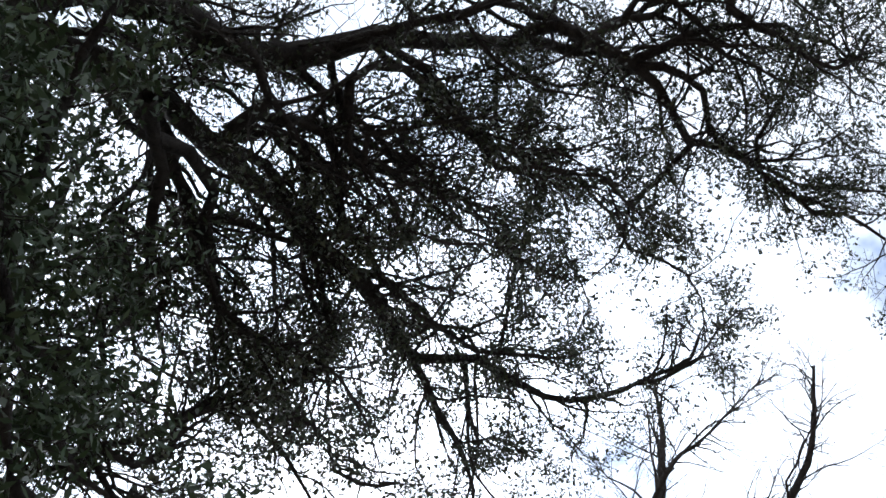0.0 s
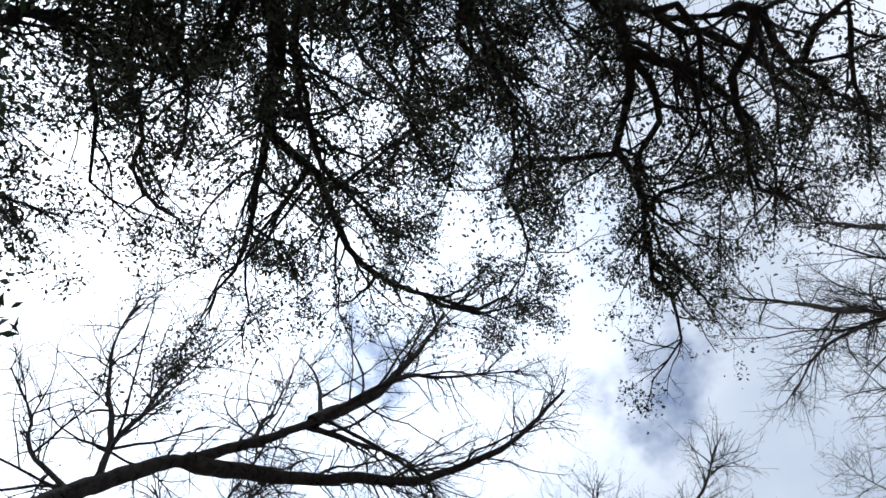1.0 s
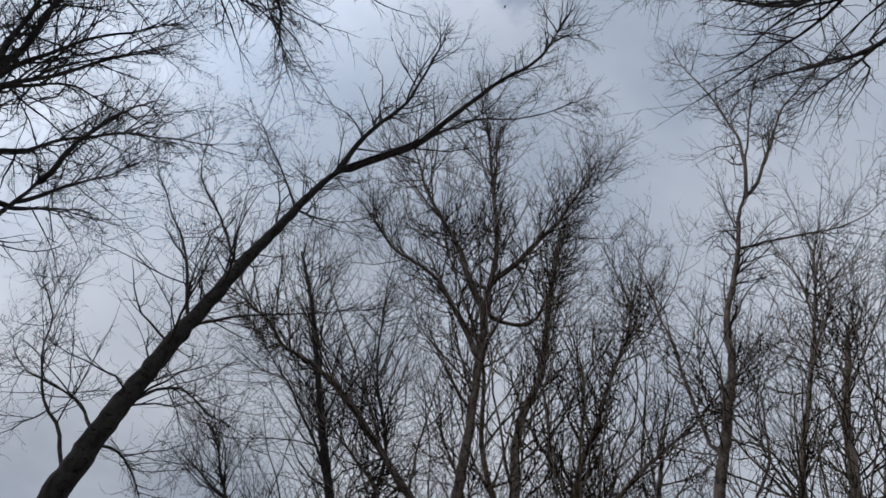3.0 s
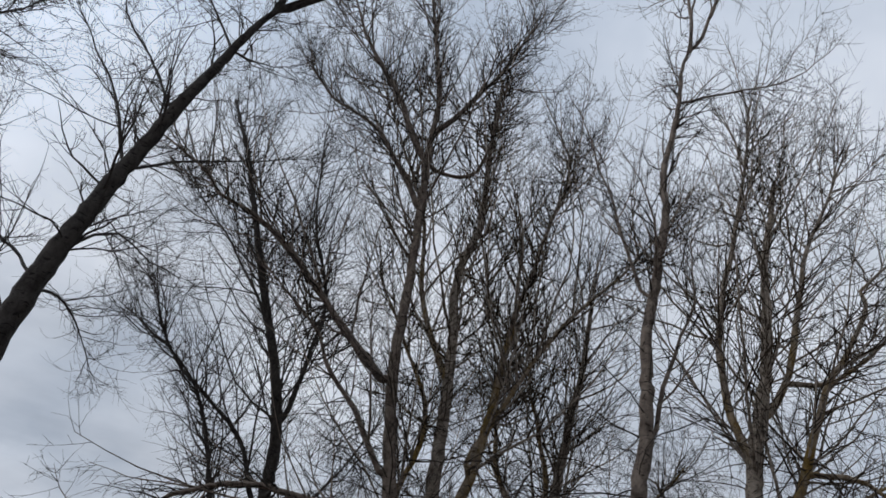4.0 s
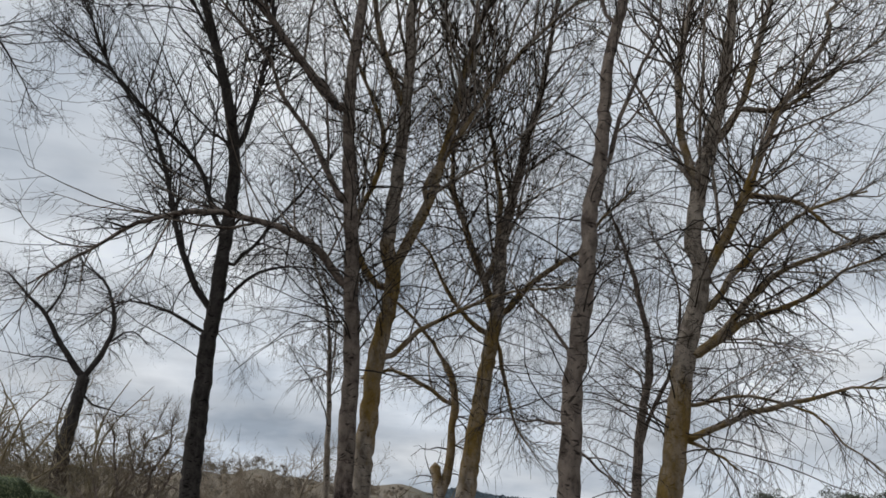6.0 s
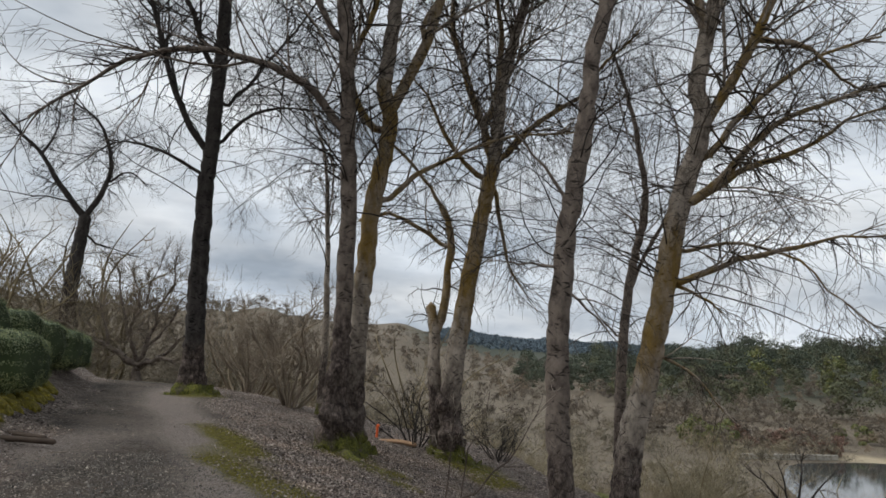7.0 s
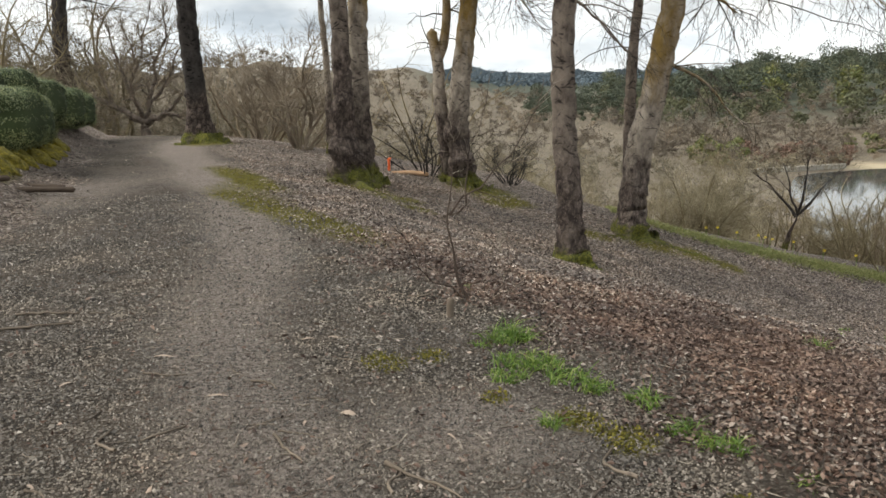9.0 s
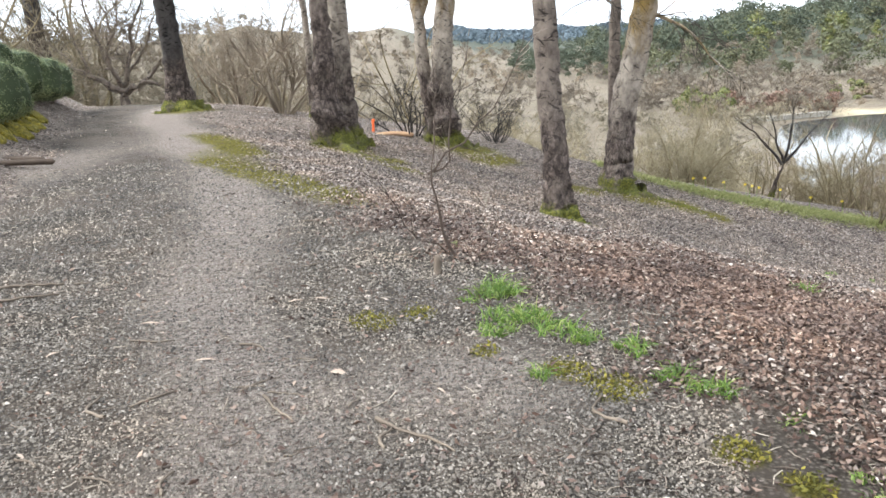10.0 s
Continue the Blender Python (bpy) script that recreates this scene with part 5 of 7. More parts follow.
limb(t, 0.07, (0.57, 1.87, 4.87), (-1.61, 4.16, 5.09), (-1.8, 4.33, 5.64), (-1.72, 4.58, 6.42), (-1.48, 4.94, 7.23), (-1.33, 5.16, 7.87), (-0.96, 4.79, 8.39))
limb(t, 0.077, (0.34, 3.43, 7.29), (0.65, 3.91, 8.18), (0.55, 4.44, 8.86), (0.43, 5.25, 9.54), (0.39, 5.86, 10.1))
limb(t, 0.056, (1.45, 3.93, 7.89), (0.9, 4.11, 8.63), (0.58, 4.41, 9.25), (0.36, 5.51, 10.04))
limb(t, 0.056, (1.66, 4.21, 8.27), (1.43, 4.8, 9.02), (1.19, 5.24, 9.55), (1.21, 6.19, 10.13), (1.05, 6.81, 10.58))
limb(t, 0.035, (0.37, 3.4, 7.25), (0.27, 4.12, 7.44), (-0.18, 4.38, 7.98), (-0.8, 4.58, 8.39), (-1.44, 4.88, 8.77))
limb(t, 0.042, (2.09, 8.21, 10), (2.08, 9, 10.35), (1.98, 9.64, 10.4), (1.53, 9.99, 10.49))
limb(t, 0.042, (2.08, 7.3, 9.62), (0.81, 7.07, 10.24), (0.77, 7.74, 10.48), (0.51, 8.28, 10.66), (-0.08, 8.59, 10.77))
limb(t, 0.035, (-1.13, 6.25, 9.22), (-2.38, 6.87, 9.45), (-2.92, 7.18, 9.43), (-3.5, 7.61, 9.33))
limb(t, 0.035, (-1.12, 6.32, 9.28), (-2.34, 6.91, 9.48), (-2.54, 7.51, 9.65), (-2.96, 8.02, 9.66))
limb(t, 0.035, (-0.69, 8.08, 10.3), (0.07, 8.64, 10.59), (0.64, 8.88, 10.97))
limb(t, 0.035, (-1.1, 6.54, 9.44), (0.55, 6.26, 9.74), (0.14, 6.89, 10.1), (-0.44, 7.19, 10.37))
limb(t, 0.035, (2.09, 7.59, 9.74), (2.24, 7.36, 10.33), (1.47, 7.44, 10.61), (0.98, 7.87, 10.84))
limb(t, 0.035, (-1.07, 7.53, 9.94), (-1.61, 7.82, 10.2), (-1.94, 7.87, 10.21))
limb(t, 0.035, (2.11, 8.02, 9.92), (3.57, 7.78, 10.61), (3.06, 8.27, 10.93), (2.75, 8.97, 11.15))
limb(t, 0.035, (-0.83, 5.31, 8.59), (-0.62, 6.14, 8.77), (-0.03, 6.34, 9.3), (-0.13, 6.86, 9.62))
limb(t, 0.055, (-0.02, 3.85, 6.62), (-0.57, 4.41, 6.54), (-0.71, 4.98, 6.59), (-0.62, 5.51, 6.68), (-0.83, 6.01, 6.56))
limb(t, 0.045, (-0.01, 3.58, 7.69), (-0.29, 4.14, 7.73), (-0.89, 4.59, 7.53), (-1.17, 5.16, 7.45), (-1.51, 5.38, 7.18))
limb(t, 0.06, (-3.14, 4.11, 7.11), (-3.33, 5.29, 7.25), (-3.26, 5.91, 7.32))
limb(t, 0.04, (1.02, 4.6, 7.31), (0.51, 5.36, 7.34), (0.6, 6.02, 7.4), (0.68, 6.56, 7.37))
limb(t, 0.055, (1.49, 4.7, 8.5), (1.15, 5.65, 8.59), (1.49, 6.61, 8.65), (1.33, 7.02, 8.53))
limb(t, 0.045, (-0.48, 4.58, 8.88), (-1, 5.56, 8.82), (-1.54, 6.48, 8.58), (-1.38, 7.31, 8.56))
limb(t, 0.06, (-0.88, 3.86, 6.19), (-1.28, 4.1, 5.9), (-1.47, 4.37, 5.76))
limb(t, 0.04, (-1.82, 4.79, 7.37), (-2.2, 5.81, 7.27), (-2.02, 6.34, 7.35))
limb(t, 0.055, (-1.18, 2.24, 7.27), (-1.31, 2.88, 7.53), (-1.86, 3.41, 7.37), (-2.03, 4.17, 7.52))
limb(t, 0.045, (-0.12, 3.5, 6.34), (-0.5, 4.05, 6.37), (-1.08, 4.47, 6.11), (-1.48, 4.78, 5.82))
limb(t, 0.06, (0.56, 3.63, 7.88), (0.39, 4.26, 8.01), (0.75, 4.95, 8.22), (0.68, 5.56, 8.24))
limb(t, 0.04, (2.14, 4.74, 9.38), (2, 5.67, 9.48), (2.29, 6.43, 9.46), (2.17, 7.15, 9.38))
limb(t, 0.055, (-0.12, 4.08, 6.72), (0.07, 4.78, 6.99), (0.35, 5.41, 7.18))
limb(t, 0.045, (-1.57, 2.89, 6.4), (-1.42, 3.33, 6.68), (-1.23, 3.71, 6.89), (-1.02, 4.12, 7.09))
limb(t, 0.06, (2.8, 6.02, 9.63), (3.46, 6.49, 9.48), (3.71, 7.15, 9.35))
limb(t, 0.04, (1.08, 4.97, 7.47), (1.46, 5.41, 7.54), (1.66, 5.99, 7.57))
limb(t, 0.07, (0.8, 2.3, 5.4), (0.55, 2.7, 6.0), (0.5, 2.9, 6.5), (0.65, 3.0, 7.1))
limb(t, 0.06, (0.9, 2.5, 5.6), (1.0, 3.0, 6.3), (0.95, 3.2, 7.0), (0.85, 3.2, 7.7))
limb(t, 0.06, (1.3, 3.0, 6.3), (1.2, 3.0, 6.9), (1.15, 2.8, 7.6), (1.2, 2.6, 8.3))
limb(t, 0.05, (1.25, 3.3, 6.9), (1.1, 3.7, 7.4), (1.0, 3.7, 8.1), (0.95, 3.5, 8.8))
limb(t, 0.05, (1.3, 3.5, 7.2), (1.35, 3.4, 7.8), (1.4, 3.2, 8.4), (1.45, 3.0, 9.0))
limb(t, 0.05, (0.7, 2.9, 6.4), (0.75, 3.3, 7.0), (0.7, 3.5, 7.6), (0.55, 3.5, 8.3))
limb(t, 0.06, (1.23, 4.21, 6.60), (0.55, 4.53, 7.13), (-0.40, 4.78, 7.67), (-1.41, 5.09, 8.20))
limb(t, 0.06, (1.43, 4.44, 7.20), (0.80, 4.64, 7.87), (0.63, 5.21, 8.53), (0.51, 6.01, 9.20))
limb(t, 0.075, (0.89, 3.99, 5.60), (0.23, 4.02, 5.93), (-0.41, 3.96, 6.27), (-1.14, 3.84, 6.60))
limb(t, 0.075, (0.70, 4.08, 6.00), (-0.16, 4.23, 6.53), (-1.00, 4.41, 7.07), (-1.17, 5.16, 7.60))
limb(t, 0.06, (0.78, 4.09, 6.60), (0.86, 4.36, 7.20), (0.72, 4.95, 7.80), (0.46, 5.59, 8.40), (0.29, 6.56, 9.00))
limb(t, 0.05, (-0.24, 5.44, 8.00), (-0.56, 6.08, 8.40), (-0.57, 6.63, 8.80), (-0.51, 7.20, 9.20))
limb(t, 0.05, (1.58, 4.69, 7.60), (1.42, 5.11, 8.27), (1.13, 5.63, 8.93), (1.24, 6.59, 9.60))
limb(t, 0.06, (3.65, 6.49, 9.00), (3.96, 7.24, 9.47), (4.36, 7.67, 9.93), (4.80, 7.76, 10.40))
limb(t, 0.05, (4.47, 6.71, 9.20), (4.54, 7.33, 9.80), (4.49, 8.40, 10.40))
limb(t, 0.06, (3.58, 6.69, 9.00), (3.33, 7.33, 9.47), (3.38, 8.09, 9.93), (3.80, 8.34, 10.40))
limb(t, 0.05, (3.06, 6.23, 9.00), (3.08, 7.11, 9.60), (2.85, 7.77, 10.20))
finish_tree(t, "evergreen_tree", "spreading evergreen tree with dark limbs and small leaves", leaves=(6, 0.056, LEAF, 0.07, 0.5, 0.04))

# the near evergreen whose leaves hang beside the walker
t = start_tree((-3.4, -3.4, 0.1), 72, BARK_OAK, TWIG_DARK, d2=7, l2=1.0, n3=6, l3=0.45, n4=3, l4=0.2, up=-0.1, angle=60, low=0.6, flare=1.5, thin=0.003, stout=0.006, wig=0.05)
limb(t, 0.09, (0, 0, -0.15), (0.1, 0.1, 1.5), (0.4, 0.3, 2.9), (0.7, 0.6, 3.9))
limb(t, 0.06, (0.7, 0.6, 3.9), (1.4, 0.2, 4.6), (2.07, -0.35, 5.1), (2.6, -0.6, 5.5))
limb(t, 0.06, (0.7, 0.6, 3.9), (0.95, 0.4, 4.6), (1.2, 0.1, 5.1), (1.5, -0.2, 5.7))
limb(t, 0.05, (0.65, 0.5, 3.8), (0.5, 0.7, 4.3), (0.1, 1.0, 4.7), (-0.4, 1.4, 5.0))
limb(t, 0.05, (1.4, 0.2, 4.6), (2.0, 0.2, 4.8), (2.5, 0.15, 4.95), (2.9, 0.0, 5.2))
limb(t, 0.05, (0.7, 0.6, 3.9), (0.7, 0.7, 4.6), (0.6, 0.6, 5.3), (0.4, 0.4, 5.9))
limb(t, 0.05, (2.21, 0.29, 4.05), (1.96, 0.8, 3.85), (1.66, 0.9, 3.92))
limb(t, 0.05, (1.67, 0.77, 3.8), (1.48, 1.05, 3.78), (1.19, 1.12, 3.92))
limb(t, 0.05, (1.25, 1, 3.71), (1.03, 1.24, 3.72), (0.72, 1.43, 3.73))
limb(t, 0.04, (0.56, 2.25, 3.73), (0.51, 2.46, 3.75), (0.3, 2.62, 3.88))
limb(t, 0.04, (2.28, 0.69, 3.59), (2.24, 0.86, 3.6), (2.25, 0.76, 3.8))
limb(t, 0.04, (0.92, 2.05, 3.55), (0.83, 2.18, 3.68), (0.61, 2.31, 3.81))
limb(t, 0.04, (2.08, 0.77, 3.58), (1.95, 1, 3.59), (1.62, 1.07, 3.74))
limb(t, 0.04, (2.42, 0.45, 3.69), (2.52, 0.59, 3.73), (2.47, 0.54, 3.95))
finish_tree(t, "evergreen_tree", "leafy evergreen tree with long dark green leaves", leaves=(5, 0.08, LEAF_NEAR, 0.07, 0.38, -0.32))


# ---- shrubs, thickets and woods ----
def shrub_mesh(name, seed, height, width, shoots, mat, thin=0.006, up=0.5, stems=7, fine=2, split=False):
    """A bare shrub: crooked stems fan out from one foot and fork into fine shoots."""
    rng = np.random.default_rng(seed)
    a = np.arange(stems) * 2.4 + rng.normal(0, 0.3, stems)
    lean = rng.uniform(0.2, 1.15, stems)
    foot = np.stack([np.cos(a) * 0.1, np.sin(a) * 0.1, np.full(stems, -0.1)], -1)
    knee = rng.normal(size=(stems, 2, 3)) * 0.08 * height
    top = np.stack([np.cos(a) * lean * width, np.sin(a) * lean * width, height * rng.uniform(0.6, 1.0, stems) * (1.12 - 0.3 * lean)], -1)
    P = np.array([curve([f, f * 0.5 + tp * [0.28, 0.28, 0.26] + k[0] * 0.6, tp * [0.62, 0.62, 0.68] + k[1], tp], 12) for f, tp, k in zip(foot, top, knee)])
    R = np.repeat(np.linspace(0.034, 0.006, 12)[None], stems, 0) * height / 3
    A, ra, _ = spawn(rng, P, R, np.full(stems, max(4, shoots // (stems * 14))), 0.2, 1, 46, height * 0.42, 5, up, 0.75, 0.6, thin * 1.5)
    B, rb, _ = spawn(rng, A, ra, np.full(len(A), 7), 0.15, 1, 48, height * 0.2, 2, up, 0.7, 0.7, thin)
    C, rc, _ = spawn(rng, B, rb, np.full(len(B), fine), 0.2, 1, 45, height * 0.09, 1, up, 0.6, 0.8, thin * 0.8)
    if split:
        return [mesh_from("stem", *tubes(P[k:k + 1], R[k:k + 1], 7), mat) for k in range(stems)], mesh_from("branchwork", *joined([tubes(A, ra, 4), tubes(B, rb, 3), tubes(C, rc, 3)]), mat)
    return mesh_from(name, *joined([tubes(P, R, 6), tubes(A, ra, 4), tubes(B, rb, 3), tubes(C, rc, 3)]), mat)


def place(name, me, x, y, label, category, group="", turn=0.0, size=1.0, sink=0.0):
    parts = isinstance(me, tuple)
    ob = tagged(new(name, None if parts else me), label, category, group)
    if parts:
        for stem in me[0]:
            part("stem", stem, ob)
        tagged(part("branchwork", me[1], ob), kind="stuff")
    ob.location = (x, y, float(land(x, y)) - sink)
    ob.rotation_euler, ob.scale = (0, 0, turn), (size, size, size)
    return ob


rng = np.random.default_rng(5)
SHRUB_BROWN = twig_material("shrub_bark", (0.075, 0.058, 0.042), (0.165, 0.13, 0.095))
SHRUB_TAN = twig_material("tan_shrub_bark", (0.13, 0.1, 0.073), (0.3, 0.245, 0.18))
near_shrub = shrub_mesh("shrub", 31, 3.5, 2.3, 1700, SHRUB_TAN, 0.0055, 0.35, 12, split=True)
dark_bush = shrub_mesh("bush", 32, 1.7, 1.9, 900, TWIG_DARK, 0.0045, 0.15, 12, split=True)
place("shrub", near_shrub, -4.0, 20.0, "bare many-stemmed tan shrub beside the path", "shrub", turn=0.5)
place("shrub", near_shrub, -6.0, 23.5, "bare many-stemmed tan shrub beyond the path's end", "shrub", turn=2.1, size=0.9)
place("bush", dark_bush, -0.6, 17.2, "low dark-stemmed bare bush among the poplars", "bush", turn=0.3)
place("bush", dark_bush, 1.4, 18.6, "low dark-stemmed bare bush behind a poplar", "bush", turn=2.2, size=0.8)
thickets = [shrub_mesh("thicket_shrub", 40 + k, 4.0, 2.7, 320, (TWIG_OLIVE, TWIG_TAN, TWIG_OLIVE, TWIG_TAN)[k], 0.007, 0.15, 6, 1 if k == 2 else 0) for k in range(4)]
for k in range(42):
    far = k / 41
    y = 24 + 46 * far ** 1.2 + rng.uniform(-2, 2)
    x = rng.uniform(-0.62, 0.30) * y - 1.0
    s = rng.uniform(0.75, 1.25) * (1.0 if x < 0 else 0.85) * (1 + 0.25 * far)
    if -12 < x < -7 and y < 27:
        continue
    place("thicket_shrub", thickets[k % 4], x, y, "bare olive-brown shrub in the valley thicket", "shrub", "thicket below the path", rng.uniform(0, 6.3), s, 0.3)
for k in range(9):
    place("thicket_shrub", thickets[k % 4], -13 - 1.3 * k, 29 + 1.7 * (k % 4), "tall bare shrub behind the hedge", "shrub", "thicket below the path", k * 1.1, 1.6 + 0.2 * (k % 3), 0.2)
for x, y, s in ((10.2, 31, 0.75), (11.4, 32.5, 0.8), (9.0, 33, 0.7), (12.5, 36, 0.8), (15.5, 40, 0.7), (14.2, 24.5, 0.55), (16.3, 29, 0.7), (18.5, 33, 0.8), (17, 23, 0.6), (20, 38, 0.8), (8, 38, 0.8), (12, 44, 0.8), (18, 48, 0.7), (24, 42, 0.7), (15, 27, 0.45), (17.5, 30.5, 0.5), (19, 27, 0.5), (21, 34, 0.6), (16, 35, 0.6), (22, 30, 0.5), (14, 31, 0.45), (23, 38, 0.6), (26, 36, 0.6), (13.3, 25.5, 0.35)):
    if in_pond(x, y, 0.5):
        continue
    place("willow_shrub", thickets[int(x) % 2 * 2], x, y, "bare olive willow shrub on the bank above the pond", "shrub", "shrubs above the pond", x, s, 0.2)

# the wide low oak at the far end of the path
t = start_tree((-10.97, 27.0, -0.62), 61, BARK_GREY, SHRUB_TAN, d2=7, l2=1.5, n3=8, l3=0.6, n4=3, l4=0.28, up=0.3, low=0.7, flare=1.3, thin=0.005, angle=55, foot_high=0.6, wig=0.09, stout=0.009, wave=0.7)
limb(t, 0.33, (0, 0, -0.6), (0.02, 0, 0.35), (0.05, 0, 0.95))
limb(t, 0.13, (0.02, 0, 0.75), (-0.45, -0.1, 1.0), (-1.0, -0.25, 1.3), (-1.9, -0.4, 1.75), (-2.8, -0.5, 2.1))
limb(t, 0.14, (0.08, 0, 0.75), (0.45, -0.1, 0.85), (0.95, -0.2, 0.95), (1.5, -0.3, 0.85))
limb(t, 0.075, (0.6, -0.1, 0.9), (1.1, 0.1, 1.3), (1.6, 0.2, 1.9), (2.0, 0.3, 2.4))
limb(t, 0.085, (0.0, 0, 0.85), (-0.25, 0.2, 1.4), (-0.65, 0.4, 2.2), (-0.9, 0.4, 3.2), (-1.3, 0.5, 4.2))
limb(t, 0.085, (0.08, 0, 0.85), (0.3, 0.2, 1.6), (0.45, 0.3, 2.5), (0.75, 0.4, 3.6), (0.9, 0.4, 4.6))
limb(t, 0.07, (0.05, 0, 0.85), (-0.1, -0.3, 1.6), (0.05, -0.6, 2.5), (-0.1, -0.7, 4.2))
limb(t, 0.06, (0.2, 0, 1.2), (0.8, 0.2, 2.0), (1.3, 0.3, 2.9), (1.6, 0.3, 3.7))
limb(t, 0.055, (-0.8, -0.2, 1.2), (-1.2, 0.1, 2.0), (-1.6, 0.2, 2.9), (-2.1, 0.2, 3.6))
limb(t, 0.05, (-1.5, -0.3, 1.55), (-2.0, 0, 2.3), (-2.6, 0.2, 3.0))
limb(t, 0.05, (-0.4, 0.2, 1.7), (-0.2, 0.5, 2.6), (0.1, 0.6, 3.6), (0.3, 0.6, 4.6))
finish_tree(t, "oak_tree", "low wide bare oak tree at the far end of the path")

# dense rounded willows and a bush of arching twigs below the lip
WILLOW = twig_material("willow_bark", (0.22, 0.185, 0.115), (0.4, 0.34, 0.22))
ARCH_TWIG = twig_material("arching_bark", (0.17, 0.128, 0.085), (0.32, 0.25, 0.175))
willow = shrub_mesh("willow", 47, 2.6, 1.15, 2200, WILLOW, 0.0036, 0.45, 11, 2, True)
arching = shrub_mesh("arching_bush", 48, 2.0, 2.2, 900, ARCH_TWIG, 0.0045, -0.9, 9, 2, True)
for x, y, s, turn in ((6.6, 19.8, 1.0, 0.4), (7.5, 21.2, 1.05, 2.0), (6.0, 21.8, 0.95, 4.1), (8.4, 23.0, 1.0, 1.1), (5.2, 24.5, 0.9, 5.0), (9.6, 24.6, 1.0, 3.0), (3.6, 22.6, 0.8, 0.9), (2.4, 24.0, 0.9, 2.7), (9.3, 19.0, 0.55, 1.9), (4.6, 27.5, 1.0, 3.7), (7.2, 27.0, 1.0, 5.9), (11.2, 27.5, 0.9, 0.2), (11.0, 20.6, 0.85, 1.3)):
    place("willow", willow, x, y, "dense rounded olive willow below the grass strip", "shrub", "willows above the pond", turn, s, 0.15)
for x, y, s, turn in ((9.9, 16.2, 0.7, 0.0), (10.5, 18.2, 1.05, 4.0), (11.2, 17.2, 1.1, 2.2), (11.9, 19.4, 1.0, 5.1), (12.6, 18.0, 1.2, 3.2)):
    place("arching_bush", arching, x, y, "bare brown bush with long arching twigs", "shrub", "arching bushes above the pond", turn, s, 0.1)

# the small round-headed tree at the foot of the slope
t = start_tree((7.7, 17.4, float(land(7.7, 17.4))), 60, BARK_DARK, SHRUB_BROWN, d2=6, l2=0.9, l3=0.4, n3=6, l4=0.2, up=0.5, low=0.8, flare=1.2, thin=0.0035, angle=50)
limb(t, 0.065, (0, 0, -0.1), (0.1, 0, 0.45), (0.26, 0, 0.9))
limb(t, 0.035, (0.22, 0, 0.85), (-0.15, 0.15, 1.35), (-0.75, 0.2, 1.85))
limb(t, 0.035, (0.25, 0, 0.9), (0.3, -0.15, 1.5), (0.35, -0.15, 2.3))
limb(t, 0.03, (0.25, 0, 0.9), (0.0, -0.1, 1.5), (-0.25, -0.15, 2.1))
limb(t, 0.035, (0.25, 0, 0.9), (0.7, 0, 1.4), (1.2, 0.15, 1.9))
finish_tree(t, "small_tree", "small bare tree with a bent trunk at the slope's foot")
for x, y, s, turn in ((6.35, 19.6, 0.62, 0.3), (7.2, 20.6, 0.55, 2.2), (9.2, 17.0, 0.5, 1.2), (9.0, 15.2, 0.45, 4.0), (10.2, 15.8, 0.6, 0.4), (5.2, 22.4, 0.55, 3.1), (8.6, 19.6, 0.5, 5.0), (8.6, 16.4, 0.4, 0.9), (9.7, 17.8, 0.45, 1.9), (10.8, 18.5, 0.6, 3.3), (9.2, 19.0, 0.4, 4.6), (10.5, 21, 0.6, 0.6), (8.1, 18.3, 0.5, 2.2), (12, 22, 1.0, 0.2), (14, 25, 1.1, 1.4), (17, 30, 1.2, 4.4), (21, 37, 1.2, 2.0), (24, 44, 1.2, 0.7), (26, 50, 1.1, 5.5), (28, 56, 1.0, 3.0), (28.5, 63, 1.0, 1.1), (30, 80, 1.1, 2.7), (31, 88, 1.0, 0.3), (31, 46, 1.2, 1.3), (35, 47, 1.1, 2.9), (29, 52, 1.0, 4.1), (26, 42, 1.3, 0.4), (23, 34, 1.2, 5.2), (19, 26, 1.1, 3.6), (16, 21.5, 1.0, 2.4), (13.5, 19, 0.9, 1.7), (40, 46, 1.2, 0.8)):
    if in_pond(x, y, 0.5):
        continue
    place("willow_shrub", thickets[2 if y < 24 else 0], x, y, "rounded bare olive willow shrub below the grass strip", "shrub", "shrubs above the pond", turn, s, 0.1)


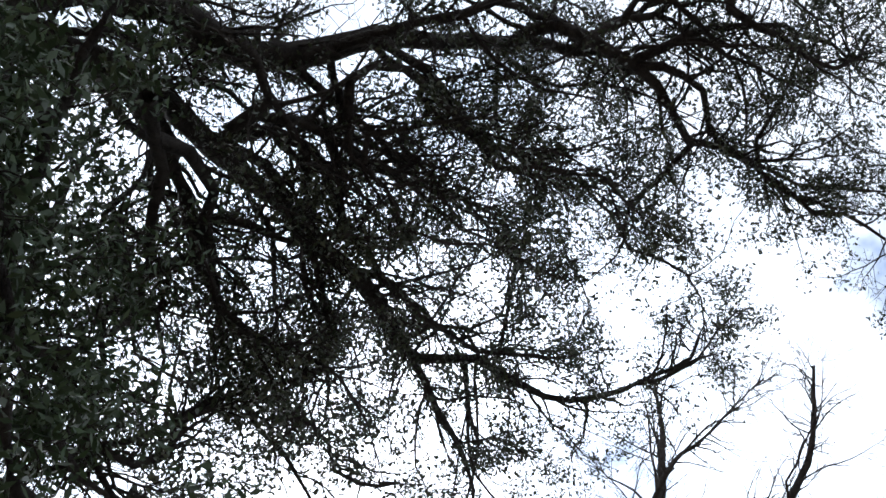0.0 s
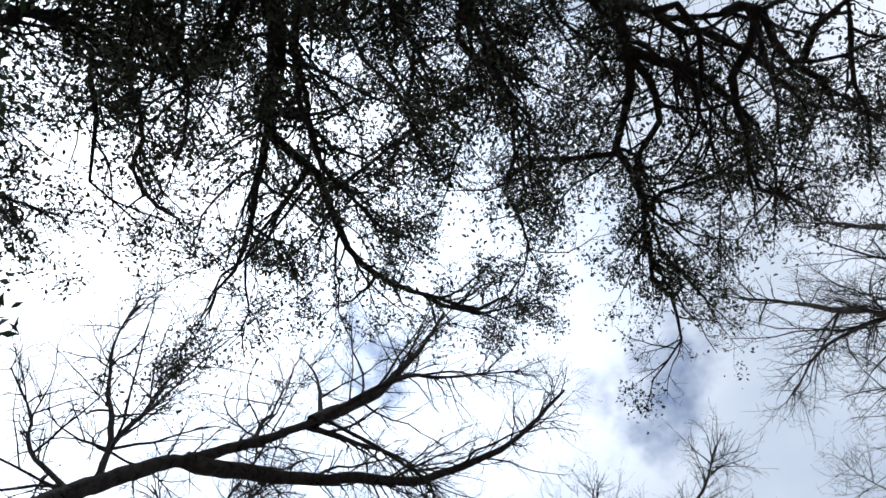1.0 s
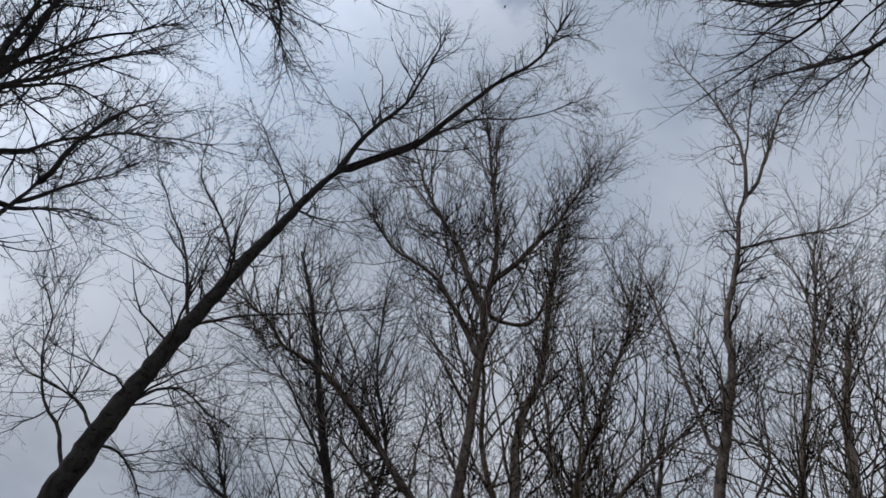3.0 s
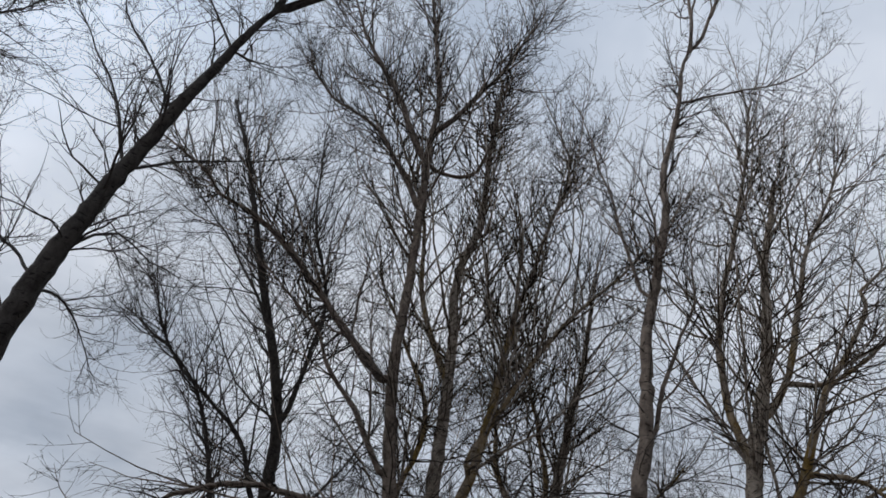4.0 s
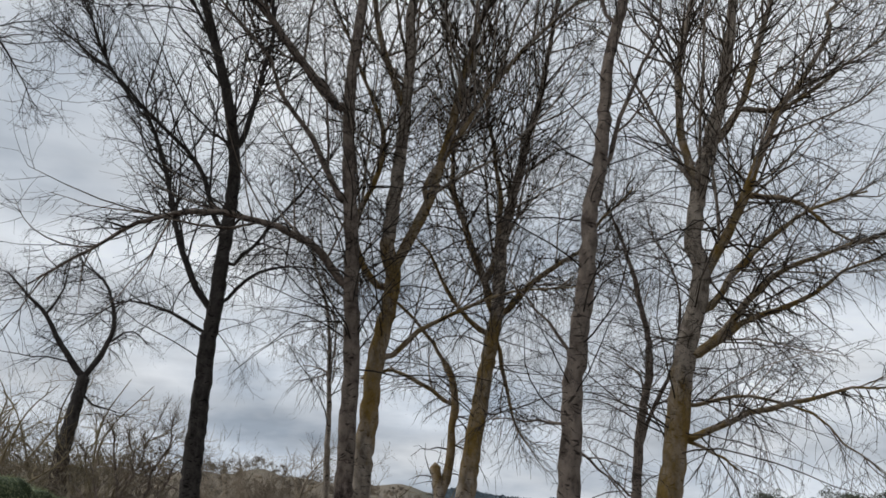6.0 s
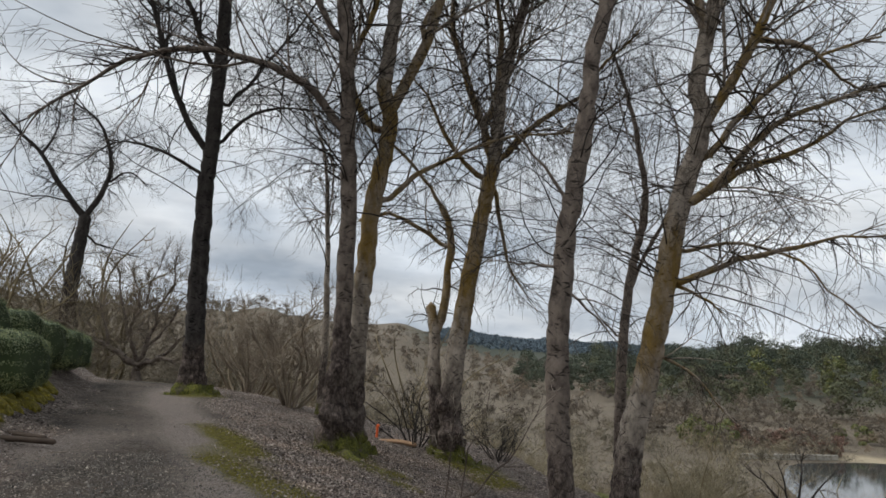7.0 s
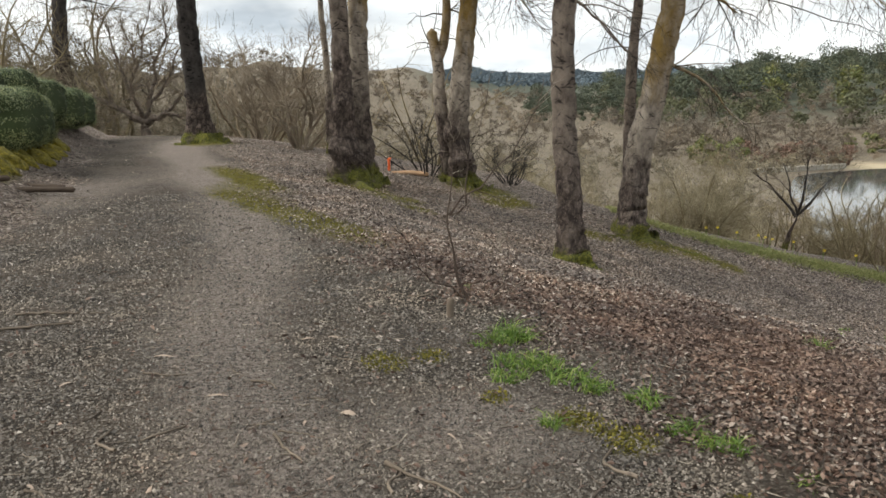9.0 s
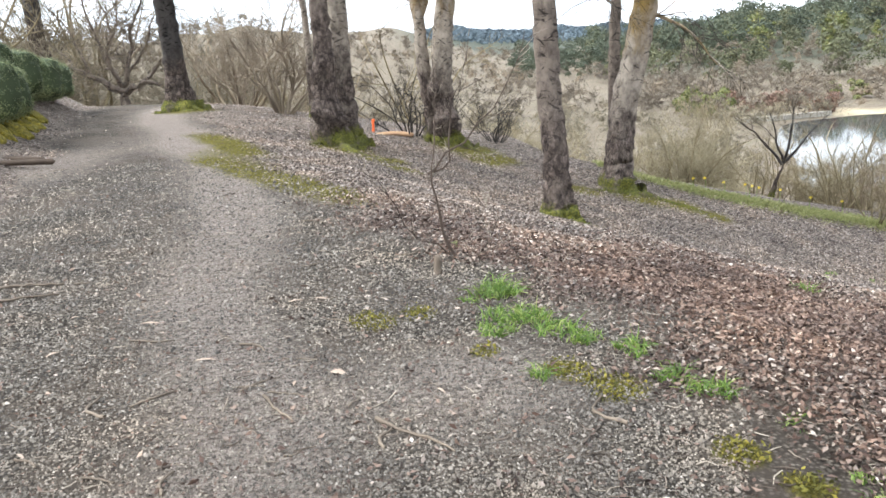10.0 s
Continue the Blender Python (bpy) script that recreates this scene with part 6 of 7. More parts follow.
def woods(name, label, seed, count, az, dist, tall, mat, size, cone_share, per=40, lobes=7, broad=(0.3, 0.5), narrow=0.75):
    """Far woods: every crown is a heap of ragged leafy masses."""
    rng = np.random.default_rng(seed)
    a, r = np.radians(rng.uniform(*az, count)), np.sqrt(rng.uniform(dist[0] ** 2, dist[1] ** 2, count))
    x, y = r * np.sin(a), r * np.cos(a)
    dry = ~in_pond(x, y, 2.0)
    x, y = x[dry], y[dry]
    n = len(x)
    h = tall[0] + (tall[1] - tall[0]) * rng.random(n) ** 1.6
    wide = h * rng.uniform(*broad, n)
    cone = rng.random(n) < cone_share
    f = rng.uniform(0.2, 0.92, (n, lobes))
    spread = np.where(cone[:, None], np.clip(1.0 - f, 0.06, 1) * 0.75, np.sqrt(np.clip(1 - (1.7 * f - 0.75) ** 2, 0.05, 1)))
    b = rng.uniform(0, 6.28, (n, lobes))
    q = spread * wide[:, None] * np.sqrt(rng.uniform(0.1, 1, (n, lobes))) * 0.75
    at = np.stack([x[:, None] + q * np.cos(b), y[:, None] + q * np.sin(b), (land(x, y) - 0.4)[:, None] + f * h[:, None] * 0.9], -1).reshape(-1, 3)
    rad = (np.where(cone[:, None], 0.3 * np.clip(1.15 - f, 0.2, 1), 0.44) * wide[:, None] * rng.uniform(0.7, 1.2, (n, lobes))).ravel()
    v, q = puff_quads(rng, at, rad, per, size, narrow)
    tagged(new(name, mesh_from(name, v, q, mat, False)), label, "woods", kind="stuff")


def scrub(name, label, seed, count, az, dist, tall, size, per, thin):
    """Leafless scrub: hazes of fine upright twigs round each bush."""
    rng = np.random.default_rng(seed)
    a, r = np.radians(rng.uniform(*az, count)), np.sqrt(rng.uniform(dist[0] ** 2, dist[1] ** 2, count))
    x, y = r * np.sin(a), r * np.cos(a)
    dry = ~in_pond(x, y, 1.0)
    x, y = x[dry], y[dry]
    n = len(x)
    h = rng.uniform(*tall, n)
    k = np.repeat(np.arange(n), per)
    m = len(k)
    up = rng.uniform(0, 1, m)
    d = unit(rng.normal(size=(m, 3)) * [1, 1, 0.6] + [0, 0, 0.5])
    foot = np.stack([x[k], y[k], land(x[k], y[k])], -1)
    p = foot + d * (h[k] * (0.25 + 0.75 * np.sqrt(up)))[:, None] * [0.62, 0.62, 1]
    way = unit(d + rng.normal(size=(m, 3)) * 0.45)
    side = unit(np.cross(way, rng.normal(size=(m, 3)))) * thin
    s = (size * rng.uniform(0.6, 1.3, m))[:, None] * 0.5
    v = np.stack([p - way * s - side, p - way * s + side, p + way * s + side * 0.3, p + way * s - side * 0.3], 1)
    tagged(new(name, mesh_from(name, v.reshape(-1, 3), np.arange(m * 4).reshape(-1, 4), SCRUB, False)), label, "scrub", kind="stuff")


LEAF_OLIVE = leaf_material("olive_crowns", ((0.0, (0.065, 0.07, 0.036)), (0.6, (0.09, 0.095, 0.048)), (1.0, (0.13, 0.125, 0.066))), 0.9, 0.1, 0.13)
RUSSET = leaf_material("russet_leaf", ((0.0, (0.09, 0.05, 0.035)), (0.6, (0.15, 0.085, 0.06)), (1.0, (0.22, 0.14, 0.1))), 0.9, 0.1, 0.3)
TAN_CROWN = leaf_material("bare_wood_crowns", ((0.0, (0.11, 0.086, 0.062)), (0.6, (0.155, 0.125, 0.093)), (1.0, (0.2, 0.166, 0.126))), 0.9, 0.1, 0.12)
woods("conifer_woods", "dark green pine and oak woods on the upper hillside", 81, 430, (11, 46), (205, 335), (6, 12), LEAF_FOREST, 0.52, 0.12, 50, 8, (0.38, 0.6))
woods("oak_woods", "olive and brown-green trees on the hillside", 88, 200, (11, 46), (150, 290), (5, 8.5), LEAF_OLIVE, 0.5, 0.05, 66, 8, (0.4, 0.62))
woods("conifer_woods", "dark green trees in the valley below the ridge", 82, 80, (5.5, 12.5), (170, 260), (5, 9), LEAF_FOREST, 0.42, 0.4, 80)
woods("bare_woods", "grey-brown leafless woods on the hill", 83, 420, (-46, 7), (105, 320), (4, 7), TAN_CROWN, 1.1, 0.0, 18, narrow=0.16)
woods("bare_woods", "grey-brown leafless trees across the valley", 84, 270, (5, 46), (105, 215), (3.5, 6.5), TAN_CROWN, 0.85, 0.0, 28, narrow=0.13)
woods("bare_woods", "grey-brown leafless trees on the slope beyond the pond", 92, 130, (14, 46), (100, 155), (3.0, 5.5), TAN_CROWN, 0.8, 0.0, 26, narrow=0.13)
woods("lime_bushes", "yellow-green bushes by the pond", 86, 10, (17, 20.5), (104, 116), (2.5, 4.2), LEAF_LIME, 0.36, 0.0, 80)
woods("russet_bushes", "russet-brown low bushes behind the pond", 93, 26, (20, 27), (112, 126), (1.6, 2.8), RUSSET, 0.34, 0.0, 50, broad=(0.6, 0.9))
woods("green_bushes", "rounded green bushes beyond the pond", 94, 6, (27, 33), (122, 136), (2.5, 4), LEAF_LIME, 0.36, 0.0, 80)
woods("pine_trees", "yellow-green young pines on the hillside", 85, 14, (20, 34), (170, 230), (7, 10), LEAF_LIME, 0.75, 0.6, 30)
# far crowns coloured paler and bluer, in place of haze over the distance
LEAF_FAR_HAZED = leaf_material("hazed_far_leaf", ((0.0, (0.07, 0.095, 0.115)), (1.0, (0.095, 0.125, 0.148))), 0.9, 0.0, 0.02)
woods("far_woods", "woods on the farthest ridge with blue-green haze painted into their colour", 90, 2600, (-1, 26), (760, 1450), (6, 9), LEAF_FAR_HAZED, 2.4, 0.03, 9, 3, (0.6, 1.0))
woods("valley_scrub", "grey-brown leafless bushes filling the valley", 91, 420, (-48, 46), (44, 112), (1.8, 4.0), SCRUB, 0.6, 0.0, 38, 6, (0.45, 0.7), 0.1)
scrub("bare_scrub", "fine upright twigs of leafless scrub in the valley", 87, 230, (-48, 46), (42, 115), (2.0, 4.2), 0.9, 110, 0.02)
scrub("bare_scrub", "fine olive-brown leafless scrub beyond the path", 89, 190, (-46, 16), (26, 48), (2.2, 4.2), 0.6, 380, 0.007)
scrub("tall_scrub", "tall pale tangle of bare twigs beyond the path's end", 95, 70, (-44, -9), (31, 46), (4.5, 7.5), 0.55, 520, 0.007)
for k in range(24):
    a, r = radians(rng.uniform(3, 40)), rng.uniform(33, 62)
    x, y = r * math.sin(a), r * math.cos(a)
    if in_pond(x, y, 1.0):
        continue
    place("thicket_shrub", thickets[k % 4], x, y, "bare olive-brown shrub on the valley floor", "shrub", "thicket below the path", rng.uniform(0, 6.3), rng.uniform(0.6, 1.0), 0.3)


def stone_edging():
    """A pale stone edging along the far shore, blocks end to end."""
    root = tagged(new("edging_wall"), "low pale stone wall along the pond's far shore", "wall")
    a, b = np.array([36.5, 92.0]), np.array([51.0, 97.6])
    way = unit(b - a)
    root.location = (a[0], a[1], FLOOR)
    turn = math.atan2(way[1], way[0])
    for k in range(12):
        bm = bmesh.new()
        bmesh.ops.create_cube(bm, size=1)
        for p in bm.verts:
            p.co = Vector((p.co.x * 1.2, p.co.y * 0.6, p.co.z * 0.7 + 0.25)) + noise.noise_vector(p.co * 3 + Vector((k, 0, 0))) * 0.05
        bmesh.ops.bevel(bm, geom=bm.edges[:], offset=0.05, segments=2, affect="EDGES")
        me = bpy.data.meshes.new("block"); bm.to_mesh(me); bm.free()
        me.materials.append(STONE)
        ob = part("block", me, root)
        ob.location, ob.rotation_euler = (way[0] * 1.24 * k, way[1] * 1.24 * k, 0), (0, 0, turn)


def pale_stone(nt, bsdf):
    nt.links.new(ramp_node(nt, noise_node(nt, coords(nt), 4, 5, 0.65), (0.3, (0.26, 0.24, 0.2)), (0.7, (0.46, 0.43, 0.37))), bsdf.inputs["Base Color"])
    bsdf.inputs["Roughness"].default_value = 0.9


STONE = material("pale_stone", pale_stone)
stone_edging()

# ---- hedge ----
# dark green of the solid body paints the shade between the hedge leaves
HEDGE_INNER_SHADE = twig_material("hedge_inner_shade", (0.03, 0.042, 0.018), (0.06, 0.08, 0.034))


def hedge_bush(seed, w, d, h):
    """A clipped rounded bush: lumpy body, coloured dark for inner shade, with its skin of small leaves."""
    rng = np.random.default_rng(seed)
    bm = bmesh.new()
    bmesh.ops.create_icosphere(bm, subdivisions=4, radius=1)
    for p in bm.verts:
        c = p.co.copy()
        k = 1 + 0.1 * noise.noise(c * 2.0 + Vector((seed, 0, 0))) + 0.04 * noise.noise(c * 6)
        q = [math.copysign(abs(c[i]) ** (0.55, 0.55, 0.5)[i], c[i]) for i in range(3)]
        p.co = Vector((q[0] * w / 2 * k, q[1] * d / 2 * k, max(q[2] * h / 2 * k + h / 2, -0.25)))
    me = bpy.data.meshes.new("hedge_body")
    bm.to_mesh(me)
    co = np.array([p.co for p in bm.verts])
    bm.free()
    me.polygons.foreach_set("use_smooth", np.ones(len(me.polygons), dtype=bool))
    me.materials.append(HEDGE_INNER_SHADE)
    # leaves lie on the clipped face, turned mostly outward
    pick = rng.integers(0, len(co), 11000)
    at = co[pick] + rng.normal(size=(11000, 3)) * 0.03
    face = unit(unit(co[pick] - [0, 0, h * 0.45]) + rng.normal(size=(11000, 3)) * 0.45)
    a = unit(np.cross(face, rng.normal(size=(11000, 3))))
    b = np.cross(face, a)
    s = rng.uniform(0.012, 0.022, (11000, 1))
    v = np.stack([at - a * s, at + b * s * 0.55, at + a * s, at - b * s * 0.55], 1).reshape(-1, 3)
    q = np.arange(44000).reshape(-1, 4)
    return me, mesh_from("leaves", v, q, LEAF_HEDGE, False)


for k, (x, y, w, d, h) in enumerate(((-7.35, 12.3, 1.15, 1.2, 0.98), (-7.8, 13.6, 1.05, 1.1, 0.86), (-8.75, 13.2, 1.5, 1.5, 1.3), (-8.95, 14.8, 1.5, 1.5, 1.1), (-9.1, 16.3, 1.3, 1.4, 0.95), (-9.35, 17.8, 1.25, 1.4, 0.9), (-9.75, 19.2, 1.2, 1.3, 0.85), (-10.6, 15.5, 1.6, 2.4, 1.55), (-10.5, 13.0, 1.6, 2.0, 1.7))):
    root = tagged(new("hedge_bush"), "clipped rounded dark green hedge bush on the mossy bank", "hedge", "hedge along the bank")
    root.location = (x, y, float(land(x, y)) - 0.05)
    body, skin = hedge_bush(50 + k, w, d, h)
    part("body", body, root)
    tagged(part("foliage", skin, root), kind="stuff")


# ---- on the ground ----
def scatter(rng, n, near, far, lo, hi):
    r, a = near * (far / near) ** rng.random(n), np.radians(rng.uniform(lo, hi, n))
    return r * np.sin(a), r * np.cos(a)


def fallen_leaves():
    rng = np.random.default_rng(90)
    x, y = scatter(rng, 330000, 1.6, 24, -34, 50)
    g, m, s, _ = zones(x, y)
    u = x - path_edge(y)
    bank = (u < -2.6)
    g = np.where(g < 0.98, g ** 0.75, 0.985)
    keep = (rng.random(len(x)) > g) & (rng.random(len(x)) > m * 0.75) & (brink(x, y) < -0.1 + 0.3 * np.sin(3 * x)) & (~bank | (rng.random(len(x)) < 0.5))
    x, y = x[keep], y[keep]
    at = np.stack([x, y, land(x, y) + rng.uniform(0.004, 0.03, len(x))], -1)
    # the open slope farther down is covered as thickly
    fx, fy = rng.uniform(-3, 13, 130000), rng.uniform(5, 16, 130000)
    fg, fm = zones(fx, fy)[:2]
    thick = (rng.random(len(fx)) > fg) & (rng.random(len(fx)) > fm * 0.8) & (brink(fx, fy) < -0.1) & (fx > path_edge(fy) + 0.3)
    fx, fy = fx[thick], fy[thick]
    at = np.vstack([at, np.stack([fx, fy, land(fx, fy) + rng.uniform(0.004, 0.03, len(fx))], -1)])
    x, y = np.concatenate([x, fx]), np.concatenate([y, fy])
    r, u = np.hypot(x, y), x - path_edge(y)
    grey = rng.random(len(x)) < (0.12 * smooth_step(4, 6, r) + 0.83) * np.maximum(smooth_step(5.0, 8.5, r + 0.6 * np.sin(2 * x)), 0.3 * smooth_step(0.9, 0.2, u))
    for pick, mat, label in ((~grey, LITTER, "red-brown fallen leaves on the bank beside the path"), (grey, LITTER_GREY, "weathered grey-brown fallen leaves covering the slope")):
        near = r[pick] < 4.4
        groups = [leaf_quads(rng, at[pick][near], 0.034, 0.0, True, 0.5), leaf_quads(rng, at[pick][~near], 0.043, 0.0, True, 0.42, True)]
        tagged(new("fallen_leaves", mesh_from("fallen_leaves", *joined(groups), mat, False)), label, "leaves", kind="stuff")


def pebbles():
    rng = np.random.default_rng(91)
    x, y = scatter(rng, 125000, 1.5, 11.0, -38, 24)
    g, m, s, _ = zones(x, y)
    keep = rng.random(len(x)) < g * (1 - 0.45 * trodden(x, y))
    x, y = x[keep], y[keep]
    n = len(x)
    size = rng.uniform(0.0025, 0.0062, n) * (1 + 0.8 * (rng.random(n) > 0.97)) * np.interp(np.hypot(x, y), [2, 8], [1, 2.0])
    at = np.stack([x, y, land(x, y) + size * 0.2], -1)
    o = np.array([[1, 0, 0], [0, 1, 0], [-1, 0, 0], [0, -1, 0], [0.1, 0.1, 0.95], [0, 0, -0.6]], float)
    a = rng.uniform(0, 6.28, n)
    rot = np.stack([np.stack([np.cos(a), -np.sin(a)], -1), np.stack([np.sin(a), np.cos(a)], -1)], 1)
    shape = o[None] * [1.4, 0.8, 1.35] * rng.uniform(0.6, 1.3, (n, 6, 1)) * size[:, None, None]
    shape[:, :, :2] = np.einsum("nij,nkj->nki", rot, shape[:, :, :2])
    v = (at[:, None] + shape).reshape(-1, 3)
    f = np.array([[0, 1, 4], [1, 2, 4], [2, 3, 4], [3, 0, 4]])
    q = (np.arange(n)[:, None, None] * 6 + f[None]).reshape(-1, 3)
    tagged(new("gravel_stones", mesh_from("gravel_stones", v, q, PEBBLE, False)), "loose grey grit and small stones on the path", "gravel", kind="stuff")


def moss_tufts():
    rng = np.random.default_rng(92)
    x, y = scatter(rng, 200000, 2.0, 21, -34, 45)
    _, m, _, _ = zones(x, y)
    keep = rng.random(len(x)) < (m - 0.25) * 1.4
    x, y = x[keep], y[keep]
    at = np.stack([x, y, land(x, y) + rng.uniform(0.0, 0.025, len(x))], -1)
    v, q = leaf_quads(rng, at, 0.022, 0.0, False, 0.5, True)
    tagged(new("moss", mesh_from("moss", v, q, MOSS_BLADE, False)), "yellow-green moss cushions at path edge and tree feet", "moss", kind="stuff")


def blades(rng, n, radius, height):
    """A loose patch of grass: blades in small bunches, leaning every way."""
    k = max(n // 9, 1)
    a, r = rng.uniform(0, 6.28, k), radius * np.sqrt(rng.random(k))
    bunch = np.stack([r * np.cos(a) * 1.2, r * np.sin(a), np.zeros(k)], -1)
    tall = height * rng.uniform(0.45, 1.15, k)
    i = rng.integers(0, k, n)
    foot = bunch[i] + rng.normal(size=(n, 3)) * [0.014, 0.014, 0] - [0, 0, 0.01]
    way = unit(rng.normal(size=(n, 3)) * [0.45, 0.45, 0.15] + [0, 0, 1])
    h = (tall[i] * rng.uniform(0.6, 1.15, n))[:, None]
    mid = foot + way * h * 0.6
    tip = mid + unit(way * [3.0, 3.0, 0.1] + rng.normal(size=(n, 3)) * 0.4) * h * 0.6
    side = unit(np.cross(way, rng.normal(size=(n, 3)))) * 0.0032
    v = np.stack([foot - side, foot + side, mid + side * 0.8, mid - side * 0.8, tip + side * 0.1, tip - side * 0.1], 1).reshape(-1, 3)
    b = np.arange(n)[:, None] * 6
    return v, np.concatenate([b + [0, 1, 2, 3], b + [3, 2, 4, 5]], 0)


def grass_tufts():
    rng = np.random.default_rng(93)
    groups = []
    for x, y, r, h, n in ((0.31, 4.33, 0.1, 0.17, 230), (0.27, 3.77, 0.1, 0.1, 130), (0.34, 3.95, 0.1, 0.1, 130), (0.45, 3.88, 0.1, 0.1, 140), (0.58, 3.71, 0.11, 0.1, 150), (0.7, 3.58, 0.08, 0.09, 110), (0.9, 3.42, 0.07, 0.11, 110), (0.93, 3.32, 0.04, 0.08, 40), (1.0, 3.08, 0.06, 0.1, 90), (1.1, 2.97, 0.07, 0.08, 80), (1.16, 2.93, 0.05, 0.1, 60), (0.43, 3.19, 0.03, 0.09, 40), (0.14, 4.23, 0.05, 0.07, 30), (2.76, 5.41, 0.07, 0.16, 50), (3.5, 6.6, 0.25, 0.05, 60), (4.2, 7.18, 0.3, 0.05, 60), (1.42, 2.2, 0.08, 0.07, 60), (1.26, 2.68, 0.12, 0.05, 40), (0.0, 5.5, 0.1, 0.05, 30)):
        v, q = blades(rng, int(n * 1.2), r, h)
        groups.append((v + [x, y, float(land(x, y))], q))
    tagged(new("grass", mesh_from("grass", *joined(groups), GRASS, False)), "fresh green grass among dead leaves by the path", "grass", kind="stuff")


def grass_strip():
    rng = np.random.default_rng(94)
    x = rng.uniform(3.4, 13, 16000)
    y = np.interp(x, *LIP) + rng.normal(0.05, 0.17, len(x))
    n = len(x)
    a = rng.uniform(0, 6.28, n)
    foot = np.stack([x, y, land(x, y)], -1)
    side = np.stack([np.cos(a), np.sin(a), np.zeros(n)], -1) * 0.012
    tip = foot + np.stack([rng.normal(0, 0.05, n), rng.normal(0, 0.05, n), rng.uniform(0.025, 0.07, n)], -1)
    v = np.stack([foot - side, foot + side, tip + side * 0.2, tip - side * 0.2], 1).reshape(-1, 3)
    q = np.arange(n * 4).reshape(-1, 4)
    tagged(new("grass_strip", mesh_from("grass_strip", v, q, GRASS_DULL, False)), "narrow strip of green grass along the lower bank", "grass", kind="stuff")


def chips():
    """Scraps of bark and leaf trodden into the path."""
    rng = np.random.default_rng(96)
    x, y = scatter(rng, 20000, 1.6, 18, -38, 34)
    g = zones(x, y)[0]
    keep = (g > 0.1) & (rng.random(len(x)) > 0.65 * g)
    x, y = x[keep], y[keep]
    at = np.stack([x, y, land(x, y) + 0.008], -1)
    v, q = leaf_quads(rng, at, 0.02, 0.0, True, 0.35, True)
    tagged(new("leaf_scraps", mesh_from("leaf_scraps", v, q, LITTER, False)), "scraps of bark and dead leaf on the path", "litter", kind="stuff")


def twig_bits():
    """Countless bits of thin twig over path and litter."""
    rng = np.random.default_rng(97)
    x, y = scatter(rng, 15000, 1.6, 15, -38, 50)
    keep = rng.random(len(x)) < 1 - np.interp(np.hypot(x, y), [3, 7], [0.9, 0.6]) * zones(x, y)[0]
    x, y = x[keep], y[keep]
    n = len(x)
    a, s = rng.uniform(0, 6.28, n), rng.uniform(0.02, 0.09, n) * (1 + 1.2 * (rng.random(n) > 0.97))
    d = np.stack([np.cos(a), np.sin(a), np.zeros(n)], -1) * s[:, None]
    o = np.stack([x, y, land(x, y) + 0.008], -1)
    bow = np.stack([-np.sin(a), np.cos(a), np.zeros(n)], -1) * (s * rng.normal(0, 0.18, n))[:, None]
    P = np.stack([o - d * 0.5, o + bow, o + d * 0.5], 1)
    R = (0.0014 + 0.022 * s)[:, None] * np.array([[1.0, 0.9, 0.6]])
    tagged(new("twig_bits", mesh_from("twig_bits", *tubes(P, R, 3), TWIG_BITS)), "small bits of dry twig scattered on the ground", "twigs", kind="stuff")


TWIG_BITS = leaf_material("twig_bits", ((0.0, (0.05, 0.037, 0.028)), (0.6, (0.17, 0.13, 0.1)), (1.0, (0.4, 0.34, 0.27))), 0.8, 0.0)
fallen_leaves()
twig_bits()
chips()
pebbles()
moss_tufts()
grass_tufts()
grass_strip()


def moss_cushions():
    """Golden moss mounds on the bank before the hedge."""
    def gold(nt, bsdf):
        f = noise_node(nt, coords(nt), 14, 6, 0.75)
        nt.links.new(ramp_node(nt, f, (0.3, (0.05, 0.045, 0.008)), (0.5, (0.15, 0.125, 0.014)), (0.7, (0.36, 0.28, 0.03))), bsdf.inputs["Base Color"])
        bsdf.inputs["Roughness"].default_value = 1.0
        bump_node(nt, bsdf, f, 1.0, 0.04)
    mat = material("golden_moss", gold)
    for k, (x, y, w, h) in enumerate(((-6.75, 11.4, 0.5, 0.16), (-6.95, 12.1, 0.42, 0.14), (-7.15, 12.9, 0.5, 0.16), (-6.55, 10.8, 0.45, 0.13), (-7.5, 13.9, 0.4, 0.12), (-7.7, 14.6, 0.35, 0.12), (-8.05, 15.4, 0.4, 0.12))):
        bm = bmesh.new()
        bmesh.ops.create_icosphere(bm, subdivisions=4, radius=1)
        for p in bm.verts:
            c = p.co.copy()
            n = 1 + 0.35 * noise.noise(c * 1.6 + Vector((k * 3.7, 0, 0))) + 0.14 * noise.noise(c * 5 + Vector((k, 0, 0)))
            p.co = Vector((c.x * w * 0.5 * n, c.y * w * 0.62 * n, c.z * h * 1.1 * n))
            p.co.z += float(land(x + p.co.x, y + p.co.y) - land(x, y))
        me = bpy.data.meshes.new("moss_cushion"); bm.to_mesh(me); bm.free()
        me.polygons.foreach_set("use_smooth", np.ones(len(me.polygons), dtype=bool))
        me.materials.append(mat)
        place("moss_cushion", me, x, y, "golden yellow moss cushion on the bank below the hedge", "moss", "moss cushions on the bank")


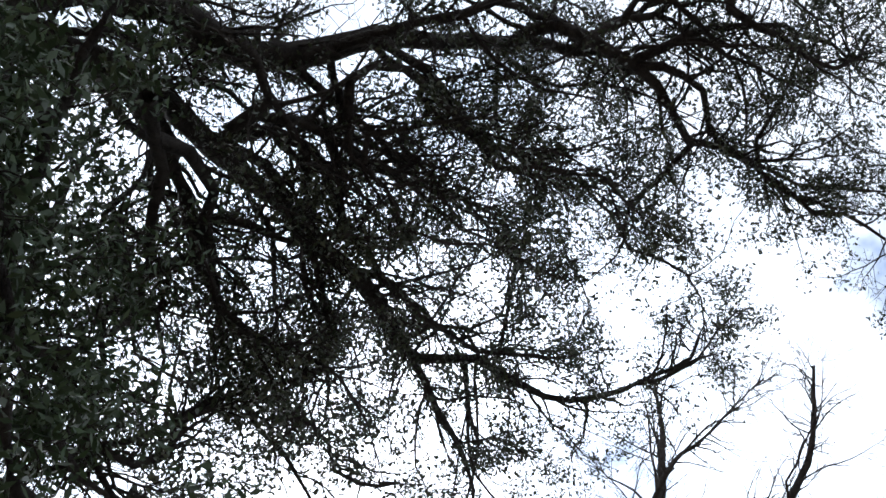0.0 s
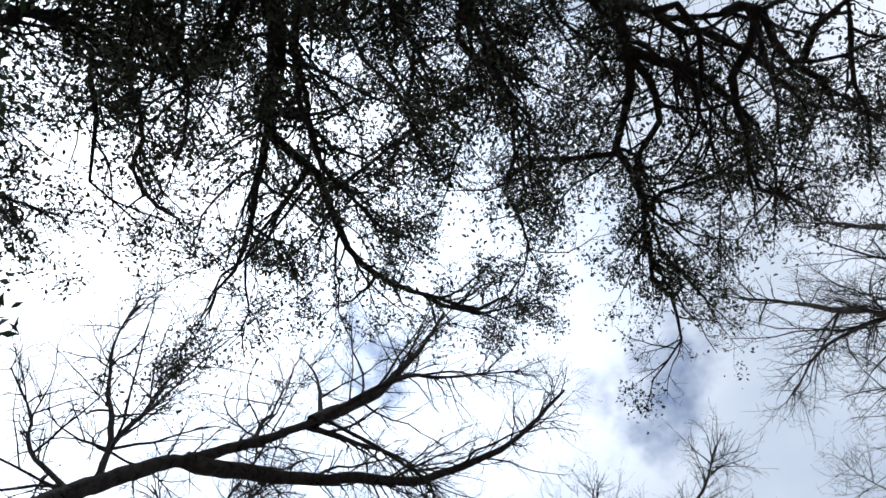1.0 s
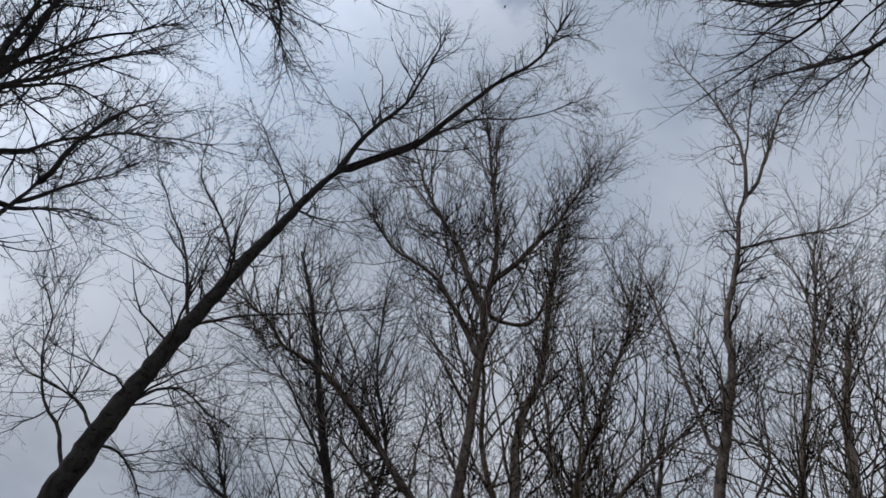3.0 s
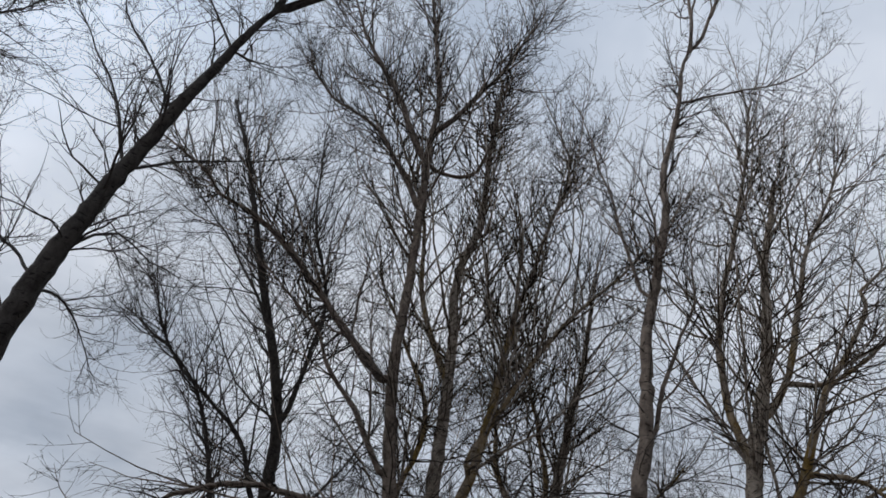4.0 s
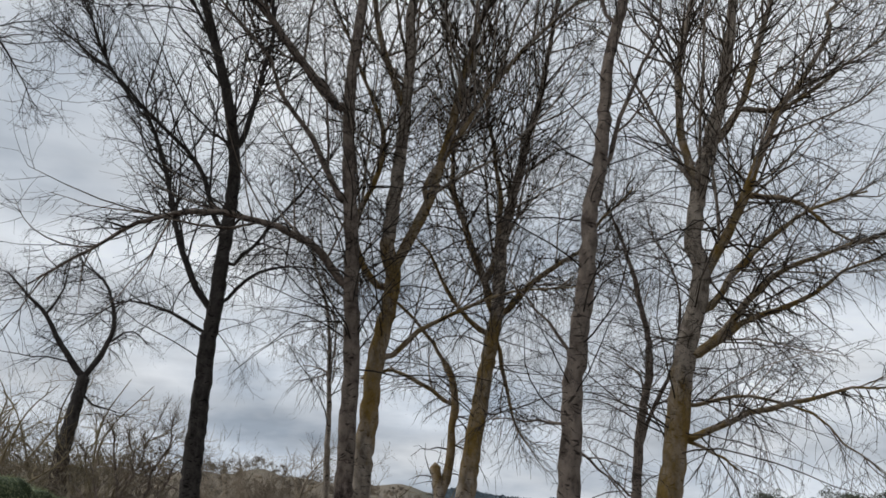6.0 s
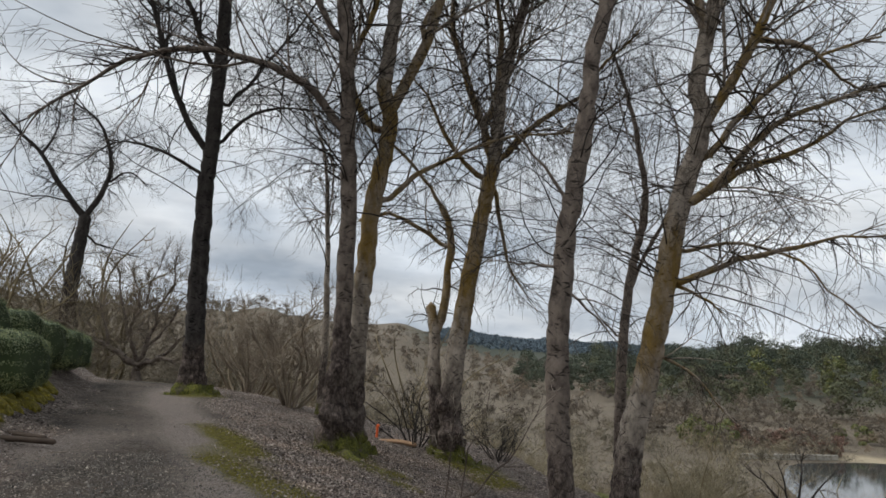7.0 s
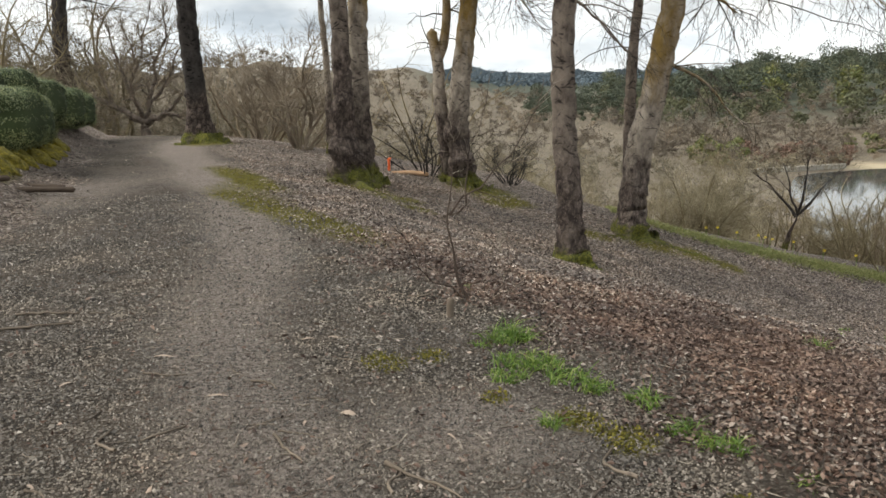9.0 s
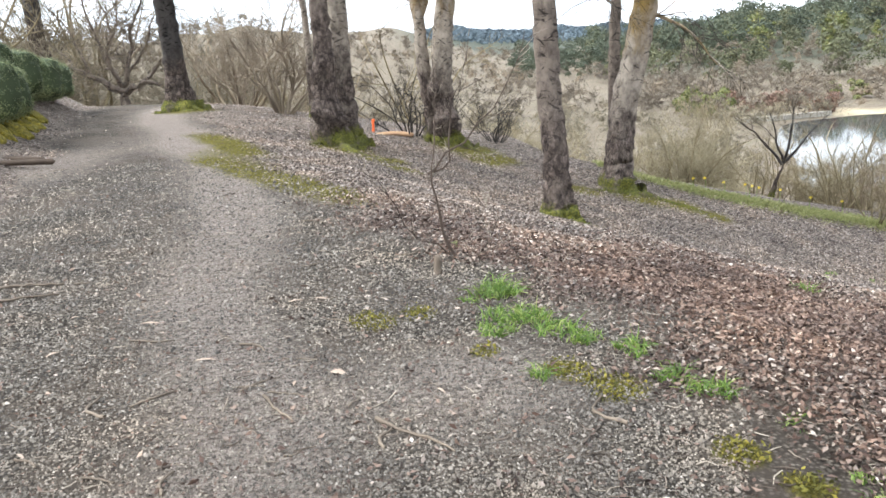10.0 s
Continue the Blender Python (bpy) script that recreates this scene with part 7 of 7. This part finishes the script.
def daffodils():
    rng = np.random.default_rng(98)
    for k in range(9):
        x = (5.3, 5.55, 5.9, 6.3, 6.45, 6.5, 7.0, 7.6, 8.4)[k] + rng.normal(0, 0.06)
        y = float(np.interp(x, *LIP)) + 0.25 + rng.normal(0, 0.15)
        h = rng.uniform(0.24, 0.32)
        root = tagged(new("daffodil"), "small yellow daffodil in the grass strip", "flower", "daffodils in the grass")
        root.location = (x, y, float(land(x, y)))
        stem = np.array([(0, 0, -0.03), (0.01, 0, h * 0.6), (0.03, 0, h)])
        part("stem", mesh_from("stem", *tubes(stem[None], np.full((1, 3), 0.005), 5), GRASS), root)
        a = np.arange(6) * np.pi / 3
        tip = np.stack([0.03 + 0.02 * np.ones(6), np.cos(a) * 0.036, h + np.sin(a) * 0.036], -1)
        lo = np.stack([0.035 * np.ones(6), np.cos(a - 0.4) * 0.025, h + np.sin(a - 0.4) * 0.025], -1)
        hi = np.stack([0.035 * np.ones(6), np.cos(a + 0.4) * 0.025, h + np.sin(a + 0.4) * 0.025], -1)
        mid = np.tile([0.03, 0, h], (6, 1))
        v = np.stack([mid, lo, tip, hi], 1).reshape(-1, 3)
        bloom = part("bloom", mesh_from("bloom", v, np.arange(24).reshape(-1, 4), PETAL, False), root, "yellow bloom")
        cup = np.array([(0.03, 0, h), (0.055, 0, h), (0.075, 0, h)])
        part("cup", mesh_from("cup", *tubes(cup[None], np.array([[0.012, 0.015, 0.02]]), 8), PETAL), bloom)
        root.rotation_euler = (0, 0, rng.uniform(3.5, 5.5))


moss_cushions()
daffodils()


def stick(pts, radius, label, mat=None, name="stick", base=None):
    """A lying stick, bent, with its knots."""
    radius = radius * (1.35 if radius < 0.008 else 1.0)
    c = curve(pts, 12)
    c = c + rng.normal(size=c.shape) * radius * 0.25
    c[:, 2] = land(c[:, 0], c[:, 1]) + radius * 0.8 + np.abs(rng.normal(size=12)) * radius * 0.6
    foot = c.mean(axis=0)
    me = stem_mesh(name, c - foot, np.linspace(radius, radius * 0.55, 12), 6, mat or DEADWOOD, rng, False, 0.12)
    ob = tagged(new(name, me), label, "stick", "fallen sticks")
    ob.location = foot
    return ob


def curl(x, y, length, turn, bend):
    a = radians(turn)
    d, s = np.array([math.cos(a), math.sin(a), 0]), np.array([-math.sin(a), math.cos(a), 0])
    o = np.array([x, y, 0])
    return [o - d * length / 2, o + s * bend * length, o + d * length / 2]


stick([(-0.3, 2.83, 0), (-0.2, 2.72, 0), (-0.08, 2.66, 0), (0.02, 2.56, 0)], 0.007, "bent brown twig on the gravel")
stick(curl(-0.24, 2.66, 0.16, 80, 0.2), 0.006, "bent brown twig on the gravel")
stick(curl(-1.48, 2.97, 0.24, 115, 0.28), 0.006, "curled pale twig on the gravel")
stick(curl(-1.3, 3.05, 0.22, 50, 0.05), 0.005, "thin brown twig on the gravel")
stick(curl(0.68, 2.82, 0.26, 100, 0.35), 0.006, "curled pale twig at the path's edge")
stick(curl(-1.0, 2.38, 0.16, 95, 0.2), 0.005, "curled pale twig on the gravel")
stick(curl(-2.75, 4.82, 0.42, 5, 0.04), 0.011, "straight brown stick on the gravel")
stick(curl(-2.7, 4.55, 0.5, 15, 0.06), 0.010, "straight brown stick on the gravel")
stick(curl(0.6, 4.85, 0.3, 60, 0.1), 0.010, "dark broken stick among dead leaves", TWIG_DARK)
stick(curl(1.8, 5.4, 0.8, -35, 0.05), 0.009, "long thin stick among dead leaves")
stick(curl(2.6, 4.6, 0.6, -25, 0.06), 0.008, "long thin stick among dead leaves")
stick(curl(1.5, 9.2, 1.0, 10, 0.1), 0.014, "fallen branch among dead leaves")
for k in range(46):
    x, y = scatter(rng, 1, 2.2, 15, -34, 6)
    x, y = float(x[0]), float(y[0])
    if zones(x, y)[0] > 0.7:
        stick(curl(x, y, rng.uniform(0.08, 0.3), rng.uniform(-60, 60), rng.normal(0, 0.12)), rng.uniform(0.0025, 0.006), "small dry twig on the gravel")
STAKE_WOOD = twig_material("stake_wood", (0.04, 0.029, 0.022), (0.12, 0.088, 0.066))
# two dark stakes lie at the left edge
for x, y, turn, n in ((-5.75, 10.1, 4, 1.15), (-5.85, 10.55, -14, 0.8), (-6.0, 9.6, 12, 0.5)):
    me = stem_mesh("stake", curve([(-n / 2, 0, 0), (0, 0.01, 0.005), (n / 2, 0, 0)], 10), np.full(10, 0.038), 10, STAKE_WOOD, rng, False, 0.05)
    ob = place("stake", me, x, y, "straight dark wooden stake lying at the path's edge", "stake", "stakes at the path's edge", radians(turn))
    ob.location.z += 0.05


def path_leaf(x, y, size, turn, wide=0.11):
    bm = bmesh.new()
    rows = []
    for i in range(7):
        f = i / 6
        w = math.sin(math.pi * min(max(f, 0.04), 0.97)) ** 0.8 * size * wide
        z = 0.006 * math.sin(f * 4) + 0.005
        rows.append([bm.verts.new((f * size - size / 2, s * w, z + abs(s) * 0.1 * w)) for s in (-1, 0, 1)])
    for a, b in zip(rows, rows[1:]):
        for k in range(2):
            bm.faces.new((a[k], b[k], b[k + 1], a[k + 1]))
    me = bpy.data.meshes.new("fallen_leaf"); bm.to_mesh(me); bm.free()
    me.materials.append(LEAF_DRY)
    place("fallen_leaf", me, x, y, "single dry pale leaf lying on the gravel", "leaf", "dry leaves on the path", radians(turn))


LEAF_DRY = twig_material("dry_leaf", (0.28, 0.2, 0.155), (0.46, 0.38, 0.3))
for x, y, s, turn in ((-1.19, 3.48, 0.11, 10), (-1.65, 4.0, 0.12, 5), (-0.9, 4.35, 0.1, 30), (-2.0, 3.6, 0.09, 60), (-0.75, 4.4, 0.1, -10), (-2.2, 2.9, 0.1, 35)):
    path_leaf(x, y, s, turn)
path_leaf(-0.52, 3.33, 0.085, -15, 0.3)
for k in range(16):
    x, y = scatter(rng, 1, 2.5, 16, -34, 4)
    if zones(x, y)[0][0] > 0.7:
        path_leaf(float(x[0]), float(y[0]), rng.uniform(0.035, 0.07), rng.uniform(0, 360))

# the bare sapling
t = start_tree((0.17, 5.16, float(land(0.17, 5.16))), 95, SHOOT_BROWN, SHOOT_PALE, d2=2.2, l2=0.4, l3=0.16, n3=2, n4=1, l4=0.1, up=0.5, low=0.4, flare=1.1, thin=0.0022)
limb(t, 0.0115, (0.02, 0, -0.3), (-0.13, 0, 0.14), (-0.22, 0, 0.51), (-0.2, 0, 0.87), (-0.2, 0.02, 1.22))
limb(t, 0.0075, (-0.2, 0, 0.6), (-0.12, -0.03, 0.63), (-0.1, -0.03, 0.91), (-0.07, -0.02, 1.18), (0.01, 0, 1.32))
limb(t, 0.0075, (-0.21, 0, 0.62), (-0.15, 0, 0.69), (0.08, 0.03, 0.85), (0.28, 0.05, 1.13), (0.45, 0.06, 1.43))
limb(t, 0.006, (0.02, 0, -0.15), (0.1, -0.03, 0.04), (0.17, -0.04, 0.13))
limb(t, 0.0075, (0.0, 0, -0.12), (-0.35, 0.06, 0.15), (-0.52, 0.1, 0.42), (-0.64, 0.12, 0.61))
limb(t, 0.006, (0.02, 0.02, -0.12), (0.2, 0.05, 0.27), (0.08, 0.05, 0.37))
limb(t, 0.007, (0.04, 0, -0.12), (0.31, -0.05, 0.03), (0.52, -0.1, -0.03), (0.6, -0.15, -0.16))
finish_tree(t, "sapling", "thin bare sapling with several stems at the path's edge", "sapling")

stub = stem_mesh("stump", curve([(0, 0, -0.05), (0, 0, 0.06), (0.006, 0, 0.11)], 6), np.array([0.028, 0.026, 0.025, 0.024, 0.023, 0.022]), 12, DEADWOOD, rng)
place("stump", stub, -0.04, 4.82, "small cut stump beside the bare sapling", "stump")

# the orange marker and the fresh-cut log beyond the poplars
log = stem_mesh("log", curve([(-0.42, 0, 0.03), (0, 0.05, 0.06), (0.42, 0, 0.035)], 10), np.full(10, 0.048), 12, CUT_WOOD, rng)
place("log", log, -1.0, 17.0, "pale fresh-cut log lying on the slope", "log", turn=-0.25)


def orange(nt, bsdf):
    nt.links.new(ramp_node(nt, noise_node(nt, coords(nt), 9), (0.3, (0.7, 0.1, 0.02)), (0.7, (0.85, 0.16, 0.03))), bsdf.inputs["Base Color"])
    bsdf.inputs["Roughness"].default_value = 0.6


ORANGE = material("orange_plastic", orange)
root = tagged(new("marker_post"), "short orange marker post on the slope", "marker")
root.location = (-1.5, 17.4, float(land(-1.5, 17.4)))
part("post", stem_mesh("post", curve([(0, 0, -0.1), (0.01, 0, 0.15), (0, 0, 0.24)], 6), np.full(6, 0.03), 10, ORANGE, rng, False, 0.02), root)
part("cap", stem_mesh("cap", curve([(0.0, 0, 0.24), (0.02, 0, 0.27), (0.05, 0.02, 0.28)], 5), np.array([0.03, 0.04, 0.04, 0.03, 0.015]), 10, ORANGE, rng, False, 0.02), root)
